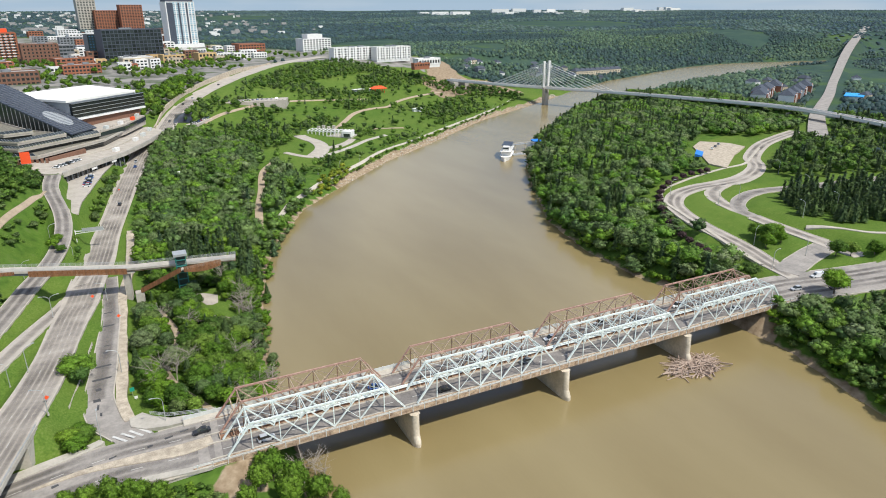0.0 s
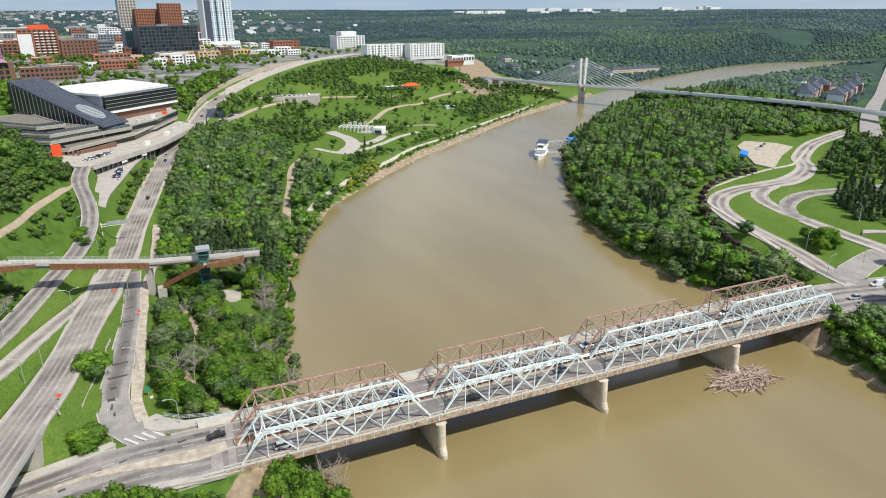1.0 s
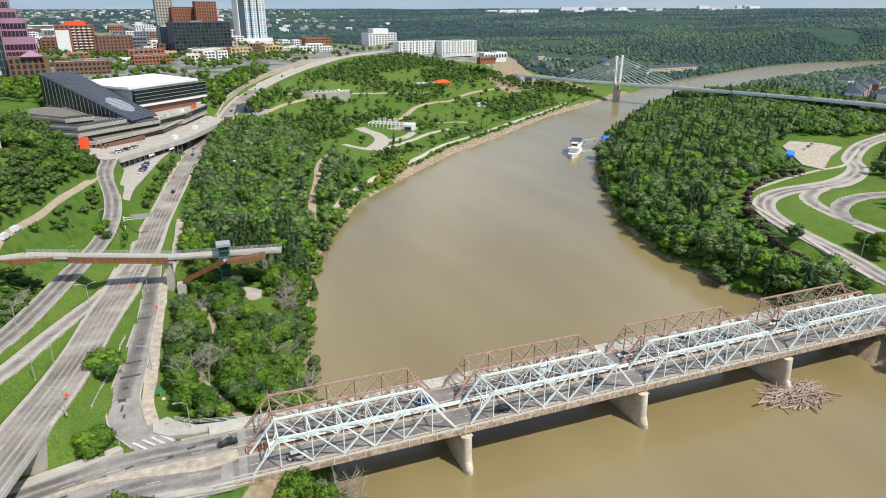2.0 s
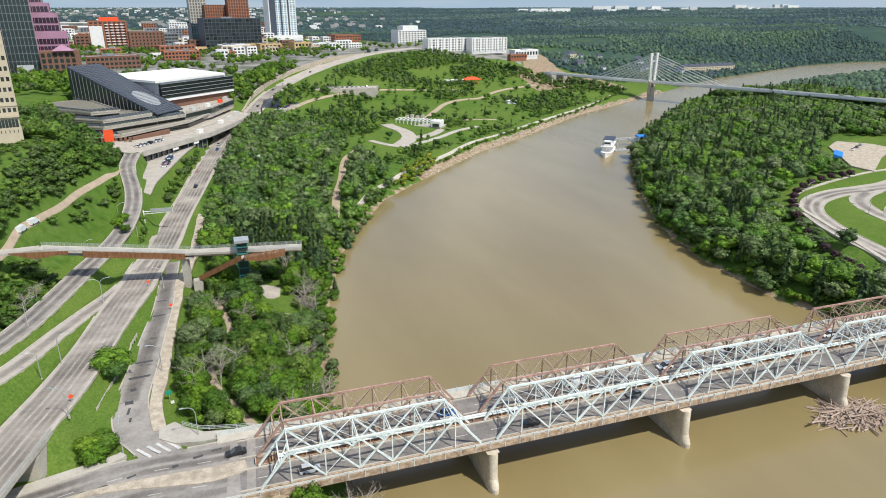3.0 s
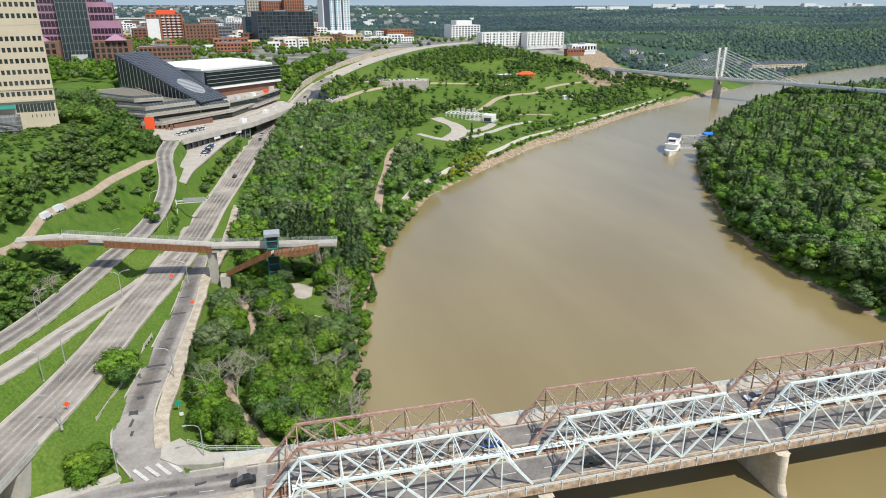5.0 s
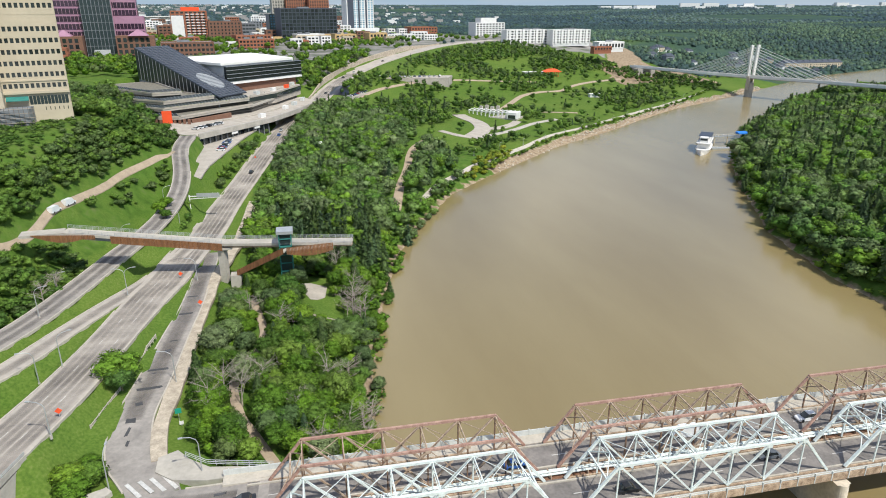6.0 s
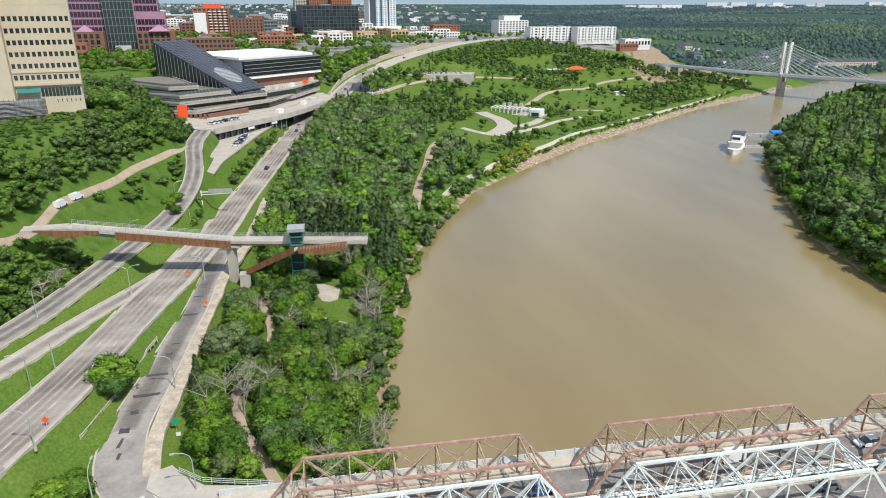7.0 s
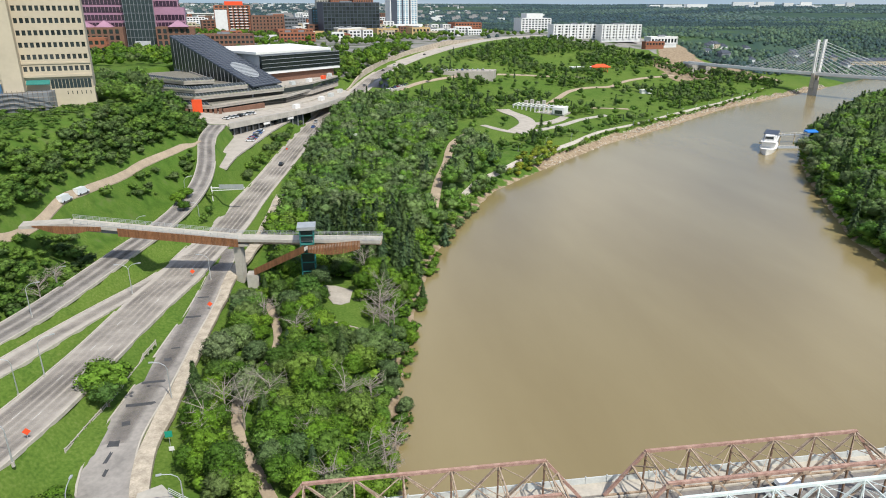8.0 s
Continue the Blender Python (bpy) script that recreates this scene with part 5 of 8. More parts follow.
# the park beyond the woods
p = np.vstack([scatter(rng, PARK, 7.0, park_mask), scatter(rng, PARK, 19, lambda x, y: clear_of_roads(x, y, 3) & ~inside(PLAZA, x, y) & (dist_to(SHORE_L, x, y) > 12) & (dist_to(PARK_PATHS[0], x, y) > 5) & (dist_to(PARK_PATHS[2], x, y) > 3))])
join_trees("park_trees", wood_rows(p, 0.22, 0.85, 1.05), THIN_ROUND, M_LEAF_PARK, "scattered green park trees on lawns")
p = scatter(rng, PARK, 14, lambda x, y: (park_mask(x, y) | (rng.random(len(x)) < 0.08)) & ~inside(PLAZA, x, y) & (rng.random(len(x)) < 0.5) & clear_of_roads(x, y, 3) & (dist_to(PARK_PATHS[0], x, y) > 5) & (dist_to(PARK_PATHS[2], x, y) > 4))
fir_rows += wood_rows(p, 0.45, 0.8, 1.0)
p = scatter(rng, GROVE_BACK, 7.5, lambda x, y: clear_of_roads(x, y, 3))
back = wood_rows(p, 0.6, 1.1, 1.15)
fir_rows += back[::3]
join_trees("park_trees", [r for i, r in enumerate(back) if i % 3], THIN_ROUND, M_LEAF_PARK, "green trees behind the winding park road")
p = scatter(rng, PINE_GROVE, 5.6, lambda x, y: clear_of_roads(x, y, 3))
fir_rows += wood_rows(p, 0.6, 0.95, 1.25)
join_trees("spruce_woods", fir_rows, MID_FIR, M_NEEDLE, "dark green spruces standing among the woods")
p = scatter(rng, SHORE_SHRUBS, 4.2)
band = spline([(x, y, 0, 0) for x, y in PARK_PATHS[2]], 4.0)
edge_pts = band[:, :2] - sideways(band) * (3.0 + 2.5 * rng.random((len(band), 1)))
edge_pts = edge_pts[(rng.random(len(edge_pts)) < 0.75) & ~inside(RIVER, edge_pts[:, 0], edge_pts[:, 1])]
join_trees("shore_shrubs", wood_rows(edge_pts, 0.18, 0.5, 1.2), MID_ROUND, M_LEAF, "green shrubs between promenade and rocky shore")
join_trees("shore_shrubs", wood_rows(p, 0.3, 0.5, 1.4), MID_ROUND, M_YELLOW, "yellow-green flowering shrubs above the rocky shore")
# small plain crowns for the far woods
FAR_PROTO, TINY_PROTO = [], []
for q in range(7):
    ring = []
    for rad, z, n in ((1.0, 0.3, 6), (0.6, 0.95, 3)):
        ring += [(3.4 * rad * (0.75 + 0.5 * TREE_RNG.random()) * math.cos(2 * math.pi * i / n), 3.4 * rad * (0.75 + 0.5 * TREE_RNG.random()) * math.sin(2 * math.pi * i / n), 7.5 * z) for i in range(n)]
    ring = np.array(ring)
    faces = [(0, 1, 6), (1, 7, 6), (1, 2, 7), (2, 3, 7), (3, 8, 7), (3, 4, 8), (4, 5, 8), (5, 6, 8), (5, 0, 6), (6, 7, 8)]
    FAR_PROTO.append((ring, [list(g) for g in faces], unit(ring - np.array([0, 0, 2.0])), None))
    dome = np.array([(3.6 * (0.75 + 0.5 * TREE_RNG.random()) * math.cos(1.257 * i), 3.6 * (0.75 + 0.5 * TREE_RNG.random()) * math.sin(1.257 * i), 1.5) for i in range(5)] + [(0, 0, 7)])
    TINY_PROTO.append((dome, [[i, (i + 1) % 5, 5] for i in range(5)], unit(dome - np.array([0, 0, 0.5])), None))


def far_mask(x, y):
    wave = np.sin(x * 0.006 + 1.3) * np.cos(y * 0.005 + 0.4) + 0.5 * np.sin(x * 0.017 - y * 0.013)
    ok = (wave > -0.9) & ~inside(CUTTING, x, y) & ~inside(RIVER, x, y) & ~inside(DOWNTOWN, x, y) & ~inside(PARK, x, y)
    ok &= (dist_to([(a[0], a[1]) for a in ROADS["avenue"]], x, y) > 16) & ((dist_to(SHORE_R, x, y) > 8) & (dist_to(DECK_SHADE, x, y) > 26))
    return ok


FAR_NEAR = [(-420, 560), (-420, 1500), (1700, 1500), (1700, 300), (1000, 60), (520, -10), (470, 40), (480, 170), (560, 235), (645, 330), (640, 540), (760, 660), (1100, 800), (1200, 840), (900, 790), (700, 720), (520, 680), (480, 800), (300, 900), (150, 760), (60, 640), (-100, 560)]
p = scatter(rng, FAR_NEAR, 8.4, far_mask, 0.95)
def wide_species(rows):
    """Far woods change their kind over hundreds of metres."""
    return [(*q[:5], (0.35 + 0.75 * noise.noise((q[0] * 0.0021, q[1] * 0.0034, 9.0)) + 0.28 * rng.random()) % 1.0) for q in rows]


join_trees("distant_woods", wide_species(wood_rows(p, 0.35, 0.8, 1.35)), FAR_PROTO, M_FAR_LEAF_HAZE, "dark woods on the far valley sides, coloured bluer for haze")
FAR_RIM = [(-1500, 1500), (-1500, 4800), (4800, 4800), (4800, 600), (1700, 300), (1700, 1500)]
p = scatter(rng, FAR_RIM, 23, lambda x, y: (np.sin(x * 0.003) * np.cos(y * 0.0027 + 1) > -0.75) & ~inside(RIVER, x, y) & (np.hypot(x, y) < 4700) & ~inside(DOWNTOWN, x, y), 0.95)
join_trees("distant_woods", wide_species(wood_rows(p, 0.5, 0.95, 2.3)), TINY_PROTO, M_SKYLINE_HAZE, "woods out to the skyline, haze blue put into their colour")


# ---- buildings ----
PANES = {}


def pane_mesh(w, h, material):
    """A window: frame round a recessed pane, facing -y, its middle at the origin."""
    key = (round(w, 2), round(h, 2), material.name)
    if key not in PANES:
        s = Shape().box(-w / 2, -0.04, -h / 2, w / 2, 0.02, h / 2)
        PANES[key] = s.mesh("pane", material)
    return PANES[key]


class Facade:
    """The proud piers and bands of one front, kept apart."""

    def __init__(self):
        self.piers, self.bands = [], []

    def pier(self, *b):
        self.piers.append(Shape().box(*b))

    def band(self, *b):
        self.bands.append(Shape().box(*b))

    def hang(self, parent, wall, m=None, joined=False):
        if joined:
            s = Shape()
            for q in self.piers + self.bands:
                s.add(q.v, q.f)
            o = part("front_wall", s, wall, parent)
            o["kind"] = "stuff"
            o.matrix_local = m or Matrix.Identity(4)
            return
        for name, group in (("wall_pier", self.piers), ("wall_band", self.bands)):
            for q in group:
                o = part(name, q, wall, parent)
                o.matrix_local = m or Matrix.Identity(4)


def facade(parent, wall, glass, x0, x1, z0, floors, bays, fh, pier=0.35, band=0.45, y=0.0, flip=False, depth=0.35, name="window"):
    """One front in the plane y (facing -y in its own space): proud piers and bands with recessed windows between them."""
    w = (x1 - x0) / bays
    s = Facade()
    for i in range(bays + 1):
        p = w * pier
        s.pier(x0 + i * w - p / 2, y - depth, z0, x0 + i * w + p / 2, y, z0 + floors * fh)
    for k in range(floors + 1):
        b = fh * band
        za = z0 + k * fh - (b / 2 if k else 0)
        zb = z0 + k * fh + (b / 2 if k < floors else 0)
        s.band(x0, y - depth - 0.04, za, x1, y + 0.002, zb)
    return s, [((x0 + (i + 0.5) * w, y, z0 + (k + 0.5) * fh), w * (1 - pier), fh * (1 - band)) for k in range(floors) for i in range(bays)]


def building(name, label, x, y, z, w, d, h, yaw, floors, bays, wall, glass, roof=None, pier=0.35, band=0.45, side_bays=None, fronts=("front", "right"), top=True, category="building", group="city buildings"):
    """A block with real window openings on the fronts that face the valley. (x, y): middle of its front foot."""
    b = thing(name, label, category, group, at=pose(x, y, z, 0, 0, yaw))
    body = Shape().box(-w / 2, 0, -4, w / 2, d, h)
    part("body", body, M_GREY_WALL if wall in (M_GLASS_GREEN,) else wall, b)
    fh = h / floors
    side_bays = side_bays or max(2, int(bays * d / w))
    turns = {"front": (w, bays, Matrix.Identity(4)), "right": (d, side_bays, Matrix.Translation((w / 2, d / 2, 0)) @ Matrix.Rotation(radians(90), 4, "Z")),
             "left": (d, side_bays, Matrix.Translation((-w / 2, d / 2, 0)) @ Matrix.Rotation(radians(-90), 4, "Z"))}
    for f in fronts:
        width, nb, m = turns[f]
        s, wins = facade(b, wall, glass, -width / 2, width / 2, 0, floors, nb, fh, pier, band)
        s.hang(b, wall, m, joined=(name == "town_building" or y > 1000))
        if name == "town_building" or y > 1000:
            for k in range(floors):
                o = part("window_band", Shape().box(-width / 2 + 0.3, -0.04, (k + 0.5) * fh - fh * (1 - band) / 2, width / 2 - 0.3, 0.02, (k + 0.5) * fh + fh * (1 - band) / 2), glass, b)
                o.matrix_local = m
            continue
        for c, ww, hh in wins:
            o = part("window", pane_mesh(ww, hh, glass), None, b)
            o.matrix_local = m @ Matrix.Translation(c)
    if top:
        r = Shape().box(-w / 2 + 0.4, 0.4, h, w / 2 - 0.4, d - 0.4, h + 0.15)
        part("roof", r, roof or M_ROOF, b)
        p = Shape()
        for x0, y0, x1, y1 in ((-w / 2 - 0.4, -0.45, w / 2 + 0.4, 0.4), (-w / 2 - 0.4, d - 0.4, w / 2 + 0.4, d + 0.4), (-w / 2 - 0.4, 0.4, -w / 2 + 0.4, d - 0.4), (w / 2 - 0.4, 0.4, w / 2 + 0.4, d - 0.4)):
            p.box(x0, y0, h - 0.02, x1, y1, h + 0.9)
        part("parapet", p, wall, b)
        rnd = random.Random(int(abs(x) * 7 + abs(y)))
        for _ in range(2 if w > 25 and y < 1000 else 0):
            ux, uy = rnd.uniform(-w * 0.3, w * 0.3), rnd.uniform(d * 0.3, d * 0.7)
            part("roof_plant", Shape().box(ux - w * 0.08, uy - d * 0.08, h + 0.15, ux + w * 0.08, uy + d * 0.08, h + 2.6), M_GREY_WALL, b)
    return b


# beige hotel block on the hill
hotel = thing("hotel_tower", "tall beige precast hotel tower with rows of dark windows", "building", "city buildings", at=pose(-87.3, 243.5, 44, 0, 0, 16))
part("body", Shape().box(-24.5, 0, 1, 0, 20, 62), M_BEIGE, hotel)
s, wins = facade(hotel, M_BEIGE, M_GLASS, -24.5, 0, 15.0, 10, 12, 4.65, 0.36, 0.58)
s.hang(hotel, M_BEIGE)
for c, ww, hh in wins:
    if not 6.0 < (c[2] - 15.0) / 4.65 < 7.0:
        o = part("window", pane_mesh(ww, hh, M_GLASS), None, hotel)
        o.matrix_local = Matrix.Translation((c[0], c[1] - 0.06, c[2]))
    else:
        part("blank_panel", Shape().box(c[0] - ww / 2 - 0.05, -0.3, c[2] - hh / 2, c[0] + ww / 2 + 0.05, 0, c[2] + hh / 2), M_BEIGE, hotel)
part("glazed_strip", Shape().box(-15.5, -0.3, 9.3, -0.6, 0.01, 13.0), M_GLASS_GREEN, hotel)
for k in range(12):
    part("mullion", Shape().box(-15.6 + k * 1.36, -0.45, 9.3, -15.45 + k * 1.36, -0.302, 13.0), M_BEIGE, hotel)
part("ledge", Shape().box(-24.8, -0.9, 14.0, 0.3, 0.0, 15.0), M_BEIGE, hotel)
part("ledge", Shape().box(-24.8, -0.7, 19.2, 0.3, -0.395, 19.8), M_BEIGE, hotel)
part("plinth", Shape().box(-24.5, -0.5, -5, 0.2, 6, 9.3), M_BEIGE, hotel)
for k in range(6):
    part("slot", Shape().box(-10 + k * 1.7, -0.54, 6.8, -9.7 + k * 1.7, -0.48, 8.2), M_GLASS, hotel)
part("awning", Shape().prism([(-24, -3.0), (-15.6, -3.0), (-15.6, 0), (-24, 0)], [11.3, 11.3, 12.4, 12.4], [11.6, 11.6, 13.0, 13.0]), M_TEAL, hotel, "green canopy over the terrace")
part("wing_wall", Shape().box(-31.5, -6.5, 9, -24.55, 20, 62), M_BEIGE, hotel)
part("wing", Shape().box(-56, -4.8, 8, -31.55, 18, 62), M_BEIGE, hotel)
s, wins = facade(hotel, M_BEIGE, M_GLASS, -56, -31.6, 14.0, 10, 11, 4.65, 0.36, 0.58, y=-4.85)
s.hang(hotel, M_BEIGE)
for c, ww, hh in wins:
    o = part("window", pane_mesh(ww, hh, M_GLASS), None, hotel)
    o.matrix_local = Matrix.Translation((c[0], c[1] - 0.06, c[2]))
part("terrace", Shape().prism([(-56, -10), (-28, -13), (-16, -10), (-14.5, -0.55), (-56, -4.9)], -2, 8.8), M_GREY_WALL, hotel, "scaffolded terrace below the hotel")
for k in range(22):
    part("scaffold_pole", Shape().bar((-50 + k * 1.7, -13.3, -5), (-50 + k * 1.7, -13.3, 10.4), 0.16), M_BARK, hotel)
for k in range(7):
    part("scaffold_ledger", Shape().bar((-51, -13.4, -2 + k * 1.9), (-13.5, -13.4, -2 + k * 1.9), 0.5, 0.12), M_DEADWOOD, hotel)
part("terrace_glazing", Shape().box(-50, -6.9, 8.82, -32.0, -4.9, 12.4), M_GLASS_BLUE, hotel)

# mauve stepped office tower
office = thing("office_tower", "stepped mauve office tower with dark glass bands", "building", "city buildings", at=pose(-170, 628, 44, 0, 0, 9))
for k, (x0, x1, z1) in enumerate(((-60, -13, 104), (-52, -16, 112), (13, 40, 40), (13, 35, 57), (13, 29, 66), (13, 24, 80))):
    z0 = 0 if k in (0, 2) else (104 if k == 1 else (40, 57, 66)[k - 3])
    part("body", Shape().box(x0, 6 + k * 0.02, z0, x1, 30, z1), M_PINK, office)
    n = int((z1 - z0) / 6.9)
    for i in range(n):
        part("window_band", Shape().box(x0 + 0.8, 5.7, z0 + 1.0 + i * 6.9, x1 - 0.8, 5.98 + k * 0.02, z0 + 5.9 + i * 6.9), M_PLUM_GLASS, office)
        part("window_band", Shape().box(x1 - 0.02, 8, z0 + 1.0 + i * 6.9, x1 + 0.3, 28, z0 + 5.9 + i * 6.9), M_PLUM_GLASS, office)
        for q in np.arange(x0 + 2, x1 - 1, 3.2):
            part("mullion", Shape().box(q - 0.15, 5.55, z0 + 1.0 + i * 6.9, q + 0.15, 5.698, z0 + 5.9 + i * 6.9), M_PINK, office)
part("atrium", Shape().box(-13, 1, 0, 13, 30, 124), M_GLASS_GREEN, office, "dark green glass centre bay")
for x, y, w in ((-48, -4, 9), (-30, -4, 7), (34, -8, 9)):
    part("hipped_roof", Shape().prism([(x - w, y - w), (x + w, y - w), (x + w, y + w), (x - w, y + w)], 22.9, 23.2), M_PINK, office)
    hip = Shape().add([(x - w, y - w, 23.2), (x + w, y - w, 23.2), (x + w, y + w, 23.2), (x - w, y + w, 23.2), (x, y, 29)], [(0, 1, 4), (1, 2, 4), (2, 3, 4), (3, 0, 4)])
    part("hipped_roof", hip, M_PINK, office, "pink pyramid roof over the brick podium")
for x0, x1 in ((-62, -14), (14, 48)):
    pod = part("brick_podium", Shape().box(x0, -14, -3, x1, 5.5, 22.88), M_BRICK, office, "brown brick podium with tall windows")
    for k in range(int((x1 - x0) / 5)):
        for f in range(4):
            part("podium_window", Shape().box(x0 + 1.4 + k * 5, -14.25, 1.5 + f * 5.3, x0 + 4.4 + k * 5, -13.98, 5.2 + f * 5.3), M_GLASS, pod)
part("entrance_porch", Shape().prism([(-7, -9), (7, -9), (7, 0.6), (-7, 0.6)], -2, [6, 6, 10, 10]), M_GALV, office, "white glazed entrance porch")
for q in range(9):
    part("mullion", Shape().box(-13.2 + q * 3.25, 0.7, 0, -12.8 + q * 3.25, 0.99, 124), M_GREY_WALL, office)
for i in range(16):
    part("transom", Shape().box(-13, 0.75, 6 + i * 7.2, 13, 0.995, 6.4 + i * 7.2), M_GREY_WALL, office)

building("brick_house", "small orange brick house with white windows", -183, 536, 43, 17, 14, 17, 9, 3, 4, M_ORANGE_BRICK, M_GLASS)
building("brick_building", "long red brick terrace with a flat roof", -97, 662, 44, 50, 24, 14, 11, 3, 12, M_BRICK, M_GLASS)
t = building("apartment_tower", "white and orange apartment tower with balconies", -143, 1016, 46, 50, 26, 40, 10, 10, 8, M_ORANGE_BRICK, M_GLASS, roof=M_ORANGE)
part("white_wall", Shape().box(-25.2, -0.7, 0, -8, -0.4, 34), M_WHITE_WALL, t, "blank white end wall")
part("roof_cap", Shape().prism([(-10, 3), (16, 3), (16, 22), (-10, 22)], 40.95, 46), M_ORANGE, t)
for k in range(9):
    for q in range(4):
        part("balcony", Shape().box(-4 + q * 7, -1.8, 3.4 + k * 4, 0.5 + q * 7, -0.4, 4.6 + k * 4), M_WHITE_WALL, t)
building("brick_block", "red brick and grey metal office block", -87, 964, 45, 44, 30, 27, 12, 6, 9, M_BRICK, M_GLASS, pier=0.6)
building("office_block", "grey office block with green glass strips", -58, 985, 45, 24, 26, 24, 12, 5, 5, M_GREY_WALL, M_GLASS_GREEN, pier=0.15)
building("brick_building", "low red brick warehouse", -34, 762, 44, 40, 22, 12, 12, 3, 10, M_ORANGE_BRICK, M_GLASS)
building("glass_block", "green glass office block with pale window specks", -4, 1034, 46, 45, 30, 35, 14, 9, 11, M_GLASS_GREEN, M_GLASS_BLUE, pier=0.5, band=0.5)
building("glass_office", "wide dark glass office building with thin mullions", 33, 946, 46, 84, 30, 44, 18, 9, 15, M_SLATE, M_GLASS, pier=0.14, band=0.18)
building("residential_tower", "slender grey and red apartment tower", -32, 2230, 48, 50, 40, 98, 12, 22, 6, M_CONCRETE, M_GLASS)
building("residential_tower", "broad red apartment block with white balconies", 25, 2212, 48, 74, 40, 64, 12, 15, 10, M_ORANGE_BRICK, M_GLASS)
building("residential_tower", "red and grey apartment tower with a curved top", 90, 2190, 48, 62, 40, 80, 12, 18, 8, M_ORANGE_BRICK, M_GLASS)
t = building("residential_tower", "tall white tower with blue glass bays and black cap", 139, 1292, 48, 54, 34, 82, 14, 24, 9, M_WHITE_WALL, M_GLASS_PALE, pier=0.3, band=0.3)
for q, half in ((-20, 6.0), (-3, 1.6), (12, 1.6)):
    part("dark_bay", Shape().box(q - half, -0.9, 4, q + half, -0.42, 81), M_SLATE, t)
part("podium", Shape().box(-36, -8, -2, 36, 10, 5), M_WHITE_WALL, t)
part("crown", Shape().box(-26, 1, 82.9, 26, 32, 90), M_SLATE, t)
building("brick_hall", "red brick hall with a hipped roof", 225, 1066, 47, 46, 34, 13, 12, 3, 9, M_ORANGE_BRICK, M_GLASS, roof=M_BRICK)
building("shop_building", "white and red low shop building", 31, 824, 44, 36, 22, 15, 16, 3, 7, M_WHITE_WALL, M_GLASS)
building("shop_building", "ochre low shop building with flat roof", 81, 896, 45, 30, 20, 11, 16, 2, 5, M_YELLOW_WALL, M_GLASS)
building("shop_building", "ochre and cream shop building", 128, 905, 45, 26, 20, 12, 16, 2, 5, M_YELLOW_WALL, M_GLASS)
building("shop_building", "cream two-storey shop with flat roof", 160, 935, 45, 30, 20, 9, 16, 2, 6, M_WHITE_WALL, M_GLASS)
for x, y, w, f in ((330, 838, 64, 5), (392, 828, 60, 5)):
    t = building("apartment_house", "white five-storey apartment house with balconies", x, y, 45, w, 18, 17.5, 10, f, 12, M_WHITE_WALL, M_GLASS)
    for q in range(6):
        part("bay", Shape().box(-w / 2 + 2 + q * w / 6, -1.6, 0, -w / 2 + 5.5 + q * w / 6, -0.42, 18.8), M_WHITE_WALL, t)
t = building("apartment_house", "white apartment block with a taller middle", 338, 1056, 46, 54, 30, 21, 12, 6, 9, M_WHITE_WALL, M_GLASS)
part("upper_block", Shape().box(-16, 5, 21, 14, 26, 29), M_WHITE_WALL, t)
building("works_shed", "long white works shed above the bare cutting", 405, 728, 43, 38, 14, 8, 12, 1, 8, M_WHITE_WALL, M_GLASS, roof=M_WHITE_ROOF)
building("works_shed", "low orange brick works shed below the white one", 388, 716, 42, 26, 8, 4, 12, 1, 6, M_ORANGE_BRICK, M_GLASS)
rnd = random.Random(5)
for k in range(78):
    x = rnd.uniform(-380, 150)
    y = rnd.uniform(690, 1900) if x > -160 else rnd.uniform(680, 1900)
    if x > 20 and y < 800:
        continue
    w, h = rnd.uniform(18, 46), rnd.choice((7, 9, 12, 14, 18))
    wall = rnd.choice((M_WHITE_WALL, M_BRICK, M_BEIGE, M_GREY_WALL, M_WHITE_WALL, M_ORANGE_BRICK))
    building("town_building", {M_WHITE_WALL: "low white flat-roofed town building", M_BRICK: "brown brick town building", M_BEIGE: "beige flat-roofed town building", M_GREY_WALL: "grey flat-roofed town building", M_ORANGE_BRICK: "red brick town building"}[wall],
             x, y, at_ground(x, y), w, rnd.uniform(14, 26), h, rnd.uniform(4, 22), max(2, int(h / 4)), max(3, int(w / 6)), wall, M_GLASS, roof=rnd.choice((M_ROOF, M_WHITE_ROOF)), fronts=("front",))


# rows of shops and houses between the hill road and the glass offices
for k in range(46):
    u, w_ = rnd.random(), rnd.random()
    x, y = -110 + 340 * u, 690 + 260 * u + 330 * w_ * w_
    w, h = rnd.uniform(10, 24), rnd.choice((5, 6, 7, 9, 11))
    wall = rnd.choice((M_WHITE_WALL, M_ORANGE_BRICK, M_BEIGE, M_WHITE_WALL, M_WHITE_WALL, M_BRICK, M_YELLOW_WALL))
    if float(dist_to([(a[0], a[1]) for a in ROADS["main"]], np.array([x]), np.array([y]))[0]) < 40:
        continue
    building("town_building", {M_WHITE_WALL: "small white flat-roofed shop", M_BRICK: "small brown brick shop", M_BEIGE: "small beige rendered shop", M_YELLOW_WALL: "small ochre rendered shop", M_ORANGE_BRICK: "small red brick shop"}[wall],
             x, y, at_ground(x, y), w, rnd.uniform(10, 18), h, rnd.uniform(4, 22), max(1, int(h / 3.5)), max(2, int(w / 4)), wall, M_GLASS, roof=rnd.choice((M_ROOF, M_WHITE_ROOF, M_BRICK)), fronts=("front",))


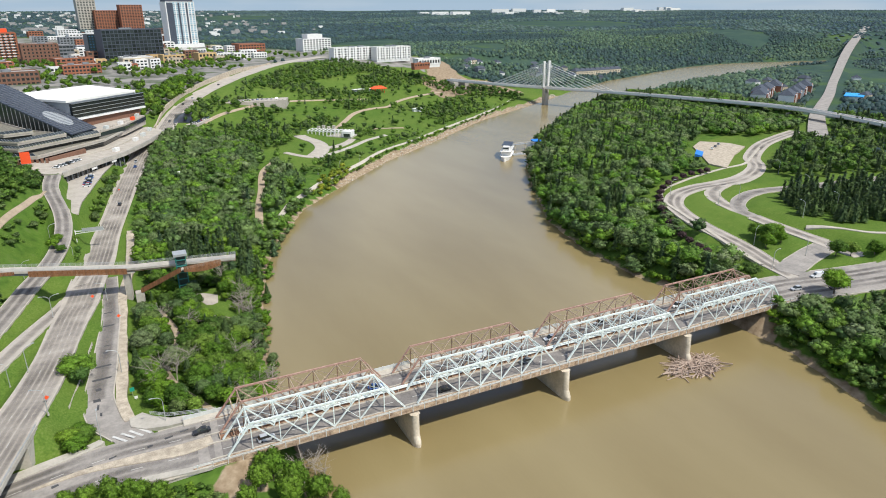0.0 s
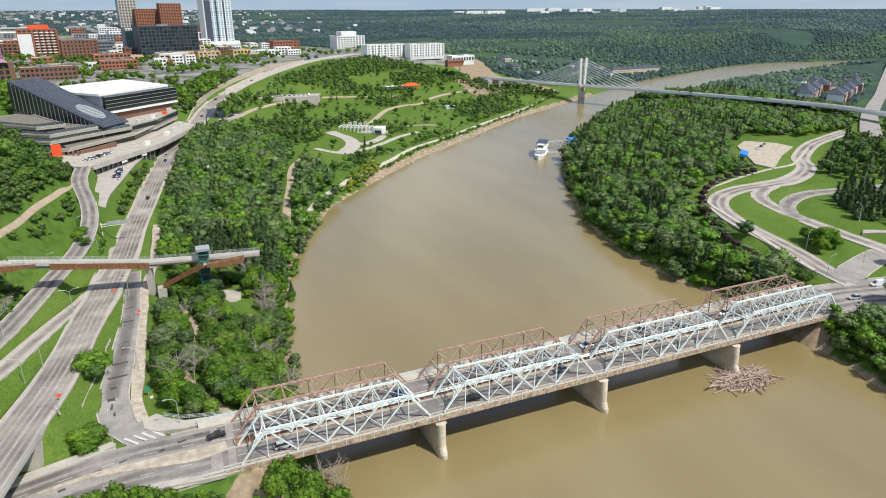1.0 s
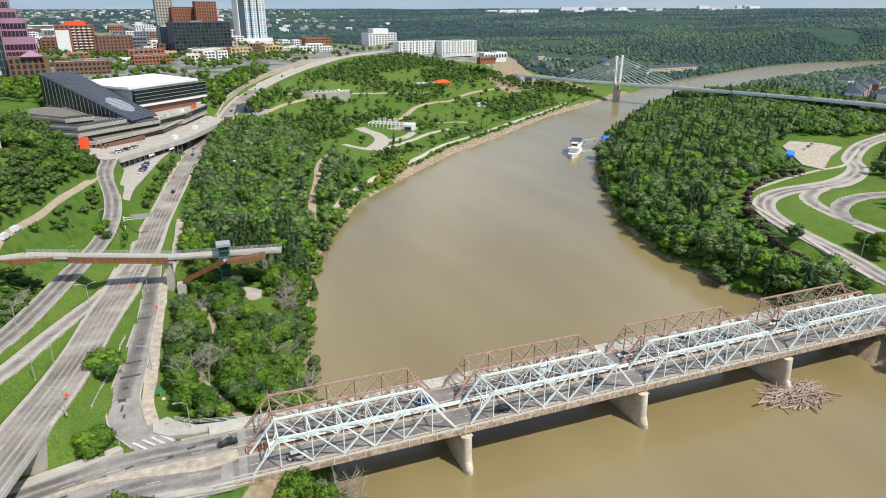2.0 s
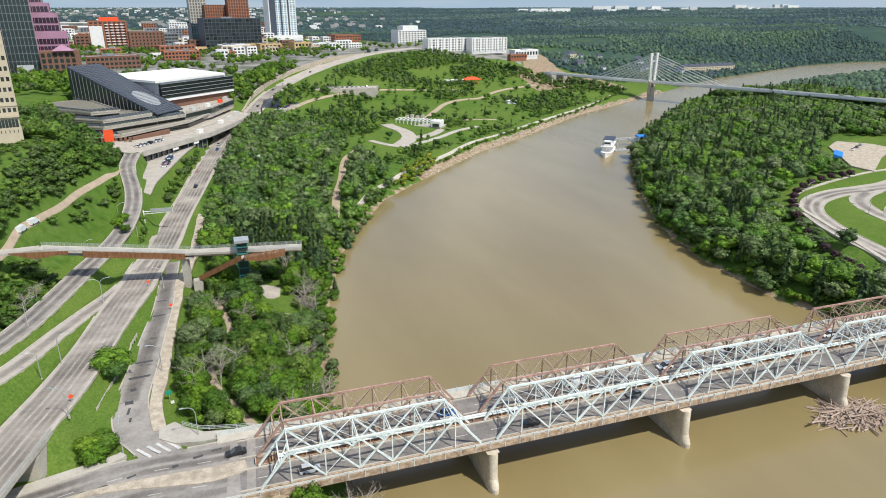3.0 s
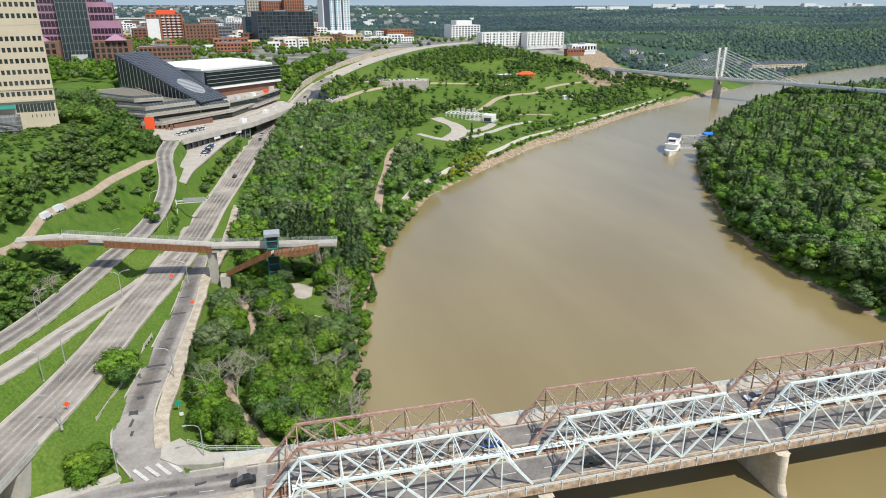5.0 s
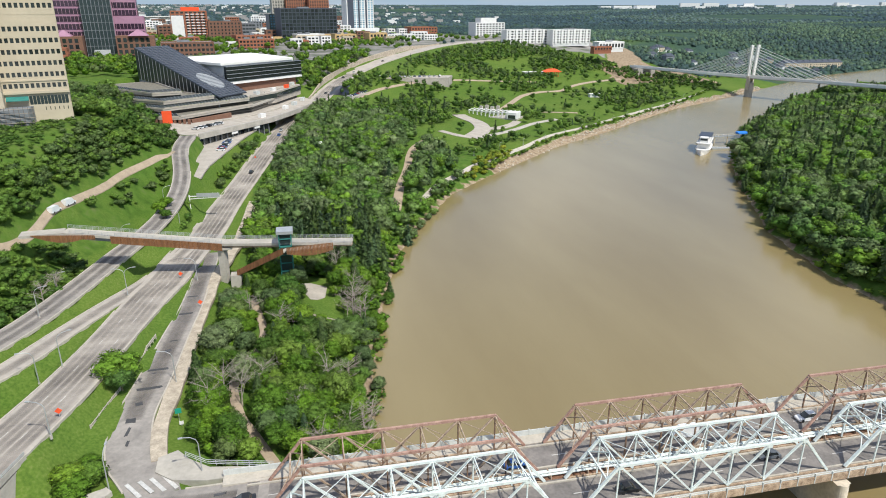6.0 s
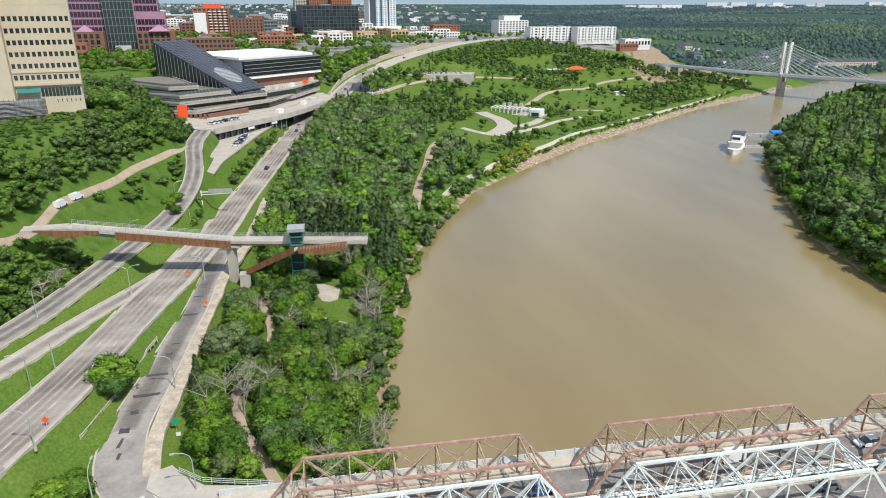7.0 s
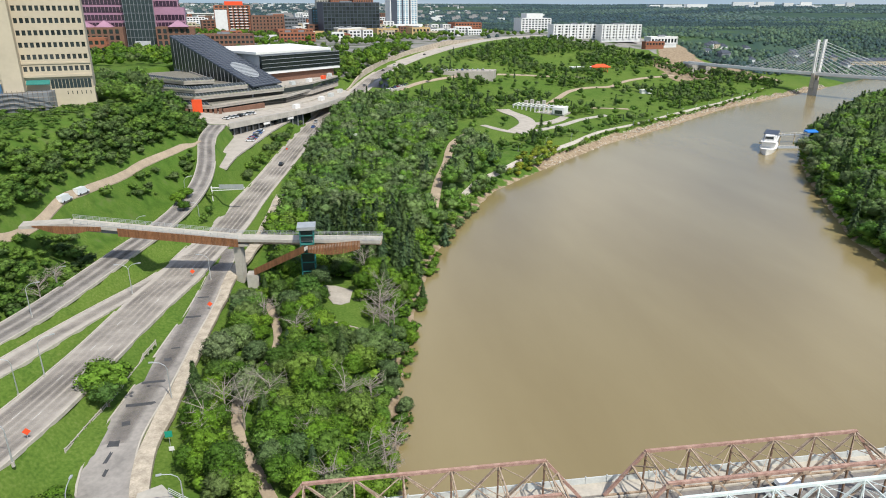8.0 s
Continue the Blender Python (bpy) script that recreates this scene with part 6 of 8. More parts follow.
# convention centre stepping down the hill
cc = thing("convention_centre", "convention centre with sloping dark roof and white hall", "building", "city buildings", at=pose(0, 0, 0))
A, B = Vector((-97, 424, 66)), Vector((-79, 446, 66))
C, D = Vector((-22, 380, 39.5)), Vector((-37, 357, 39.5))
roofn = (B - A).cross(D - A).normalized()
if roofn.z < 0:
    roofn = -roofn
slope = Shape()
v = [A, B, C, D] + [q + roofn * 0.8 for q in (A, B, C, D)]
slope.add(v, [(0, 1, 2, 3), (7, 6, 5, 4), (0, 4, 5, 1), (1, 5, 6, 2), (2, 6, 7, 3), (3, 7, 4, 0)])
part("sloping_roof", slope, M_SLATE, cc, "sloping roof of dark metal louvres")
for k in range(1, 30):
    a, b = A.lerp(D, k / 30), B.lerp(C, k / 30)
    part("louvre", Shape().bar(a + roofn * 0.95, b + roofn * 0.95, 0.45, 0.3, up=roofn), M_SLATE, cc)
for k in range(1, 8):
    a, b = A.lerp(B, k / 8), D.lerp(C, k / 8)
    part("rib", Shape().bar(a + roofn * 1.0, b + roofn * 1.0, 0.25, 0.4, up=roofn), M_GREY_WALL, cc)
mid = (A + B + C + D) / 4 + (C - B) * 0.24
u, w_ = (B - A).normalized() * 7.0, (C - B).normalized() * 13
oval = Shape()
ring = [mid + roofn * 1.15 + u * math.cos(t) + w_ * math.sin(t) for t in np.arange(28) * 2 * math.pi / 28]
oval.add(ring + [q + roofn * 0.25 for q in ring], [tuple(range(28))[::-1], tuple(range(28, 56))] + [(i, (i + 1) % 28, 28 + (i + 1) % 28, 28 + i) for i in range(28)])
part("oval_skylight", oval, M_GALV, cc, "pale oval patch on the roof")
for k in range(-5, 6):
    t = k / 6
    e = math.sqrt(1 - t * t)
    part("skylight_bar", Shape().bar(mid + roofn * 1.45 + u * e + w_ * t, mid + roofn * 1.45 - u * e + w_ * t, 0.3, 0.15, up=roofn), M_SLATE, cc)
wall = Shape()
foot = [Vector((-97, 424, 46)), Vector((-37, 357, 36))]
wall.add([A, D, foot[1], foot[0]] + [q + Vector((0.7, 0.6, 0)) for q in (A, D, foot[1], foot[0])], [(0, 1, 2, 3), (7, 6, 5, 4), (0, 4, 5, 1), (1, 5, 6, 2), (2, 6, 7, 3), (3, 7, 4, 0)])
part("glass_wall", wall, M_GLASS_GREEN, cc, "green-grey glass side wall")
for k in range(1, 22):
    a, b = A.lerp(D, k / 22), foot[0].lerp(foot[1], k / 22)
    part("mullion", Shape().bar(a - Vector((0.2, 0.2, 0)), b - Vector((0.2, 0.2, 0)), 0.28, 0.25), M_GREY_WALL, cc)
part("back_block", Shape().prism([(-97, 425), (-38, 358), (-23, 379), (-79, 445)], [30, 30, 30, 30], [60, 38, 38, 60]), M_GREY_WALL, cc)
hall = [(-38, 404), (11.5, 454), (-24, 510), (-86, 458)]
part("hall_body", Shape().prism([(-37, 406), (9, 453), (-24, 508), (-85, 457)], 30, 55.4), M_WHITE_WALL, cc, "white hall walls")
part("hall_roof", Shape().prism([(-39, 403), (9, 452), (-25, 512), (-88, 459)], 55.402, 57), M_WHITE_ROOF, cc, "broad flat white roof")
fd = Vector((49.5, 50, 0)).normalized()
fn = Vector((fd.y, -fd.x, 0))
p0 = Vector((-36, 403, 0))
g = Shape()
for za, zb in ((44.5, 54.6),):
    pts = [p0 + fn * 0.2, p0 + fd * 72 + fn * 0.2, p0 + fd * 72 + fn * -2, p0 + fn * -2]
    g.prism([(q.x, q.y) for q in pts], za, zb)
part("hall_glazing", g, M_GLASS, cc, "long dark glass front")
for z in (44.2, 46.8, 49.4, 52.0, 54.5):
    part("glazing_bar", Shape().bar(p0 + fn * 0.4 + Vector((0, 0, z)), p0 + fd * 72 + fn * 0.4 + Vector((0, 0, z)), 0.3, 0.25), M_GALV, cc)
part("hall_ledge", Shape().bar(p0 + fn * 0.8 + Vector((0, 0, 43.4)), p0 + fd * 70 + fn * 0.8 + Vector((0, 0, 43.4)), 3.0, 1.1), M_WHITE_WALL, cc)
part("hall_base", Shape().prism([(-32, 407), (10, 449), (0, 470), (-40, 430)], 25, 42.8), M_BRICK, cc)
part("upper_plaza", Shape().prism([(-36, 397), (-22, 377), (-4, 402), (13, 446), (7, 452)], 30, 37.4), M_DECK_PALE, cc, "sandy forecourt below the dark glass front")
for a, b in (((-21.6, 376.6), (-3.6, 401.6)), ((-3.6, 401.6), (13.4, 445.8))):
    part("plaza_glazing", Shape().bar((*a, 35.0), (*b, 35.0), 0.3, 3.0), M_GLASS, cc, "dark shop windows under the forecourt")
for k in range(7):
    part("plaza_wall", Shape().bar((-20 + k * 4.2, 380 + k * 8.4, 37.8), (-17 + k * 4.2, 386 + k * 8.4, 37.8), 0.6, 1.0), M_CONCRETE, cc)
# terraces: each a slab with planters in front of dark glazing
levels = [([(-118, 405), (-104, 378), (-74, 346), (-58, 352), (-90, 424)], 44, 41), ([(-110, 384), (-94, 356), (-66, 334), (-40, 356), (-66, 384)], 40.5, 37.5), ([(-98, 364), (-88, 346), (-66, 330), (-20, 370), (-26, 386), (-50, 360)], 37, 34),
          ([(-90, 350), (-80, 336), (-68, 324), (-56, 321), (-18, 366), (4, 424), (10, 448), (-24, 388), (-42, 360)], 33.5, 30)]
terrace_green = []
for pts, zt, zb in levels:
    part("terrace", Shape().prism(pts, zt - 1.2, zt), M_CONCRETE, cc, "concrete terrace with planters")
    part("planted_roof", Shape().prism([(x * 0.96 - 2.0, y * 0.96 + 14.6) for x, y in pts], zt + 0.004, zt + 0.15), M_SOIL, cc, "dark gravel and soil behind the parapet")
    for (xa, ya), (xb, yb) in zip(pts[1:4], pts[2:4]):
        part("sloped_glazing", Shape().prism([(xa - 0.5, ya + 1.0), (xb - 0.5, yb + 1.0), (xb - 2.2, yb + 3.4), (xa - 2.2, ya + 3.4)], zt + 0.16, [zt + 0.7, zt + 0.7, zt + 2.2, zt + 2.2]), M_GLASS, cc, "sloped dark glazing along the terrace")
        n = max(2, int(math.hypot(xb - xa, yb - ya) / 2.2))
        for k in range(n + 1):
            x, y = xa + (xb - xa) * k / n, ya + (yb - ya) * k / n
            part("glazing_rib", Shape().bar((x - 0.5, y + 1.0, zt + 0.85), (x - 2.2, y + 3.4, zt + 2.3), 0.18), M_GREY_WALL, cc)
            terrace_green.append((x - 3.6 + 0.4 * math.sin(k * 3.1), y + 5.0, zt, 0.13 + 0.05 * math.sin(k * 1.7), 0.3, (k * 0.37) % 1))
            terrace_green.append((x + 0.2, y + 0.3, zt + 0.5, 0.06, 0.16, (k * 0.53) % 1))
    part("terrace_glazing", Shape().prism([(x - 1.2, y + 3.0) for x, y in pts], zb - 4, zt - 1.22), M_GLASS, cc)
    rim = Shape()
    for (xa, ya), (xb, yb) in zip(pts[:5], pts[1:5]):
        rim.bar((xa, ya, zt + 0.5), (xb, yb, zt + 0.5), 0.5, 1.0)
    part("planter_edge", rim, M_KERB, cc)
join_trees("terrace_shrubs", terrace_green, MID_ROUND, M_LEAF, "clipped green shrubs along the hall terraces")
for k in range(3):
    a, b = Vector((-113 + k * 3.4, 486 - k * 6, 46 - k * 0.3)), Vector((-75 + k * 3.0, 390 - k * 4, 42.5 - k * 1.2))
    part("stair_flight", Shape().bar(a, b, 1.8, 0.6), M_KERB, cc, "long sandy stair flight beside the glass wall")
for k in range(8):
    part("brick_pier", Shape().box(-70 + k * 2.6, 323.5 - k * 0.4, 26, -68.6 + k * 2.6, 326 - k * 0.4, 32.2), M_BRICK, cc)
part("brick_wall", Shape().prism([(-50, 325), (-30, 348), (-31, 350), (-51, 327)], 26, 31.5), M_BRICK, cc)
part("entrance_deck", Shape().prism(DECK_PLAN, [deck_z(x, y) - 1.0 for x, y in DECK_PLAN], [deck_z(x, y) for x, y in DECK_PLAN]), M_DECK_PALE, cc, "broad sandy concrete entrance deck that crosses the avenue")
edge = DECK_PLAN[3:10]
for (xa, ya), (xb, yb) in zip(edge, edge[1:]):
    za, zb = deck_z(xa, ya), deck_z(xb, yb)
    part("deck_fascia", Shape().bar((xa, ya, za - 0.3), (xb, yb, zb - 0.3), 0.6, 2.8), M_CONCRETE, cc, "tall pale concrete fascia")
    part("deck_rail", Shape().bar((xa, ya, za + 1.5), (xb, yb, zb + 1.5), 0.14, 0.12), M_GALV, cc)
inner = [(-34, 336), (-16, 360), (-4, 384), (4, 410), (8, 430)]
for (xa, ya), (xb, yb) in zip(inner, inner[1:]):
    part("deck_kerb", Shape().bar((xa, ya, deck_z(xa, ya) + 0.3), (xb, yb, deck_z(xb, yb) + 0.3), 1.6, 0.6), M_KERB, cc)
front = [(-43.6, 291), (-22.4, 324.4), (-8.6, 346)]
for (xa, ya), (xb, yb) in zip(front, front[1:]):
    za, zb = deck_z(xa, ya) - 4.6, deck_z(xb, yb) - 4.6
    part("shop_front", Shape().bar((xa, ya, za), (xb, yb, zb), 0.4, 7.0), M_GLASS, cc, "dark glazed front below the deck")
    n = int(math.hypot(xb - xa, yb - ya) / 4.5)
    for k in range(n + 1):
        x, y = xa + (xb - xa) * k / n, ya + (yb - ya) * k / n
        part("column", Shape().box(x + 0.3, y - 0.9, 17, x + 0.9, y - 0.3, deck_z(x, y) - 1.4), M_GREY_WALL, cc)
for t in (0.4, 0.72):
    x, y = -42 + 36 * t, 288.5 + 57.5 * t
    part("shop_sign", Shape().bar((x + 0.5, y - 0.8, deck_z(x, y) - 2.4), (x + 3.4, y + 3.9, deck_z(x, y) - 2.5), 0.12, 1.2), M_WHITE_WALL, cc, "plain white sign board")
row = np.array([q for q in spline(ROADS["main"], 4) if 368 < q[1] < 434])
for side in (-1, 1):
    off = row[:, :2] + sideways(row) * (row[:, 3:] + 1.2) * side
    for p, q, z in zip(off, off[1:], row[:, 2]):
        if not inside(DECK_PLAN, p[0], p[1]):
            continue
        top = deck_z(p[0], p[1]) - 1.1
        part("tunnel_wall", Shape().bar((p[0], p[1], (z + top) / 2), (q[0], q[1], (z + top) / 2), 0.5, max(top - z + 0.4, 0.6)), M_CONCRETE, cc)
for x, y, a, c_ in ((-12, 352, 58, 0), (2, 388, 66, 0), (8, 406, 66, 2), (14, 428, 70, 2)):
    b_ = solid("site_cabin", Shape().box(-2.6, -1.2, 0, 2.6, 1.2, 2.5), (M_WHITE_WALL, M_ORANGE, M_RAIL)[c_], ("white site cabin on the entrance deck", "orange-red site container on the entrance deck", "pale green site cabin on the entrance deck")[c_], "container", "site cabins")
    b_.matrix_world = pose(x, y, deck_z(x, y) - 0.15, 0, 0, a)
for x, y, a, c_ in ((-16, 388, 60, 2), (-6, 406, 62, 0), (3, 424, 66, 1), (7, 440, 66, 2)):
    b_ = solid("site_cabin", Shape().box(-2.2, -1.1, 0, 2.2, 1.1, 2.4), (M_WHITE_WALL, M_ORANGE, M_RAIL)[c_], ("white site cabin on the hall forecourt", "orange-red site container on the hall forecourt", "pale green site cabin on the hall forecourt")[c_], "container", "site cabins")
    b_.matrix_world = pose(x, y, 37.4, 0, 0, a)
tagged(solid("banner", Shape().box(-64, 314, 31.5, -58.8, 314.4, 38.5), M_ORANGE, "plain orange-red banner hung over the terrace", "banner"))


# ---- footbridge with lift ----
fb = thing("footbridge", "concrete footbridge with rusty slatted sides and a glass lift", "footbridge", at=pose(0, 0, 0))


def fb_deck(a, b, w, name="deck"):
    a, b = Vector(a), Vector(b)
    return part(name, Shape().bar(a - Vector((0, 0, 0.4)), b - Vector((0, 0, 0.4)), w, 0.8), M_CONCRETE, fb)


W0, W1, W2, W3 = Vector((-74, 131.5, 28.2)), Vector((-62, 133.2, 28)), Vector((-14.5, 127.6, 22.9)), Vector((25.8, 118.5, 23.6))
fb_deck(W0, W1, 5)
fb_deck(W1, W2, 5)
fb_deck(W2, W3, 4.6)
part("girder", Shape().bar(W1 - Vector((0, 0, 1.5)), W2 - Vector((0, 0, 1.5)), 2.4, 1.4), M_GREY_WALL, fb)
part("girder", Shape().bar(W2 - Vector((0, 0, 1.3)), W3 - Vector((0, 0, 1.1)), 2.2, 1.1), M_RUST_STEEL, fb)


def slatted(a, b, off, low, high, n, taper=1.0):
    """A screen of upright rusty slats along one side of a walk."""
    a, b = Vector(a), Vector(b)
    d = (b - a)
    s = Vector((d.y, -d.x, 0)).normalized() * off
    for k in range(n):
        t0, t1 = k / n, (k + 0.86) / n
        z0 = low if not hasattr(low, "__call__") else low(t0)
        p, q = a.lerp(b, t0) + s, a.lerp(b, t1) + s
        o = Vector((s.x, s.y, 0)).normalized() * 0.12
        sh = Shape()
        sh.add([p + Vector((0, 0, z0)), q + Vector((0, 0, z0)), q + Vector((0, 0, high)), p + Vector((0, 0, high)), p + o + Vector((0, 0, z0)), q + o + Vector((0, 0, z0)), q + o + Vector((0, 0, high)), p + o + Vector((0, 0, high))],
               [(0, 1, 2, 3), (7, 6, 5, 4), (0, 4, 5, 1), (1, 5, 6, 2), (2, 6, 7, 3), (3, 7, 4, 0)])
        part("slat", sh, M_CORTEN, fb)


slatted(W1.lerp(W2, 0.3), W2, 2.6, -2.3, 0.1, 84)
slatted(W0.lerp(W1, 0.3), W1.lerp(W2, 0.2), 2.6, lambda t: -0.3 - 2.0 * math.sin(min(1, t * 1.3) * 2.6), 0.05, 40)


def railing(a, b, off, n, parent=fb, h=1.15, m=None):
    a, b = Vector(a), Vector(b)
    d = b - a
    s = Vector((d.y, -d.x, 0)).normalized() * off
    for k in range(n + 1):
        p = a.lerp(b, k / n) + s
        part("rail_post", Shape().bar(p, p + Vector((0, 0, h)), 0.09), m or M_GALV, parent)
    for z in (h, h * 0.66, h * 0.33):
        part("handrail", Shape().bar(a + s + Vector((0, 0, z)), b + s + Vector((0, 0, z)), 0.08), m or M_GALV, parent)


railing(W1, W2, -2.4, 26)
railing(W1.lerp(W2, 0.05), W2, 2.3, 24)
railing(W2, W3, -2.2, 22)
railing(W2.lerp(W3, 0.5), W3, 2.2, 10)
part("handrail", Shape().bar(W3 + Vector((-0.5, -2.2, 1.1)), W3 + Vector((0.5, 2.2, 1.1)), 0.1), M_GALV, fb)
# pier under the bend
sh = Shape().prism([(-16.6, 126.6), (-14.6, 125.8), (-13.8, 128.4), (-15.8, 129.2)], 9, 20.6)
part("pier", sh, M_CONCRETE, fb, "slanting concrete pier")
part("pier_head", Shape().box(-17.5, 125.4, 20.602, -12, 129.6, 21.3), M_CONCRETE, fb)
part("stair_landing", Shape().box(-13.2, 123.6, 7, -9.9, 127.2, 12.3), M_CONCRETE, fb)
# stair up to the walk
S0, S1, S2 = Vector((-10.2, 125.4, 12.6)), Vector((5.2, 116.2, 22.4)), Vector((19.5, 117.4, 22.7))
part("stair_slab", Shape().bar(S0, S1, 3.0, 0.5), M_CONCRETE, fb)
for k in range(52):
    p = S0.lerp(S1, (k + 0.5) / 52)
    part("step", Shape().box(p.x - 0.17, p.y - 1.35, p.z + 0.2, p.x + 0.17, p.y + 1.35, p.z + 0.42), M_CONCRETE, fb)
slatted(S0, S1, 1.6, -0.6, 1.5, 42)
slatted(S1, S2, 1.6, lambda t: -0.7 - 1.2 * math.sin(t * 3.0), 1.5, 34)
fb_deck(S1, S2 + Vector((0, 1, 0)), 3.2)
# lift tower
lift = part("lift_tower", Shape().box(3.0, 118.9, 7.5, 6.9, 122.7, 12.4), M_CONCRETE, fb, "glass lift tower with teal steel frame")
for z0, z1 in ((12.402, 22.6), (23.7, 26.9)):
    part("lift_glass", Shape().box(3.3, 119.2, z0, 6.6, 122.4, z1), M_GLASS_GREEN, lift)
for x in (3.1, 6.8):
    for y in (119.0, 122.6):
        part("lift_post", Shape().bar((x, y, 12.4), (x, y, 27), 0.28), M_TEAL, lift)
for z in (14.5, 17.2, 19.9, 22.6, 25.2):
    part("lift_beam", Shape().box(2.95, 118.86, z - 0.12, 6.95, 122.74, z + 0.12), M_TEAL, lift)
part("lift_roof", Shape().box(2.4, 118.3, 26.95, 7.5, 123.4, 27.9), M_GALV, lift, "pale flat lift roof")
part("lift_plaza", Shape().prism([(2, 118), (9, 117), (11.5, 109.5), (13.6, 108.6), (16, 110), (17, 118), (12, 122), (2, 124)], 6, 8.25), M_DECK_PALE, fb)

# ---- cable-stayed bridge upstream ----
cs = thing("cable_stayed_bridge", "pale cable-stayed bridge with a twin-legged pylon", "bridge", at=pose(0, 0, 0))
DECK = spline([(421.7, 699.9, 24.0, 5), (436.1, 672.1, 23.5, 5), (469.6, 614.7, 22.5, 5), (497.4, 573.5, 21.9, 5), (534.8, 497.8, 22.5, 5), (561.6, 416.4, 24.0, 5), (578.8, 325.4, 26.4, 5), (582.7, 265.0, 27.3, 5), (567.3, 181.7, 27.3, 5), (536.7, 101.2, 27.3, 5)], 6)
part("deck", ribbon(DECK, -4.6, 4.6, -1.8, 0), M_CONCRETE, cs)
part("barrier", ribbon(DECK, 4.3, 4.62, -1.2, 1.2), M_WHITE_WALL, cs)
part("barrier", ribbon(DECK, -4.62, -4.3, -1.2, 1.2), M_WHITE_WALL, cs)
PB = Vector((498.5, 573, 0))
along = Vector((46, -77, 0)).normalized()
across = Vector((along.y, -along.x, 0))
part("pylon_stem", Shape().bar(PB - Vector((0, 0, 3)), PB + Vector((0, 0, 15)), 7.5, 5.0), M_CONCRETE, cs)
for sgn in (-1, 1):
    part("pylon_leg", Shape().bar(PB + across * 3.0 * sgn + Vector((0, 0, 8)), PB + across * 6.4 * sgn + Vector((0, 0, 23)), 2.8, 3.4), M_CONCRETE, cs)
    part("pylon_leg", Shape().bar(PB + across * 6.4 * sgn + Vector((0, 0, 22)), PB + across * 8.2 * sgn + Vector((0, 0, 55)), 2.4, 2.8), M_WHITE_WALL, cs)
part("cross_beam", Shape().bar(PB + across * 7 + Vector((0, 0, 18.6)), PB - across * 7 + Vector((0, 0, 18.6)), 2.6, 2.0), M_CONCRETE, cs)
for sgn in (-1, 1):
    top = PB + across * 7.9 * sgn
    for k in range(9):
        for way, dist in ((1, 14 + k * 9.5), (-1, 12 + k * 8.5)):
            e = PB + along * dist * way + across * 4.7 * sgn + Vector((0, 0, 21.8))
            part("stay_cable", Shape().bar(top + Vector((0, 0, 53 - (8 - k) * 2.6)), e, 0.42), M_WHITE_WALL, cs)
for x, y in ((561.6, 416.4), (577, 340.7), (583.6, 283), (577, 218)):
    part("deck_pier", Shape().box(x - 2.2, y - 1.4, 2, x + 2.2, y + 1.4, 22.0), M_CONCRETE, cs)
part("abutment", Shape().box(420, 680, 8, 443, 697, 21.9), M_CONCRETE, cs)

# ---- river boat and landing ----
boat = thing("riverboat", "white moored riverboat with a dark blue awning", "boat", at=pose(284, 322, 0, 0, 0, 232))
boat.scale = (1.55, 1.55, 1.55)
hull = Shape()
st = [(-11, 2.6, 0), (-6, 3.2, 0), (4, 3.2, 0), (9, 2.2, 0.3), (12.5, 0.2, 0.8)]
rings = []
for x, w, up in st:
    rings += [(x, -w * 0.75, -0.5), (x, w * 0.75, -0.5), (x, w, 1.6 + up), (x, -w, 1.6 + up)]
hull.add(rings, [(4 * i + k, 4 * i + (k + 1) % 4, 4 * i + 4 + (k + 1) % 4, 4 * i + 4 + k) for i in range(4) for k in range(4)] + [(3, 2, 1, 0), (16, 17, 18, 19)])
part("hull", hull, M_WHITE_WALL, boat)
part("lower_cabin", Shape().box(-10, -2.4, 1.6, 5, 2.4, 4.1), M_WHITE_WALL, boat)
for k in range(6):
    for y in (-2.44, 2.4):
        part("cabin_window", Shape().box(-9.2 + k * 2.3, y, 2.4, -7.6 + k * 2.3, y + 0.04, 3.6), M_GLASS, boat)
part("upper_deck", Shape().box(-10.5, -2.9, 4.1, 6.5, 2.9, 4.35), M_WHITE_WALL, boat)
part("wheelhouse", Shape().box(1.5, -1.7, 4.352, 5, 1.7, 6.6), M_WHITE_WALL, boat)
part("wheelhouse_window", Shape().box(4.98, -1.5, 5.3, 5.06, 1.5, 6.2), M_GLASS, boat)
part("awning", Shape().box(-10, -2.7, 6.5, 1.3, 2.7, 6.7), M_SLATE, boat, "dark blue awning")
for x in (-9.6, -5, 0.8):
    for y in (-2.5, 2.5):
        part("awning_post", Shape().bar((x, y, 4.35), (x, y, 6.5), 0.12), M_GALV, boat)
dock = thing("landing_stage", "floating landing stage with pale rails and a blue canopy", "dock", at=pose(303, 331, 0, 0, 0, -4))
part("pontoon", Shape().box(-11, -9, -0.4, 14, -5, 0.9), M_GALV, dock, "long steel pontoon")
part("pontoon", Shape().box(-11, -4.8, -0.4, -7, 14, 0.9), M_GALV, dock)
part("gangway", Shape().bar((-8, 12, 4.6), (20, 12, 5.4), 2.2, 0.4), M_GALV, dock, "raised steel gangway")
part("gangway", Shape().bar((13, -7, 1.1), (24, 4, 5.0), 2.0, 0.3), M_GALV, dock)
for k in range(8):
    part("rail_post", Shape().bar((-8 + k * 4, 10.9, 4.6 + k * 0.11), (-8 + k * 4, 10.9, 6.2 + k * 0.11), 0.16), M_WHITE_WALL, dock)
    part("rail_post", Shape().bar((-10.5 + k * 3.4, -8.8, 0.9), (-10.5 + k * 3.4, -8.8, 2.3), 0.14), M_WHITE_WALL, dock)
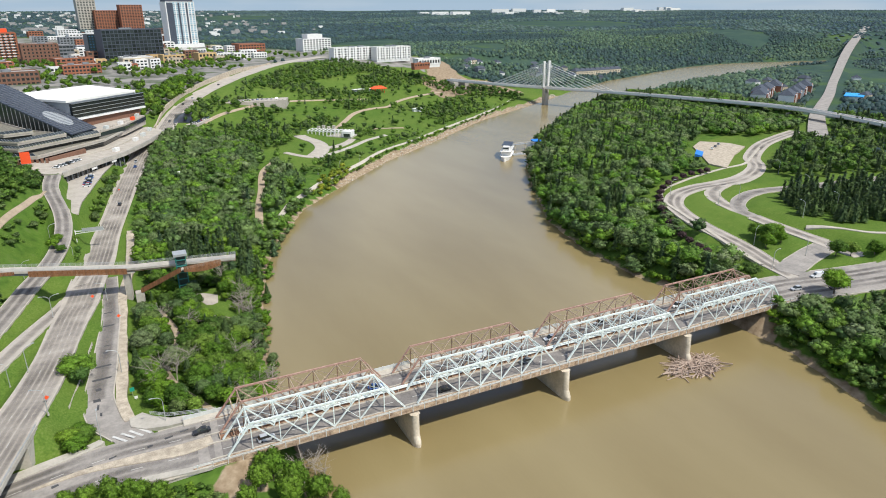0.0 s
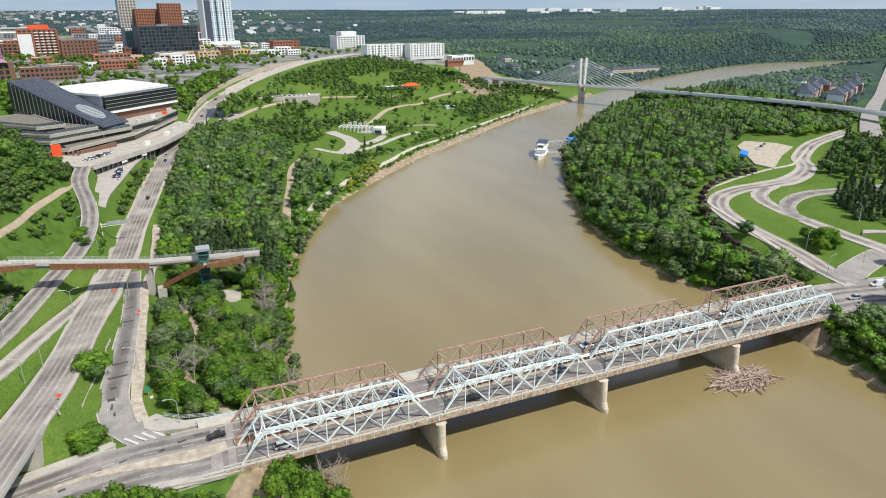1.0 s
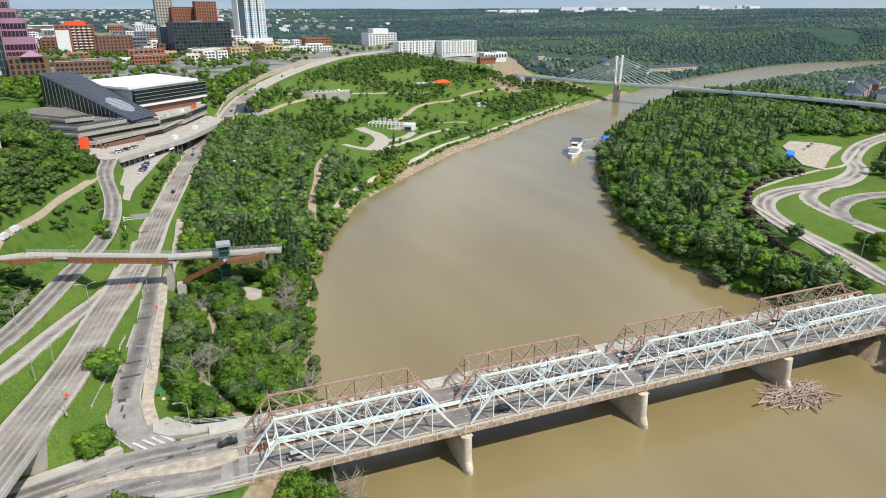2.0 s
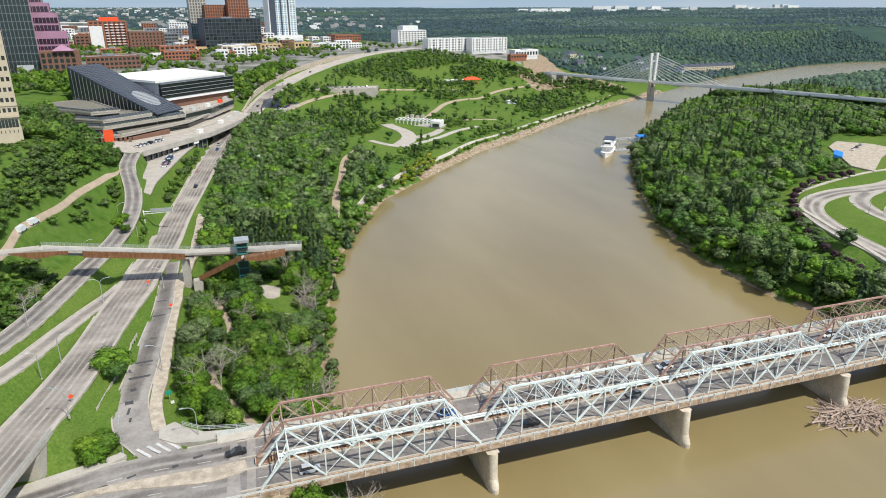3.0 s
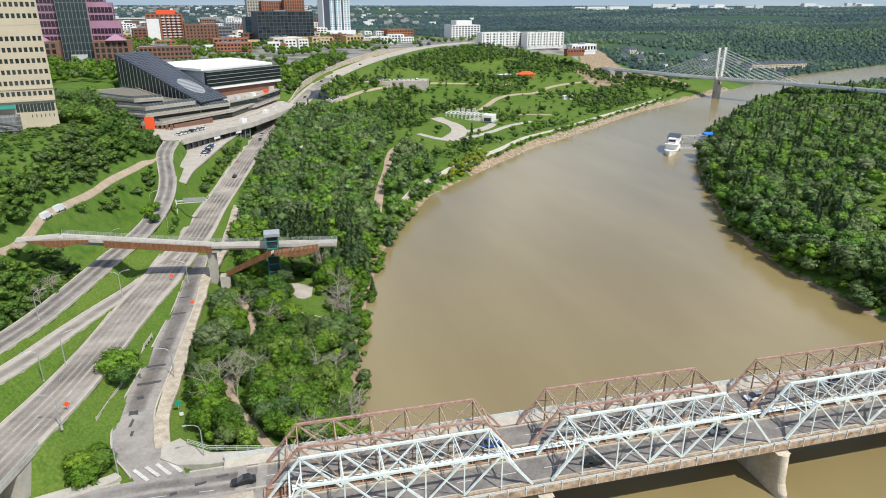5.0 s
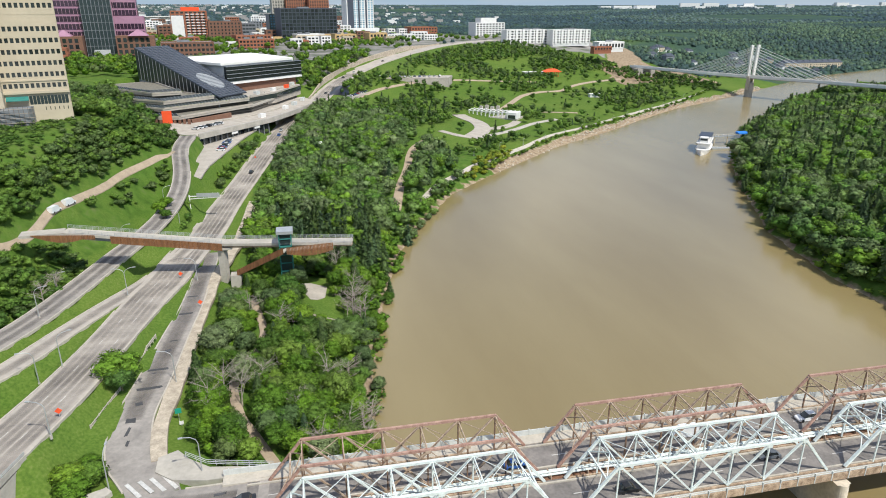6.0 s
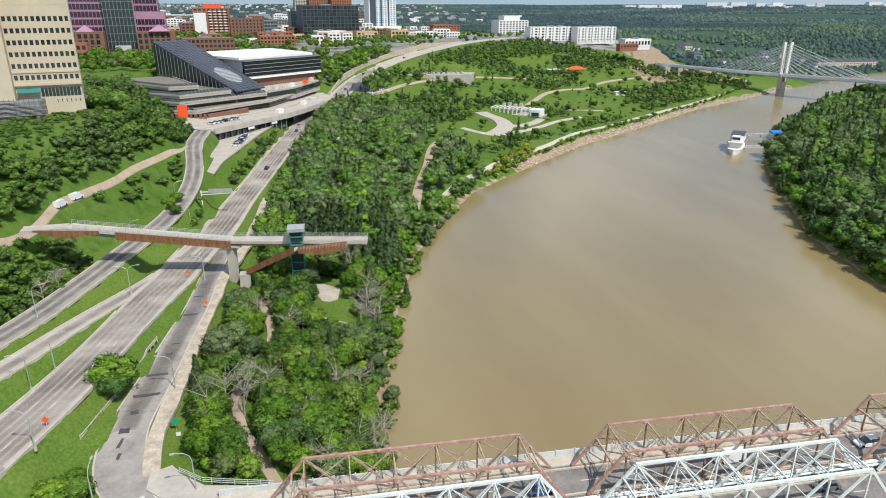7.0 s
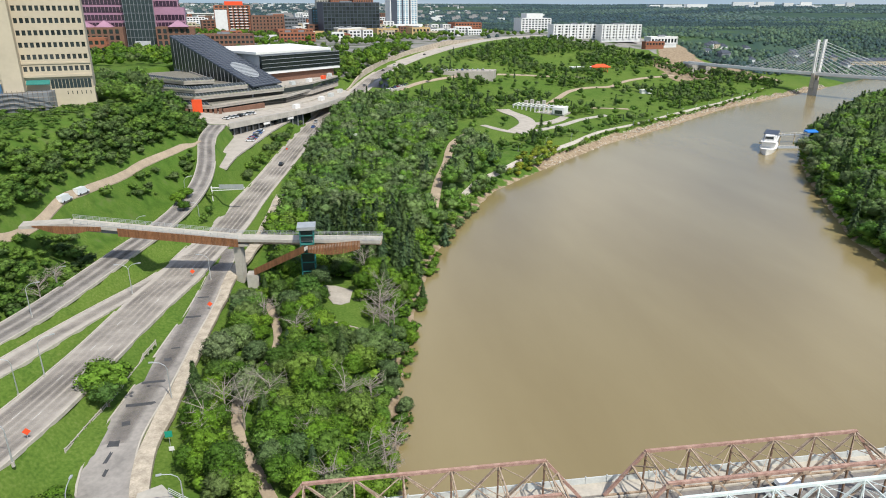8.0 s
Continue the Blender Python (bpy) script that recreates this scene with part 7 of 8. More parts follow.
part("rail", Shape().bar((-8, 10.9, 6.2), (20, 10.9, 7.0), 0.18), M_WHITE_WALL, dock)
part("rail", Shape().bar((-10.5, -8.8, 2.3), (13.3, -8.8, 2.3), 0.16), M_WHITE_WALL, dock)
for x, y in ((-9, 12), (2, 12), (12, 12), (13, -7), (3, -7)):
    part("pile", Shape().tube([(x, y, -3), (x, y, 6.4)], 0.35, 8), M_PIER, dock)
part("canopy", Shape().prism([(17, 6), (25, 6), (25, 11), (17, 11)], 7.4, [8.0, 8.0, 8.8, 8.8]), M_BLUE, dock, "blue canvas canopy")
for x in (17.5, 24.5):
    for y in (6.5, 10.5):
        part("canopy_post", Shape().bar((x, y, 1.5), (x, y, 7.5), 0.2), M_GALV, dock)
for x, y, a in ((206, 379, 42), (166, 345, 42), (140, 321, 40)):
    b = thing("moored_barge", "grey work barge moored at the rocky shore", "barge", "barges", at=pose(x, y, 0, 0, 0, a))
    part("hull", Shape().prism([(-6, -1.8), (5, -1.8), (7.5, 0), (5, 1.8), (-6, 1.8)], -0.4, 1.2), M_GREY_WALL, b)
    part("cabin", Shape().box(-5, -1.3, 1.2, 1, 1.3, 3.0), M_WHITE_WALL, b)

# ---- driftwood caught on the pier ----
drift = thing("driftwood_pile", "tangled pile of brown driftwood logs against the pier", "driftwood", at=pose(160, -3.5, 0))
rnd = random.Random(3)
for k in range(215):
    a = rnd.gauss(0.5, 0.9)
    L = rnd.uniform(3, 11)
    r = rnd.random() ** 0.6
    t = rnd.uniform(0, 6.28)
    cx, cy = 11.5 * r * math.cos(t), 5.8 * r * math.sin(t)
    z = rnd.uniform(0.1, 0.4 + 1.9 * (1 - r))
    tilt = rnd.gauss(0, 0.1) if k > 6 else 0.45
    dx, dy, dz = L / 2 * math.cos(a), L / 2 * math.sin(a), L / 2 * tilt
    part("log", Shape().tube([(cx - dx, cy - dy, z - dz), (cx + rnd.gauss(0, 0.2), cy + rnd.gauss(0, 0.2), z), (cx + dx, cy + dy, z + dz)], [rnd.uniform(0.15, 0.34), 0.2, 0.08], 5), M_DRIFT, drift)


# ---- along the roads ----
def slab(name, outline, z0, z1, material, label, category="pavement"):
    return solid(name, Shape().prism(outline, z0, z1), material, label, category, kind="structure")


# corner pavement, bridge footway approach, sandy verge
slab("pavement", [(-19.5, 35.5), (-19.2, 31), (-15.5, 27.6), (-9.2, 25.6), (-3, 25.1), (3.5, 25.1), (3.5, 26.4), (-9, 29.4), (-13, 33), (-16, 37)], 8, [10.25, 10.35, 10.65, 11.1, 11.5, 11.75, 11.75, 11.15, 10.8, 10.4], M_CONCRETE, "pale concrete corner pavement by the bridge")
verge = spline([(-19.2, 35, 10.0, 1.7), (-20.9, 45, 10.1, 1.9), (-20.6, 58, 10.4, 1.9), (-19.8, 70, 10.8, 1.8), (-19.2, 90, 11.2, 1.6), (-18.3, 108, 11.3, 1.6), (-18, 128, 11.2, 2), (-15, 150, 11, 2.2), (-13, 178, 10.9, 2.2), (-11.5, 215, 11.2, 2)], 3)
wob = np.array([0.9 * noise.noise((i * 0.35, 2.0, 0)) for i in range(len(verge))])
solid("verge", ribbon(verge, -verge[:, 3] * 0.85 + 0.7 * wob, verge[:, 3] * 0.85 + np.roll(wob, 3) * 0.5, -0.8, 0.1), M_SAND, "sandy strip beside the service road", "verge", kind="structure")
walk_n = spline([(-75, 12.5, 9.5, 1.4), (-45, 22, 9.8, 1.6), (-30, 25.6, 10.2, 1.4), (-26.5, 27.5, 10.3, 1.0)], 3)
solid("pavement", ribbon(walk_n, -walk_n[:, 3], walk_n[:, 3], -0.8, 0.2), M_CONCRETE, "concrete pavement along the approach road", "pavement", kind="structure")
walk_s = spline([(-60, -6.5, 9.4, 1.2), (-40, 2.2, 9.8, 1.2), (-22, 5, 10.6, 1.2), (-6, 2.6, 11.5, 1.0), (-1.5, 2.4, 11.6, 1)], 3)
solid("pavement", ribbon(walk_s, -walk_s[:, 3], walk_s[:, 3], -0.8, 0.2), M_CONCRETE, "concrete footway beside the approach road", "pavement", kind="structure")
island = spline([(-42, 14.6, 9.75, 0.35), (-32, 16.0, 9.98, 0.9), (-25, 15.6, 10.25, 1.3), (-16, 14, 10.75, 2.0), (-7, 12.4, 11.3, 2.5), (0, 12.8, 11.62, 1.9)], 3)
solid("traffic_island", ribbon(island, -island[:, 3], island[:, 3], -0.3, 0.2), M_SAND, "pale concrete median between the carriageways", "median", kind="structure")
cw = thing("crosswalk", "four worn white crossing bars at the junction", "crosswalk")
for x0, y0, x1, y1 in ((-23.9, 28.7, -20.5, 24.1), (-21.7, 29.1, -18.5, 24.8), (-19.7, 29.5, -16.5, 25.2), (-17.6, 30.0, -14.4, 25.5)):
    part("bar", Shape().bar((x0, y0, at_ground(x0, y0) + 0.14), (x1, y1, at_ground(x1, y1) + 0.14), 0.75, 0.06), M_LINE, cw)
# tar patches
rnd = random.Random(9)
for x, y, z, w, l, a in ((-26.2, 62, 10.55, 5.4, 0.7, 4), (-25.6, 70, 10.8, 4.6, 0.6, 4), (-27.2, 56, 10.3, 1.6, 1.0, 20), (-27.6, 50, 10.12, 2.0, 1.2, 5), (-27.4, 46, 10.05, 0.6, 2.2, -5), (-26.6, 42, 10.0, 0.6, 1.2, 0), (-23.6, 100, 11.3, 3.8, 0.7, 4), (-23.4, 112, 11.35, 3, 0.5, 4),
                         (-24.2, 84, 11.15, 2.0, 0.4, 4), (-24.8, 79, 11.05, 1.6, 1.0, 10), (-30, 17, 10.13, 2.6, 0.6, 18), (-34, 16.4, 10.05, 2.2, 0.5, 18), (-24, 18.6, 10.35, 1.8, 0.4, 18), (-10, 20, 11.15, 2.6, 0.5, 8), (-15, 18.5, 10.9, 1.4, 0.6, 8), (-6, 21, 11.35, 3, 0.4, 5), (-37, 13.6, 9.95, 1.6, 0.5, 18)):
    p = Shape()
    p.prism([(w / 2 * u * rnd.uniform(0.85, 1.1), l / 2 * 1.5 * q * rnd.uniform(0.8, 1.15)) for u, q in ((-1, -1), (0, -1), (1, -1), (1.05, 0), (1, 1), (0.1, 0.95), (-1, 1))], -0.1, 0.05)
    o = solid("tar_patch", p, M_ASPHALT_DARK, "dark tar patch on the grey road", "patch", "tar patches")
    o.matrix_world = pose(x, y, at_ground(x, y) + 0.06, 0, 0, a)

# retaining wall under the near edge of the approach
rw = thing("approach_wall", "pale concrete retaining wall with faded panels beside the bridge", "wall")
for k in range(6):
    x = -16 + k * 3.0
    part("wall_panel", Shape().box(x, 2.0 + 0.02 * (k % 2), 5.0, x + 2.96, 2.45, 10.9 - 0.12 * (5 - k)), M_RAIL if k in (3, 4) else M_CONCRETE, rw)
part("coping", Shape().bar((-16, 2.2, 10.75), (2, 2.2, 11.3), 0.7, 0.25), M_KERB, rw)
# overpass parapets and abutment
ov = thing("overpass_parapet", "grey steel parapet along the overpass edge", "parapet")
c = spline(ROADS["main"])
c = c[(c[:, 1] > -55) & (c[:, 1] < 37)]
sd = sideways(c)
for sgn in (1, -1):
    e = c[:, :2] + sd * (c[:, 3:4] + 0.45) * sgn
    for i in range(0, len(e) - 1):
        a, b = (e[i][0], e[i][1], c[i][2]), (e[i + 1][0], e[i + 1][1], c[i + 1][2])
        part("kerb_wall", Shape().bar((a[0], a[1], a[2] + 0.1), (b[0], b[1], b[2] + 0.1), 0.4, 1.2), M_CONCRETE, ov)
        for h in (0.95, 1.3):
            part("rail", Shape().bar((a[0], a[1], a[2] + h), (b[0], b[1], b[2] + h), 0.12), M_GALV, ov)
        part("rail_post", Shape().bar((a[0], a[1], a[2] + 0.5), (a[0], a[1], a[2] + 1.3), 0.12), M_GALV, ov)
slab("abutment_wall", [(-58, 33), (-57, 28), (-42.5, 24.5), (-41.2, 31), (-41, 40), (-42, 40.5), (-43, 33)], 5, 15.4, M_CONCRETE, "pale concrete abutment below the overpass", "wall")
slab("abutment_wall", [(-70, -16), (-46, -20), (-46, -12), (-70, -9)], 5, 16.4, M_CONCRETE, "concrete abutment under the overpass", "wall")


# footpath outside the winding road, and kerbed paths at the junction
ground_path("footpath", [(236, 32), (242, 54), (250, 78), (257, 100), (264, 120), (280, 138), (303, 144.5), (345, 155), (375, 160), (400, 174), (430, 192)], 1.0, M_KERB, "pale concrete footpath beside the winding road")
ground_path("footpath", [(292, 52), (300, 40), (312, 26), (350, 12)], 1.2, M_KERB, "pale concrete footpath past the lawn")
ground_path("footpath", [(250, -16), (280, -20), (320, -26)], 1.2, M_KERB, "pale concrete footpath near the spruces")


# ---- street furniture ----
def lamp_post(x, y, z, h, yaw, double=False, arm=2.6):
    """A galvanised street lamp with a curved arm."""
    t = thing("street_lamp", "galvanised street lamp with a curved arm" if not double else "galvanised street lamp with twin curved arms", "street lamp", "street lamps", at=pose(x, y, z, 0, 0, yaw))
    part("base", Shape().tube([(0, 0, -0.4), (0, 0, 0.5)], 0.28, 8), M_CONCRETE, t)
    part("pole", Shape().tube([(0, 0, 0.4), (0, 0, h * 0.82)], [0.14, 0.09], 8), M_GALV, t)
    for sgn in ((1, -1) if double else (1,)):
        pts = [(0, 0, h * 0.82)] + [(sgn * arm * (1 - math.cos(q)), 0, h * 0.82 + h * 0.18 * math.sin(q)) for q in (0.5, 1.0, 1.57)]
        part("arm", Shape().tube(pts, 0.07, 6), M_GALV, t)
        part("lamp_head", Shape().box(sgn * arm - 0.1, -0.18, h - 0.1, sgn * (arm + 0.1) + 0.6 * sgn, 0.18, h + 0.08) if sgn > 0 else Shape().box(-arm - 0.7, -0.18, h - 0.1, -arm + 0.1, 0.18, h + 0.08), M_GALV, t)
    return t


for x, y, h, yaw, dbl in ((-50.9, 67.4, 9, 200, False), (-45.6, 68.2, 9, 20, False), (-20.4, 63.3, 9.5, 180, False), (-41.3, 112.3, 9, 5, True), (-60.5, 98.6, 9, 10, False), (-55.2, 167.4, 9, 10, False), (-23.5, 124.5, 8, 175, False), (-46.2, 202.3, 9, 20, False), (-26.6, 27.8, 9, 90, False),
                          (-38.6, 38.5, 8, 170, False), (-10.3, 28.7, 10.5, 190, False), (-63, 120, 8, 0, False), (-36, 175, 8, 170, False), (236, 27, 9, 0, False), (262, 30, 9, 90, False), (284, 100, 9, 120, False), (305, 104, 9, 200, False), (352, 95, 9, 90, False), (300, 60, 9, 90, False), (330, 62, 9, 90, False), (372, 130, 9, 150, False), (255, 52, 9, 20, False), (276, 128, 9, 0, False)):
    lamp_post(x, y, at_ground(x, y), h, yaw, dbl)
for k in range(14):
    x, y = 118 + k * 22, 296 + k * 18.4
    lamp_post(x - 4, y + 6, at_ground(x - 4, y + 6), 4.5, 0, False, 0.4)

gan = thing("sign_gantry", "pale steel cantilever gantry with a blank sign seen from behind", "gantry", at=pose(-34.9, 195.8, 12.5, 0, 0, -5))
part("post", Shape().tube([(0, 0, -0.5), (0, 0, 8.2)], 0.22, 8), M_WHITE_WALL, gan)
part("arm", Shape().bar((-0.3, 0, 7.6), (12.5, 0, 7.6), 0.3, 0.35), M_WHITE_WALL, gan)
part("arm", Shape().bar((0, 0, 6.5), (12.5, 0, 7.0), 0.2, 0.25), M_WHITE_WALL, gan)
part("sign_board", Shape().box(3.0, -0.25, 7.2, 12.2, -0.16, 8.9), M_GALV, gan, "sign panel with aluminium back")
for k in range(5):
    part("bracket", Shape().bar((3.8 + k * 1.9, 0, 7.0), (3.8 + k * 1.9, -0.16, 9.0), 0.12), M_WHITE_WALL, gan)


def road_sign(name, label, x, y, size, material, diamond=False, h=2.3):
    t = thing(name, label, "road sign", "road signs", at=pose(x, y, at_ground(x, y), 0, 0, 8))
    part("post", Shape().bar((0, 0, -0.3), (0, 0, h), 0.09), M_GALV, t)
    b = part("board", Shape().box(-size / 2, -0.1, -size / 2, size / 2, -0.05, size / 2), material, t)
    b.matrix_local = pose(0, 0, h, 0, 45 if diamond else 0, 0)
    return t


for x, y in ((-19.9, 103.8), (-28.4, 125), (-39.2, 45.5)):
    road_sign("warning_sign", "orange diamond roadworks sign on a post", x, y, 1.0, M_ORANGE, True, 1.7)
for x, y in ((-14, 290),):
    road_sign("warning_sign", "orange roadworks barrel board by the kerb", x, y, 0.8, M_ORANGE, False, 0.8)
road_sign("street_sign", "green sign board on a post by the verge", -18.0, 50.4, 1.3, M_GREEN_SIGN, False, 2.6)
road_sign("trail_sign", "small blue trail sign beside the path", 6.5, 36, 0.8, M_BLUE, False, 1.6)
road_sign("bin_box", "white utility box on a post", -17.2, 48.4, 0.9, M_WHITE_WALL, False, 0.9)

# wooden fence on the median
fence = thing("rail_fence", "weathered pale wooden rail fence along the median", "fence")
f0, f1 = Vector((-34.6, 47, 0)), Vector((-28.6, 84.7, 0))
for k in range(19):
    p, q = f0.lerp(f1, k / 18), f0.lerp(f1, (k + 1) / 18)
    zp, zq = at_ground(p.x, p.y), at_ground(q.x, q.y)
    part("post", Shape().bar((p.x, p.y, zp - 0.3), (p.x, p.y, zp + 1.2), 0.2), M_KERB, fence)
    if k < 18:
        for h in (0.45, 0.95):
            part("rail", Shape().bar((p.x, p.y, zp + h), (q.x, q.y, zq + h), 0.14, 0.22), M_KERB, fence)
# guard rail beside the corner
gr = thing("guard_rail", "pale steel railing between pavement and woods", "railing")
gp = [Vector((-14, 33.8, 10.9)), Vector((-9.5, 29.9, 11.3)), Vector((-6, 28.8, 11.4)), Vector((3, 26.4, 11.6))]
for a, b in zip(gp, gp[1:]):
    railing(a, b, 0, max(2, int((b - a).length / 2)), gr, 1.2, M_RAIL)


# ---- vehicles ----
CAR_PAINT = {c: mat(n, c, 0.3, vary=0.04, scale=4, spec=0.6) for n, c in (("white_paint", (0.75, 0.75, 0.74)), ("black_paint", (0.02, 0.02, 0.022)), ("silver_paint", (0.42, 0.43, 0.45)), ("blue_paint", (0.03, 0.1, 0.32)), ("red_paint", (0.35, 0.03, 0.03)), ("grey_paint", (0.13, 0.14, 0.15)))}
COLOURS = {"white": (0.75, 0.75, 0.74), "black": (0.02, 0.02, 0.022), "silver": (0.42, 0.43, 0.45), "blue": (0.03, 0.1, 0.32), "red": (0.35, 0.03, 0.03), "grey": (0.13, 0.14, 0.15)}
M_TYRE = mat("tyre_rubber", (0.02, 0.02, 0.02), 0.9, vary=0.1, scale=8)
CARS = {}


def loft(sections):
    """A closed body from cross sections of four corners each."""
    s = Shape()
    v = [p for q in sections for p in q]
    n = len(sections)
    return s.add(v, [(4 * i + k, 4 * i + (k + 1) % 4, 4 * i + 4 + (k + 1) % 4, 4 * i + 4 + k) for i in range(n - 1) for k in range(4)] + [(3, 2, 1, 0), tuple(4 * n - 4 + k for k in range(4))])


def car_master(colour, kind):
    key = (colour, kind)
    if key in CARS:
        return CARS[key], False
    paint = CAR_PAINT[COLOURS[colour]]
    label = {"car": f"{colour} sedan with dark windows on the asphalt", "van": f"{colour} van with a tall boxy body", "suv": f"{colour} sport utility car with roof rails"}[kind]
    t = thing({"car": "car", "van": "van", "suv": "car"}[kind], label, "van" if kind == "van" else "car", "vehicles")
    h = {"car": 0.78, "van": 1.0, "suv": 0.92}[kind]
    L = {"car": 2.3, "van": 2.9, "suv": 2.3}[kind]

    def sec(x, w, z0, z1):
        return [(x, -w, z0), (x, w, z0), (x, w * 0.96, z1), (x, -w * 0.96, z1)]
    part("body", loft([sec(-L, 0.82, 0.4, h * 0.9), sec(-L + 0.15, 0.9, 0.28, h), sec(-L * 0.4, 0.92, 0.25, h + 0.02), sec(L * 0.5, 0.92, 0.25, h), sec(L - 0.15, 0.88, 0.28, h * 0.86), sec(L, 0.78, 0.4, h * 0.74)]), paint, t)
    if kind == "van":
        cab = [sec(-L + 0.05, 0.9, h - 0.01, 2.35), sec(L * 0.35, 0.9, h - 0.01, 2.35), sec(L * 0.42, 0.88, h - 0.01, 1.9), sec(L * 0.68, 0.85, h - 0.01, h + 0.1)]
    else:
        roof = 1.45 if kind == "car" else 1.72
        rear = -L * (0.72 if kind == "car" else 0.95)
        cab = [sec(rear, 0.8, h - 0.01, h + 0.05), sec(rear + 0.45, 0.74, h - 0.01, roof - 0.04), sec(0.1, 0.74, h - 0.01, roof), sec(L * 0.5, 0.8, h - 0.01, h + 0.05)]
    part("cabin", loft(cab), paint if kind == "van" else M_GLASS, t)
    if kind != "van":
        part("roof", Shape().box(rear + 0.5, -0.7, roof - 0.03, 0.1, 0.7, roof + 0.03), paint, t)
    else:
        part("windscreen", Shape().bar((L * 0.44, 0, 1.85), (L * 0.66, 0, h + 0.25), 1.5, 0.06), M_GLASS, t)
    for x in (-L * 0.6, L * 0.6):
        for y in (-0.84, 0.84):
            part("wheel", Shape().tube([(x, y - 0.1, 0.33), (x, y + 0.1, 0.33)], 0.33, 10), M_TYRE, t)
    for y in (-0.6, 0.6):
        part("headlight", Shape().box(L - 0.06, y - 0.16, h * 0.55, L + 0.02, y + 0.16, h * 0.7), M_WHITE_WALL, t)
    CARS[key] = t
    return t, True


def park_car(x, y, yaw, colour="white", kind="car", z=None):
    t, fresh = car_master(colour, kind)
    m = pose(x, y, (at_ground(x, y) + 0.06) if z is None else z, 0, 0, yaw)
    if fresh:
        t.matrix_basis = m
    else:
        copy_thing(t, m)


park_car(-73.9, 162, 78, "white", "van")
park_car(-71.9, 171, 72, "white", "van")
D = DECK_Z + 0.01
for x, y, yaw, c, k in ((13, 6.4, 2, "silver", "suv"), (66, 6.4, 2, "black", "car"), (97, 9.4, 180, "grey", "car"), (84.5, 18.9, 180, "white", "van"), (113, 18.6, 180, "white", "suv"), (48, 16.9, 0, "blue", "car"), (136, 20.2, 180, "silver", "suv"), (150, 17, 0, "grey", "car"), (172, 18.8, 180, "white", "suv"), (190, 6.8, 0, "silver", "car"), (-2, 17.6, 184, "black", "car")):
    park_car(x, y, yaw, c, k, D)
for x, y, yaw, c, k in ((226, 8, 170, "silver", "suv"), (245, 12, 165, "white", "van"), (240, 1, -12, "black", "car"), (285, 5, 172, "white", "car"), (330, -3, 172, "red", "car"), (-14.6, 262, 80, "black", "car"), (-2, 340, 78, "blue", "car"), (15, 418, 70, "white", "car"), (33, 470, 72, "grey", "car"), (52, 540, 66, "black", "car"), (64, 566, 66, "white", "car"), (100, 632, 60, "black", "car"), (22, 425, 250, "grey", "car"), (-1, 352, 260, "silver", "suv")):
    park_car(x, y, yaw, c, k)
# car park below the convention centre
cols = ["white", "silver", "blue", "grey", "white", "black", "blue", "red"]
rnd = random.Random(21)
for k in range(9):
    park_car(-28.5 - k * 0.25, 304 - k * 3.3, 168, cols[k % 8], "suv" if k % 3 else "car")
for k in range(5):
    park_car(-36 + k * 2.6, 313 + k * 4.0, 150, cols[(k * 3) % 8], "car")
for k in range(7):
    park_car(-46 + k * 1.9, 306 + k * 3.2, 150, ("white", "white", "silver", "black", "white", "silver", "white")[k], "suv" if k % 2 else "car", deck_z(-46 + k * 1.9, 306 + k * 3.2) + 0.06)
# upper car parks
for pts, z in (([(34, 470), (52, 455), (78, 500), (70, 520), (52, 512)], 25), ([(58, 545), (150, 535), (158, 556), (66, 566)], 31)):
    slab("car_park", pts, z - 14, z, M_ASPHALT_PALE, "asphalt car park among park trees", "car park")
for k in range(8):
    park_car(42 + k * 2.4, 472 + k * 3.6, 150, cols[(k * 3) % 8], "car", 25.02)
    park_car(52 + k * 2.2, 464 + k * 4.2, 150, cols[(k * 5) % 8], "car", 25.02)
for k in range(17):
    park_car(68 + k * 4.7, 553 - k * 0.4, 92, cols[(k * 3 + k // 5) % 8], "car" if k % 4 else "suv", 31.02)

# dark sheeting over a mound beside the climbing road
sheet = Shape()
g = 8
pts = []
for i in range(g + 1):
    for j in range(g + 1):
        u, w_ = i / g, j / g
        x, y = 35 + 16 * u + 5 * w_, 462 + 6 * u + 36 * w_
        pts.append((x, y, at_ground(x, y) + 0.1 + 2.6 * math.sin(math.pi * u) * math.sin(math.pi * w_) + 0.25 * math.sin(i * 2.3 + j)))
sheet.add(pts, [(i * (g + 1) + j, (i + 1) * (g + 1) + j, (i + 1) * (g + 1) + j + 1, i * (g + 1) + j + 1) for i in range(g) for j in range(g)])
solid("ground_sheet", sheet, CAR_PAINT[COLOURS["black"]], "black plastic sheeting spread over an earth mound", "sheeting", smooth=True)

# ---- the park ----
ground_path("park_path", PARK_PATHS[0], 2.4, M_TRAIL, "curving sandy park path")
ground_path("park_path", PARK_PATHS[1], 1.6, M_TRAIL, "narrow sandy park path over the lawn")
ground_path("park_path", PARK_PATHS[4], 2.0, M_CONCRETE, "pale paved park path")
ground_path("shore_promenade", PARK_PATHS[2], 1.2, M_KERB, "paved promenade along the rocky shore")
ground_path("park_path", PARK_PATHS[3], 2.2, M_TRAIL, "sandy park path among trees")
ground_path("plaza_drive", [(137, 440), (140, 430), (145, 416), (145, 398), (140, 380), (127, 358)], 6.0, M_DECK_PALE, "broad pale plaza drive")
ground_path("plaza_drive", [(142, 388), (156, 392), (170, 404), (180, 418)], 3.4, M_DECK_PALE, "pale plaza drive to the pavilion")
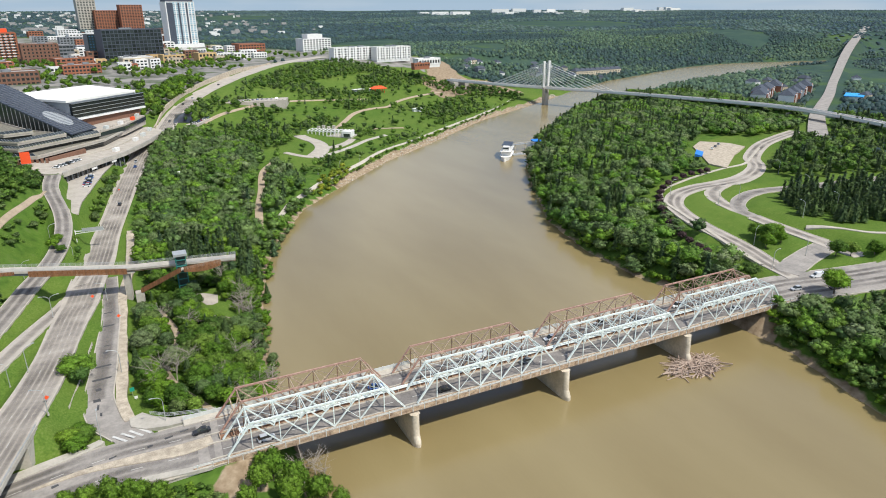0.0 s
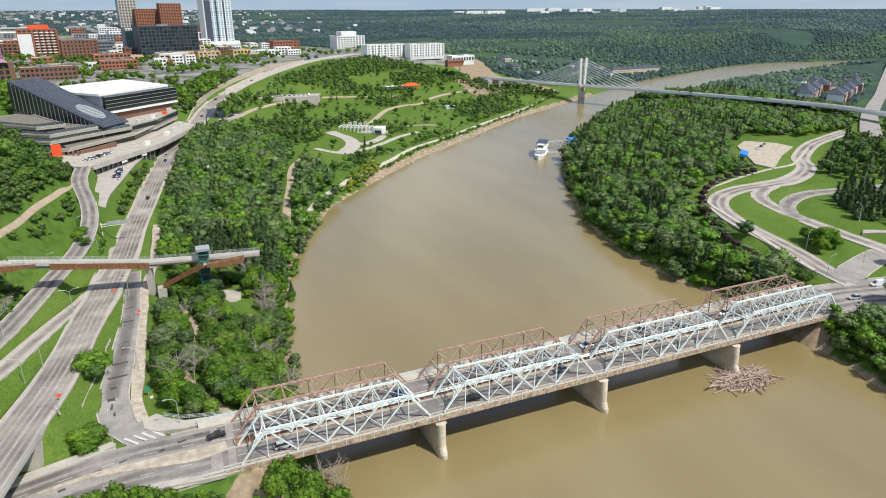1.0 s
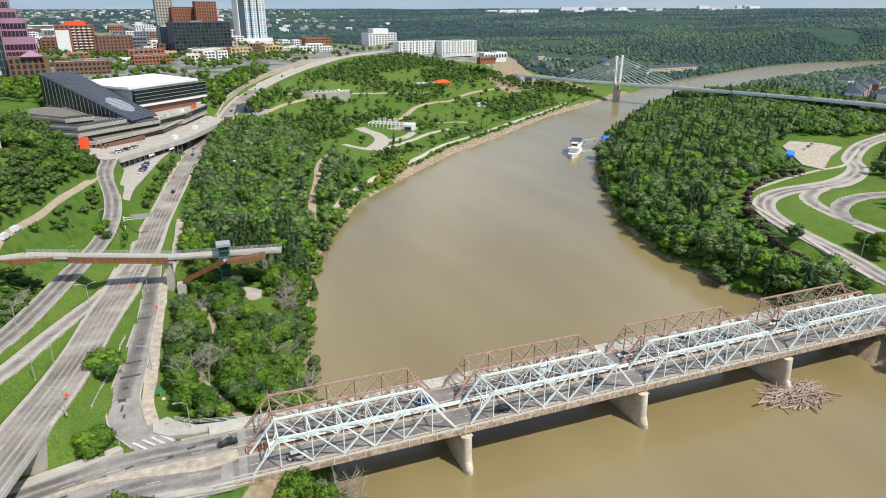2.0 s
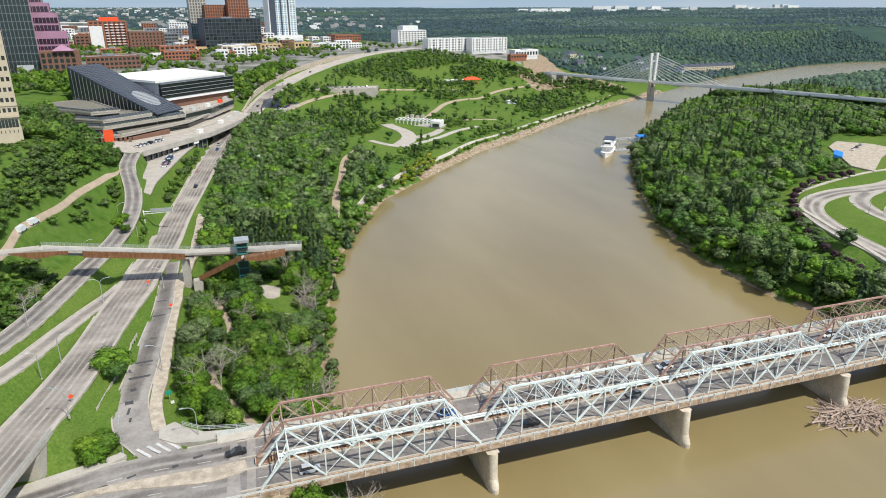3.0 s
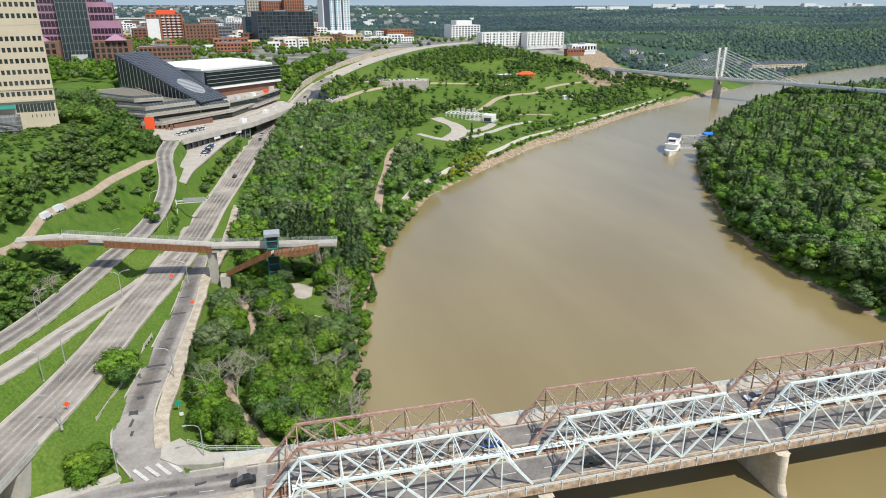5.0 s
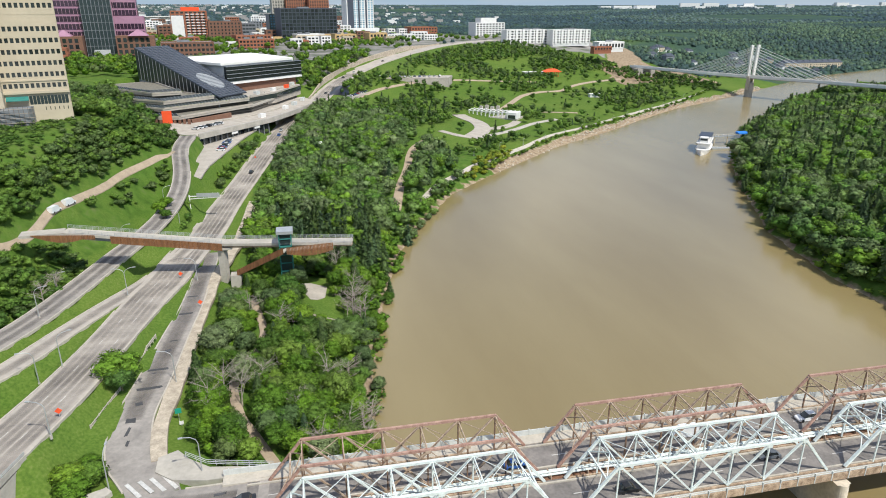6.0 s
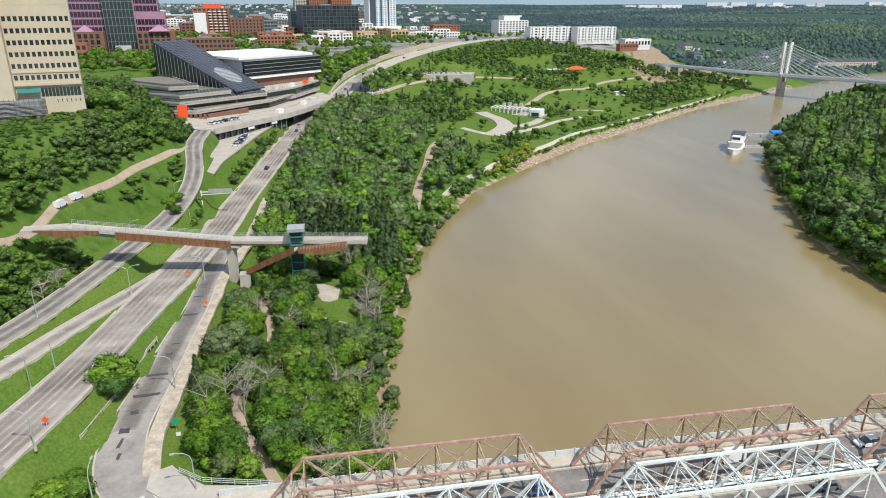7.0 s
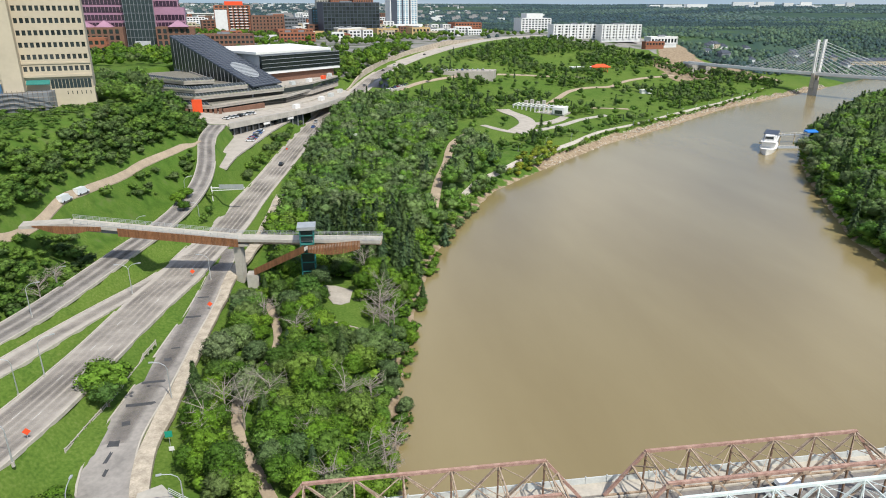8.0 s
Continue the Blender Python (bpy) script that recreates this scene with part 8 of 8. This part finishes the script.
ground_path("plaza_drive", [(127, 358), (118, 362), (108, 373)], 3.0, M_DECK_PALE, "sandy drive end among the trees")
pav = thing("pavilion", "open white concrete park pavilion with columns", "pavilion", at=pose(167, 440, at_ground(167, 436) - 0.3, 0, 0, 322))
part("floor", Shape().box(-22, -7, -1, 22, 9, 0.6), M_CONCRETE, pav)
for k in range(12):
    for y in (-5.5, 5.5):
        part("column", Shape().bar((-20 + k * 3.6, y, 0.6), (-20 + k * 3.6, y, 4.4), 0.7), M_WHITE_WALL, pav)
for y in (-5.5, 5.5):
    part("beam", Shape().bar((-21, y, 4.7), (21, y, 4.7), 0.8, 0.6), M_WHITE_WALL, pav)
for k in range(12):
    part("cross_beam", Shape().bar((-20 + k * 3.6, -6.5, 5.2), (-20 + k * 3.6, 6.5, 5.2), 0.4, 0.4), M_WHITE_WALL, pav)
part("kiosk", Shape().box(14, -8, 0.6, 22, 2, 5.6), M_WHITE_WALL, pav)
part("kiosk_opening", Shape().box(15, -8.06, 0.8, 21, -7.9, 3.6), M_GLASS, pav)
for k in range(4):
    part("tower", Shape().box(-16 + k * 5, 6.2, 0.6, -13.5 + k * 5, 8.6, 7 + k % 2), M_CONCRETE, pav)
gate = thing("garden_pavilion", "chinese-style garden pavilion with an orange tiled roof", "pavilion", at=pose(292, 640, at_ground(292, 640)))
for x in (-7, -2.5, 2.5, 7):
    for y in (-3, 3):
        part("column", Shape().bar((x, y, -1), (x, y, 4.2), 0.5), M_ORANGE, gate)
part("eaves", Shape().prism([(-10, -5), (10, -5), (10, 5), (-10, 5)], 4.2, 4.8), M_ORANGE, gate)
sh = Shape()
sh.add([(-10, -5, 4.8), (10, -5, 4.8), (10, 5, 4.8), (-10, 5, 4.8), (-4, -0.5, 7.6), (4, -0.5, 7.6), (4, 0.5, 7.6), (-4, 0.5, 7.6)], [(0, 1, 5, 4), (1, 2, 6, 5), (2, 3, 7, 6), (3, 0, 4, 7), (4, 5, 6, 7), (3, 2, 1, 0)])
part("tiled_roof", sh, M_ORANGE, gate, "swept orange tile roof")
shed = thing("park_shed", "long white shed beside the garden pavilion", "shed", at=pose(268, 636, at_ground(268, 636), 0, 0, 8))
part("body", Shape().box(-11, -3, -1, 11, 3, 3), M_GREY_WALL, shed)
part("roof", Shape().box(-11.6, -3.6, 3.002, 11.6, 3.6, 3.5), M_WHITE_ROOF, shed)
kiosk = thing("white_shelter", "small white shelter on the lawn", "shelter", at=pose(300, 541, at_ground(300, 541)))
part("body", Shape().box(-5, -2.5, -1, 5, 2.5, 3), M_WHITE_WALL, kiosk)
part("roof", Shape().prism([(-5.5, -3), (5.5, -3), (5.5, 3), (-5.5, 3)], 3.002, 3.6), M_WHITE_ROOF, kiosk)

# retaining wall above the hill road
c = spline(ROADS["main"])
c = c[(c[:, 1] > 450) & (c[:, 1] < 800)]
rise = 5.6 * np.clip((c[:, 1] - 450) / 60, 0.2, 1) * np.clip((800 - c[:, 1]) / 90, 0.25, 1)
solid("retaining_wall", ribbon(c, c[:, 3] + 1.6, c[:, 3] + 2.6, -1.0, rise), M_SAND, "tan retaining wall along the climbing road", "wall", kind="structure")
solid("verge", ribbon(c, c[:, 3] + 0.36, c[:, 3] + 1.59, -0.8, 0.12), M_SAND, "sandy verge along the climbing road", "verge", kind="structure")

# riprap along the park shore
rocks = Shape()
rg = np.random.default_rng(4)
line = spline([(x, y, 0, 0) for x, y in SHORE_L if 95 < x < 600], 2.0)
sdl = sideways(line)
for i in range(0, len(line)):
    for _ in range(4):
        off = rg.uniform(-0.3, 8.5)
        x, y = line[i][:2] + sdl[i] * off * 0.75 + rg.normal(size=2) * 0.8
        r = rg.uniform(0.3, 1.0)
        v, f = blob(rg, (x, y, 0.1 + off * 0.33), r, 0.7)
        rocks.add(v.tolist(), f)
solid("riprap", rocks, M_ROCK, "pale boulders along the park shore", "rocks", kind="stuff")

# ---- houses and sheds across the river ----
def pitched_house(x, y, z, w, d, h, yaw, wall, label, group="houses", name="house"):
    t = thing(name, label, "house", group, at=pose(x, y, z, 0, 0, yaw))
    part("wall", Shape().box(-w / 2, -d / 2, -2, w / 2, d / 2, h), wall, t)
    r = Shape()
    r.add([(-w / 2 - 0.5, -d / 2 - 0.6, h), (w / 2 + 0.5, -d / 2 - 0.6, h), (w / 2 + 0.5, d / 2 + 0.6, h), (-w / 2 - 0.5, d / 2 + 0.6, h), (-w / 2 + d * 0.3, 0, h + d * 0.36), (w / 2 - d * 0.3, 0, h + d * 0.36)], [(0, 1, 5, 4), (1, 2, 5), (2, 3, 4, 5), (3, 0, 4), (3, 2, 1, 0)])
    part("roof", r, M_DARK_ROOF, t)
    for k in range(max(2, int(w / 5))):
        for fl in range(max(1, int(h / 3.2))):
            part("window", Shape().box(-w / 2 + 1.5 + k * 5, -d / 2 - 0.06, 1 + fl * 3.2, -w / 2 + 3.2 + k * 5, -d / 2, 2.5 + fl * 3.2), M_GLASS, t)
    return t


for k, (x, y, w) in enumerate(((652, 372, 34), (676, 392, 36), (706, 408, 36), (744, 425, 38), (672, 352, 30), (700, 366, 32), (736, 386, 34), (778, 408, 34))):
    t = pitched_house(x, y, at_ground(x, y), w, 16, 10, 32 + 4 * (k % 2), (M_WHITE_WALL, M_ORANGE_BRICK)[k % 2], "three-storey terrace with slate roof and red brick bays", "terraces", "apartment_house")
    for q in range(4):
        part("bay", Shape().box(-w / 2 + 3 + q * 8, -9.2, -1, -w / 2 + 7 + q * 8, -8, 10.5), (M_ORANGE_BRICK, M_WHITE_WALL)[(q + k) % 2], t)
pool = thing("pool_hall", "low pavilion with a bright blue roof", "building", at=pose(768, 336, at_ground(768, 336), 0, 0, 30))
part("body", Shape().box(-17, -9, -1, 17, 9, 5), M_WHITE_WALL, pool)
part("roof", Shape().box(-18, -10, 5.002, 18, 10, 5.8), mat("sky_blue_roof", (0.05, 0.35, 0.75), 0.6, vary=0.15, scale=2), pool)
rnd = random.Random(8)
for k in range(60):
    u = rnd.random()
    x, y = rnd.uniform(760, 1400), rnd.uniform(150, 520)
    if u > 0.55:
        x, y = rnd.uniform(480, 760), rnd.uniform(760, 900)
    if float(dist_to([(a[0], a[1]) for a in ROADS["avenue"]], np.array([x]), np.array([y]))[0]) < 26 or bool(inside(RIVER, np.array([x]), np.array([y]))[0]):
        continue
    pitched_house(x, y, at_ground(x, y), rnd.uniform(10, 18), rnd.uniform(8, 11), rnd.choice((3.4, 6.0)), rnd.uniform(0, 90), rnd.choice((M_WHITE_WALL, M_BEIGE, M_WHITE_WALL, M_GREY_WALL)), "small family house with a dark pitched roof")
for k in range(9):
    x, y = 722 + k * 14, 800 + k * 3.5
    pitched_house(x, y, at_ground(x, y), 15, 12, 8, 10, M_BEIGE, "row house with beige walls by the far river", "terraces", "row_house")
# car park and blue awning on the east bank
slab("car_park", [(352, 169), (353, 155), (392, 182), (423, 199), (423, 214), (408, 230), (387, 217)], 8, 18.4, M_SAND, "sandy car park beside the winding road", "car park")
tent = thing("market_tent", "long blue canvas tent at the car park edge", "tent", at=pose(360, 186, 18.2, 0, 0, 40))
part("canvas", Shape().prism([(-8, -2.5), (8, -2.5), (8, 2.5), (-8, 2.5)], 2.4, [3.2, 3.2, 4.4, 4.4]), M_BLUE, tent)
for x in (-7.5, 0, 7.5):
    for y in (-2.3, 2.3):
        part("pole", Shape().bar((x, y, -0.5), (x, y, 2.5), 0.15), M_GALV, tent)
for k in range(3):
    park_car(392 + k * 9, 203 + k * 5, 30, ("white", "grey", "silver")[k], "car", 18.42)
# far industrial sheds at the skyline
for k in range(26):
    x, y = rnd.uniform(1500, 3400), rnd.uniform(2900, 3400)
    w, h = rnd.uniform(30, 110), rnd.uniform(6, 22)
    s = solid("industrial_shed", Shape().box(-w / 2, -15, -6, w / 2, 15, h), M_WHITE_WALL, "far pale industrial shed near the skyline", "shed", "industrial sheds")
    s.matrix_world = pose(x, y, at_ground(x, y), 0, 0, rnd.uniform(-30, 10))
town, lids = Shape(), Shape()
for k in range(620):
    x, y = rnd.uniform(-1700, 500) + 200 * math.sin(k), rnd.uniform(1700, 4200)
    z, w, h = at_ground(x, y), rnd.uniform(3, 13), rnd.uniform(5, 10)
    (town if rnd.random() < 0.3 else lids).box(x - w, y - 5, z - 3, x + w, y + 5, z + h)
solid("distant_town", town, M_WHITE_WALL, "pale flat-roofed blocks of a distant town", "buildings", kind="stuff")
solid("distant_town", lids, M_ROOF, "grey roofs of a distant town", "buildings", kind="stuff")
stad = thing("stadium", "far stadium bowl with green and yellow seats", "stadium", at=pose(-352, 2050, 30, 0, 0, 10))
part("stand", Shape().prism([(-50, -20), (50, -20), (60, 20), (-60, 20)], -10, [10, 10, 34, 34]), M_WHITE_WALL, stad)
part("roof", Shape().prism([(-70, 0), (70, 0), (60, 26), (-60, 26)], [34, 34, 30, 30], [36, 36, 33, 33]), M_WHITE_ROOF, stad)

# ---- single trees and shrubs ----
for x, y, h in ((-25, 0.5, 9.5), (-20, -1.5, 9), (-29.5, 2, 8), (-34, 3.5, 7), (-14.5, -2.5, 7.5), (-17, 0, 6), (-39, 1, 7), (12, -3.5, 9.5), (17, -6, 9), (22, -10, 9.5), (8, -8, 8), (14, -12, 9), (26, -15, 8), (4, -13, 7), (-26, -6, 8), (-34, -4, 8), (20, -17, 8), (10, -1, 6)):
    plant_tree(x, y, h * 1.05, "bright", "bright green tree beside the bridge approach", "roadside trees", 0.82, z=min(at_ground(x, y), 7.5))
p = scatter(rng, [(-30, 0), (-14, 1), (-2, -1), (-2, -8), (-14, -14), (-34, -12)], 2.6)
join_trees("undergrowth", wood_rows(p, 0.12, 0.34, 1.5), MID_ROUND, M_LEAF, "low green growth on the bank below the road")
for x, y, h, w in ((-32.6, 28.5, 4.6, 1.9), (-30.8, 31.5, 4.4, 1.8), (-34.3, 31.5, 4.2, 1.8), (-32, 35, 3.4, 1.6)):
    plant_tree(x, y, h, "round", "dark green spreading shrub on the median", "roadside shrubs", w)
for x, y, h in ((8.4, 110, 5.5), (19.5, 117, 6.5), (19, 110.5, 4.0), (7.5, 104, 4.5), (21, 102, 4.0), (10, 97, 3.6)):
    plant_tree(x, y, h, "round", "small green tree beside the lift clearing", "riverside trees", 1.0)
plant_tree(-33.2, 64, 7.6, "grey", "grey-green lone tree on the grass median", "roadside trees", 1.5)
plant_tree(-31.4, 60.5, 5.6, "grey", "grey-green lone tree on the grass median", "roadside trees", 1.2)
for x, y, h in ((-43, 178, 4.5), (-41.5, 184, 4.0), (-40, 172, 3.6)):
    plant_tree(x, y, h, "round", "dark green shrub beside the climbing road", "roadside shrubs", 1.5)
for x, y, h in ((262, 50, 10), (257, 47, 8), (267, 51, 9), (262, 57, 8), (266, 46, 6), (235, -2, 11), (271, 22, 8), (279, 20, 7), (288, 15, 8), (298, 9, 7), (226, 30, 8), (221, 38, 8)):
    plant_tree(x, y, h, "round", "rounded green tree near the junction", "junction trees", 1.15)
for x, y, h in ((233, -15, 9), (240, -18, 10), (365, 111, 12), (250, -20, 8)):
    plant_tree(x, y, h, "fir", "dark blue-green spruce standing alone", "junction trees", 1.0)
for x, y, z, w in spline([(x, y, 0, 0) for x, y in PURPLE_ROW], 8.0):
    plant_tree(x, y, 4.6, "purple", "", "ornamental trees", 1.15)
p = scatter(rng, [(-200, 470), (-60, 470), (20, 520), (90, 660), (200, 830), (330, 950), (100, 1200), (-360, 1300), (-360, 600)], 14, lambda x, y: clear_of_roads(x, y, 3) & (np.sin(x * 0.05) * np.cos(y * 0.035) + rng.random(len(x)) > 0.55))
join_trees("street_trees", wood_rows(p, 0.6, 1.0, 1.1), THIN_ROUND, M_LEAF, "green street trees between city blocks")
p = scatter(rng, [(22, 470), (32, 500), (58, 575), (88, 640), (64, 640), (30, 570), (8, 520), (4, 480)], 7, lambda x, y: clear_of_roads(x, y, 3))
join_trees("street_trees", wood_rows(p, 0.7, 1.1, 1.1), THIN_ROUND, M_LEAF, "dark green grove above the hill road")


def bare_tree(x, y, h, seed, lean=0.0):
    """A dead tree: a forked trunk and many thin grey twigs."""
    r = random.Random(seed)
    t = thing("dead_tree", "bare grey dead tree among green ones", "tree", "dead trees", at=pose(x, y, at_ground(x, y)))
    part("trunk", Shape().tube([(0, 0, -0.4), (lean * 0.3, 0, h * 0.35), (lean, 0.2, h * 0.8)], [0.22, 0.15, 0.05], 6), M_DEADWOOD, t)
    for k in range(4):
        br = Shape()
        for _ in range(3):
            a = r.uniform(0, 6.28)
            z0 = h * r.uniform(0.2, 0.7)
            L = h * r.uniform(0.3, 0.6)
            e = (math.cos(a) * L * 0.85, math.sin(a) * L * 0.85, z0 + L * 0.6)
            br.tube([(lean * z0 / h, 0, z0), (e[0] * 0.5, e[1] * 0.5, (z0 + e[2]) / 2 + 0.3), e], [0.07, 0.05, 0.02], 5)
            for q in range(9):
                f = r.uniform(0.3, 1)
                s = (e[0] * f, e[1] * f, z0 + (e[2] - z0) * f)
                br.tube([s, (s[0] + r.gauss(0, 0.9), s[1] + r.gauss(0, 0.9), s[2] + r.uniform(0.1, 1.3))], [0.028, 0.012], 3, False)
        part("limb", br, M_DEADWOOD, t)


for i, (x, y, h) in enumerate(((-9, 58, 8), (-5, 54, 7), (0, 60, 7), (24, 102, 8), (22, 99, 6), (25, 106, 7), (27, 110, 6), (22, 40, 7), (19, 43, 7), (16, 38, 6), (24, 52, 6), (12, 33, 6), (20, -2, 8), (25, -4, 7), (24, 1, 6), (3, 90, 6), (-6, 100, 7), (21, 130, 8), (-64, 112, 6), (-62, 118, 5), (15, 60, 7), (8, 46, 6), (-12, 52, 8), (22, 46, 6), (20, 66, 6), (25, 114, 7), (28, 104, 7), (26, 99, 6))):
    bare_tree(x, y, h * 1.35, i, 0.6 * math.sin(i * 2.1))
tarp = Shape().prism([(-2.6, -1.3), (0.4, -1.9), (2.7, -0.6), (2.2, 1.5), (-1.8, 1.7)], -6, [1.2, 1.5, 1.0, 2.4, 2.2])
solid("white_tarp", tarp, M_WHITE_WALL, "white tarpaulin shelter showing among the trees", "shelter").matrix_world = pose(21.4, 300, 18, 0, 0, 20)
log = solid("fallen_log", Shape().tube([(12, 96, 9.2), (18, 95, 7.5), (23, 96, 5.0)], [0.3, 0.22, 0.1], 6), M_DEADWOOD, "fallen bare grey trunk in the clearing", "log")
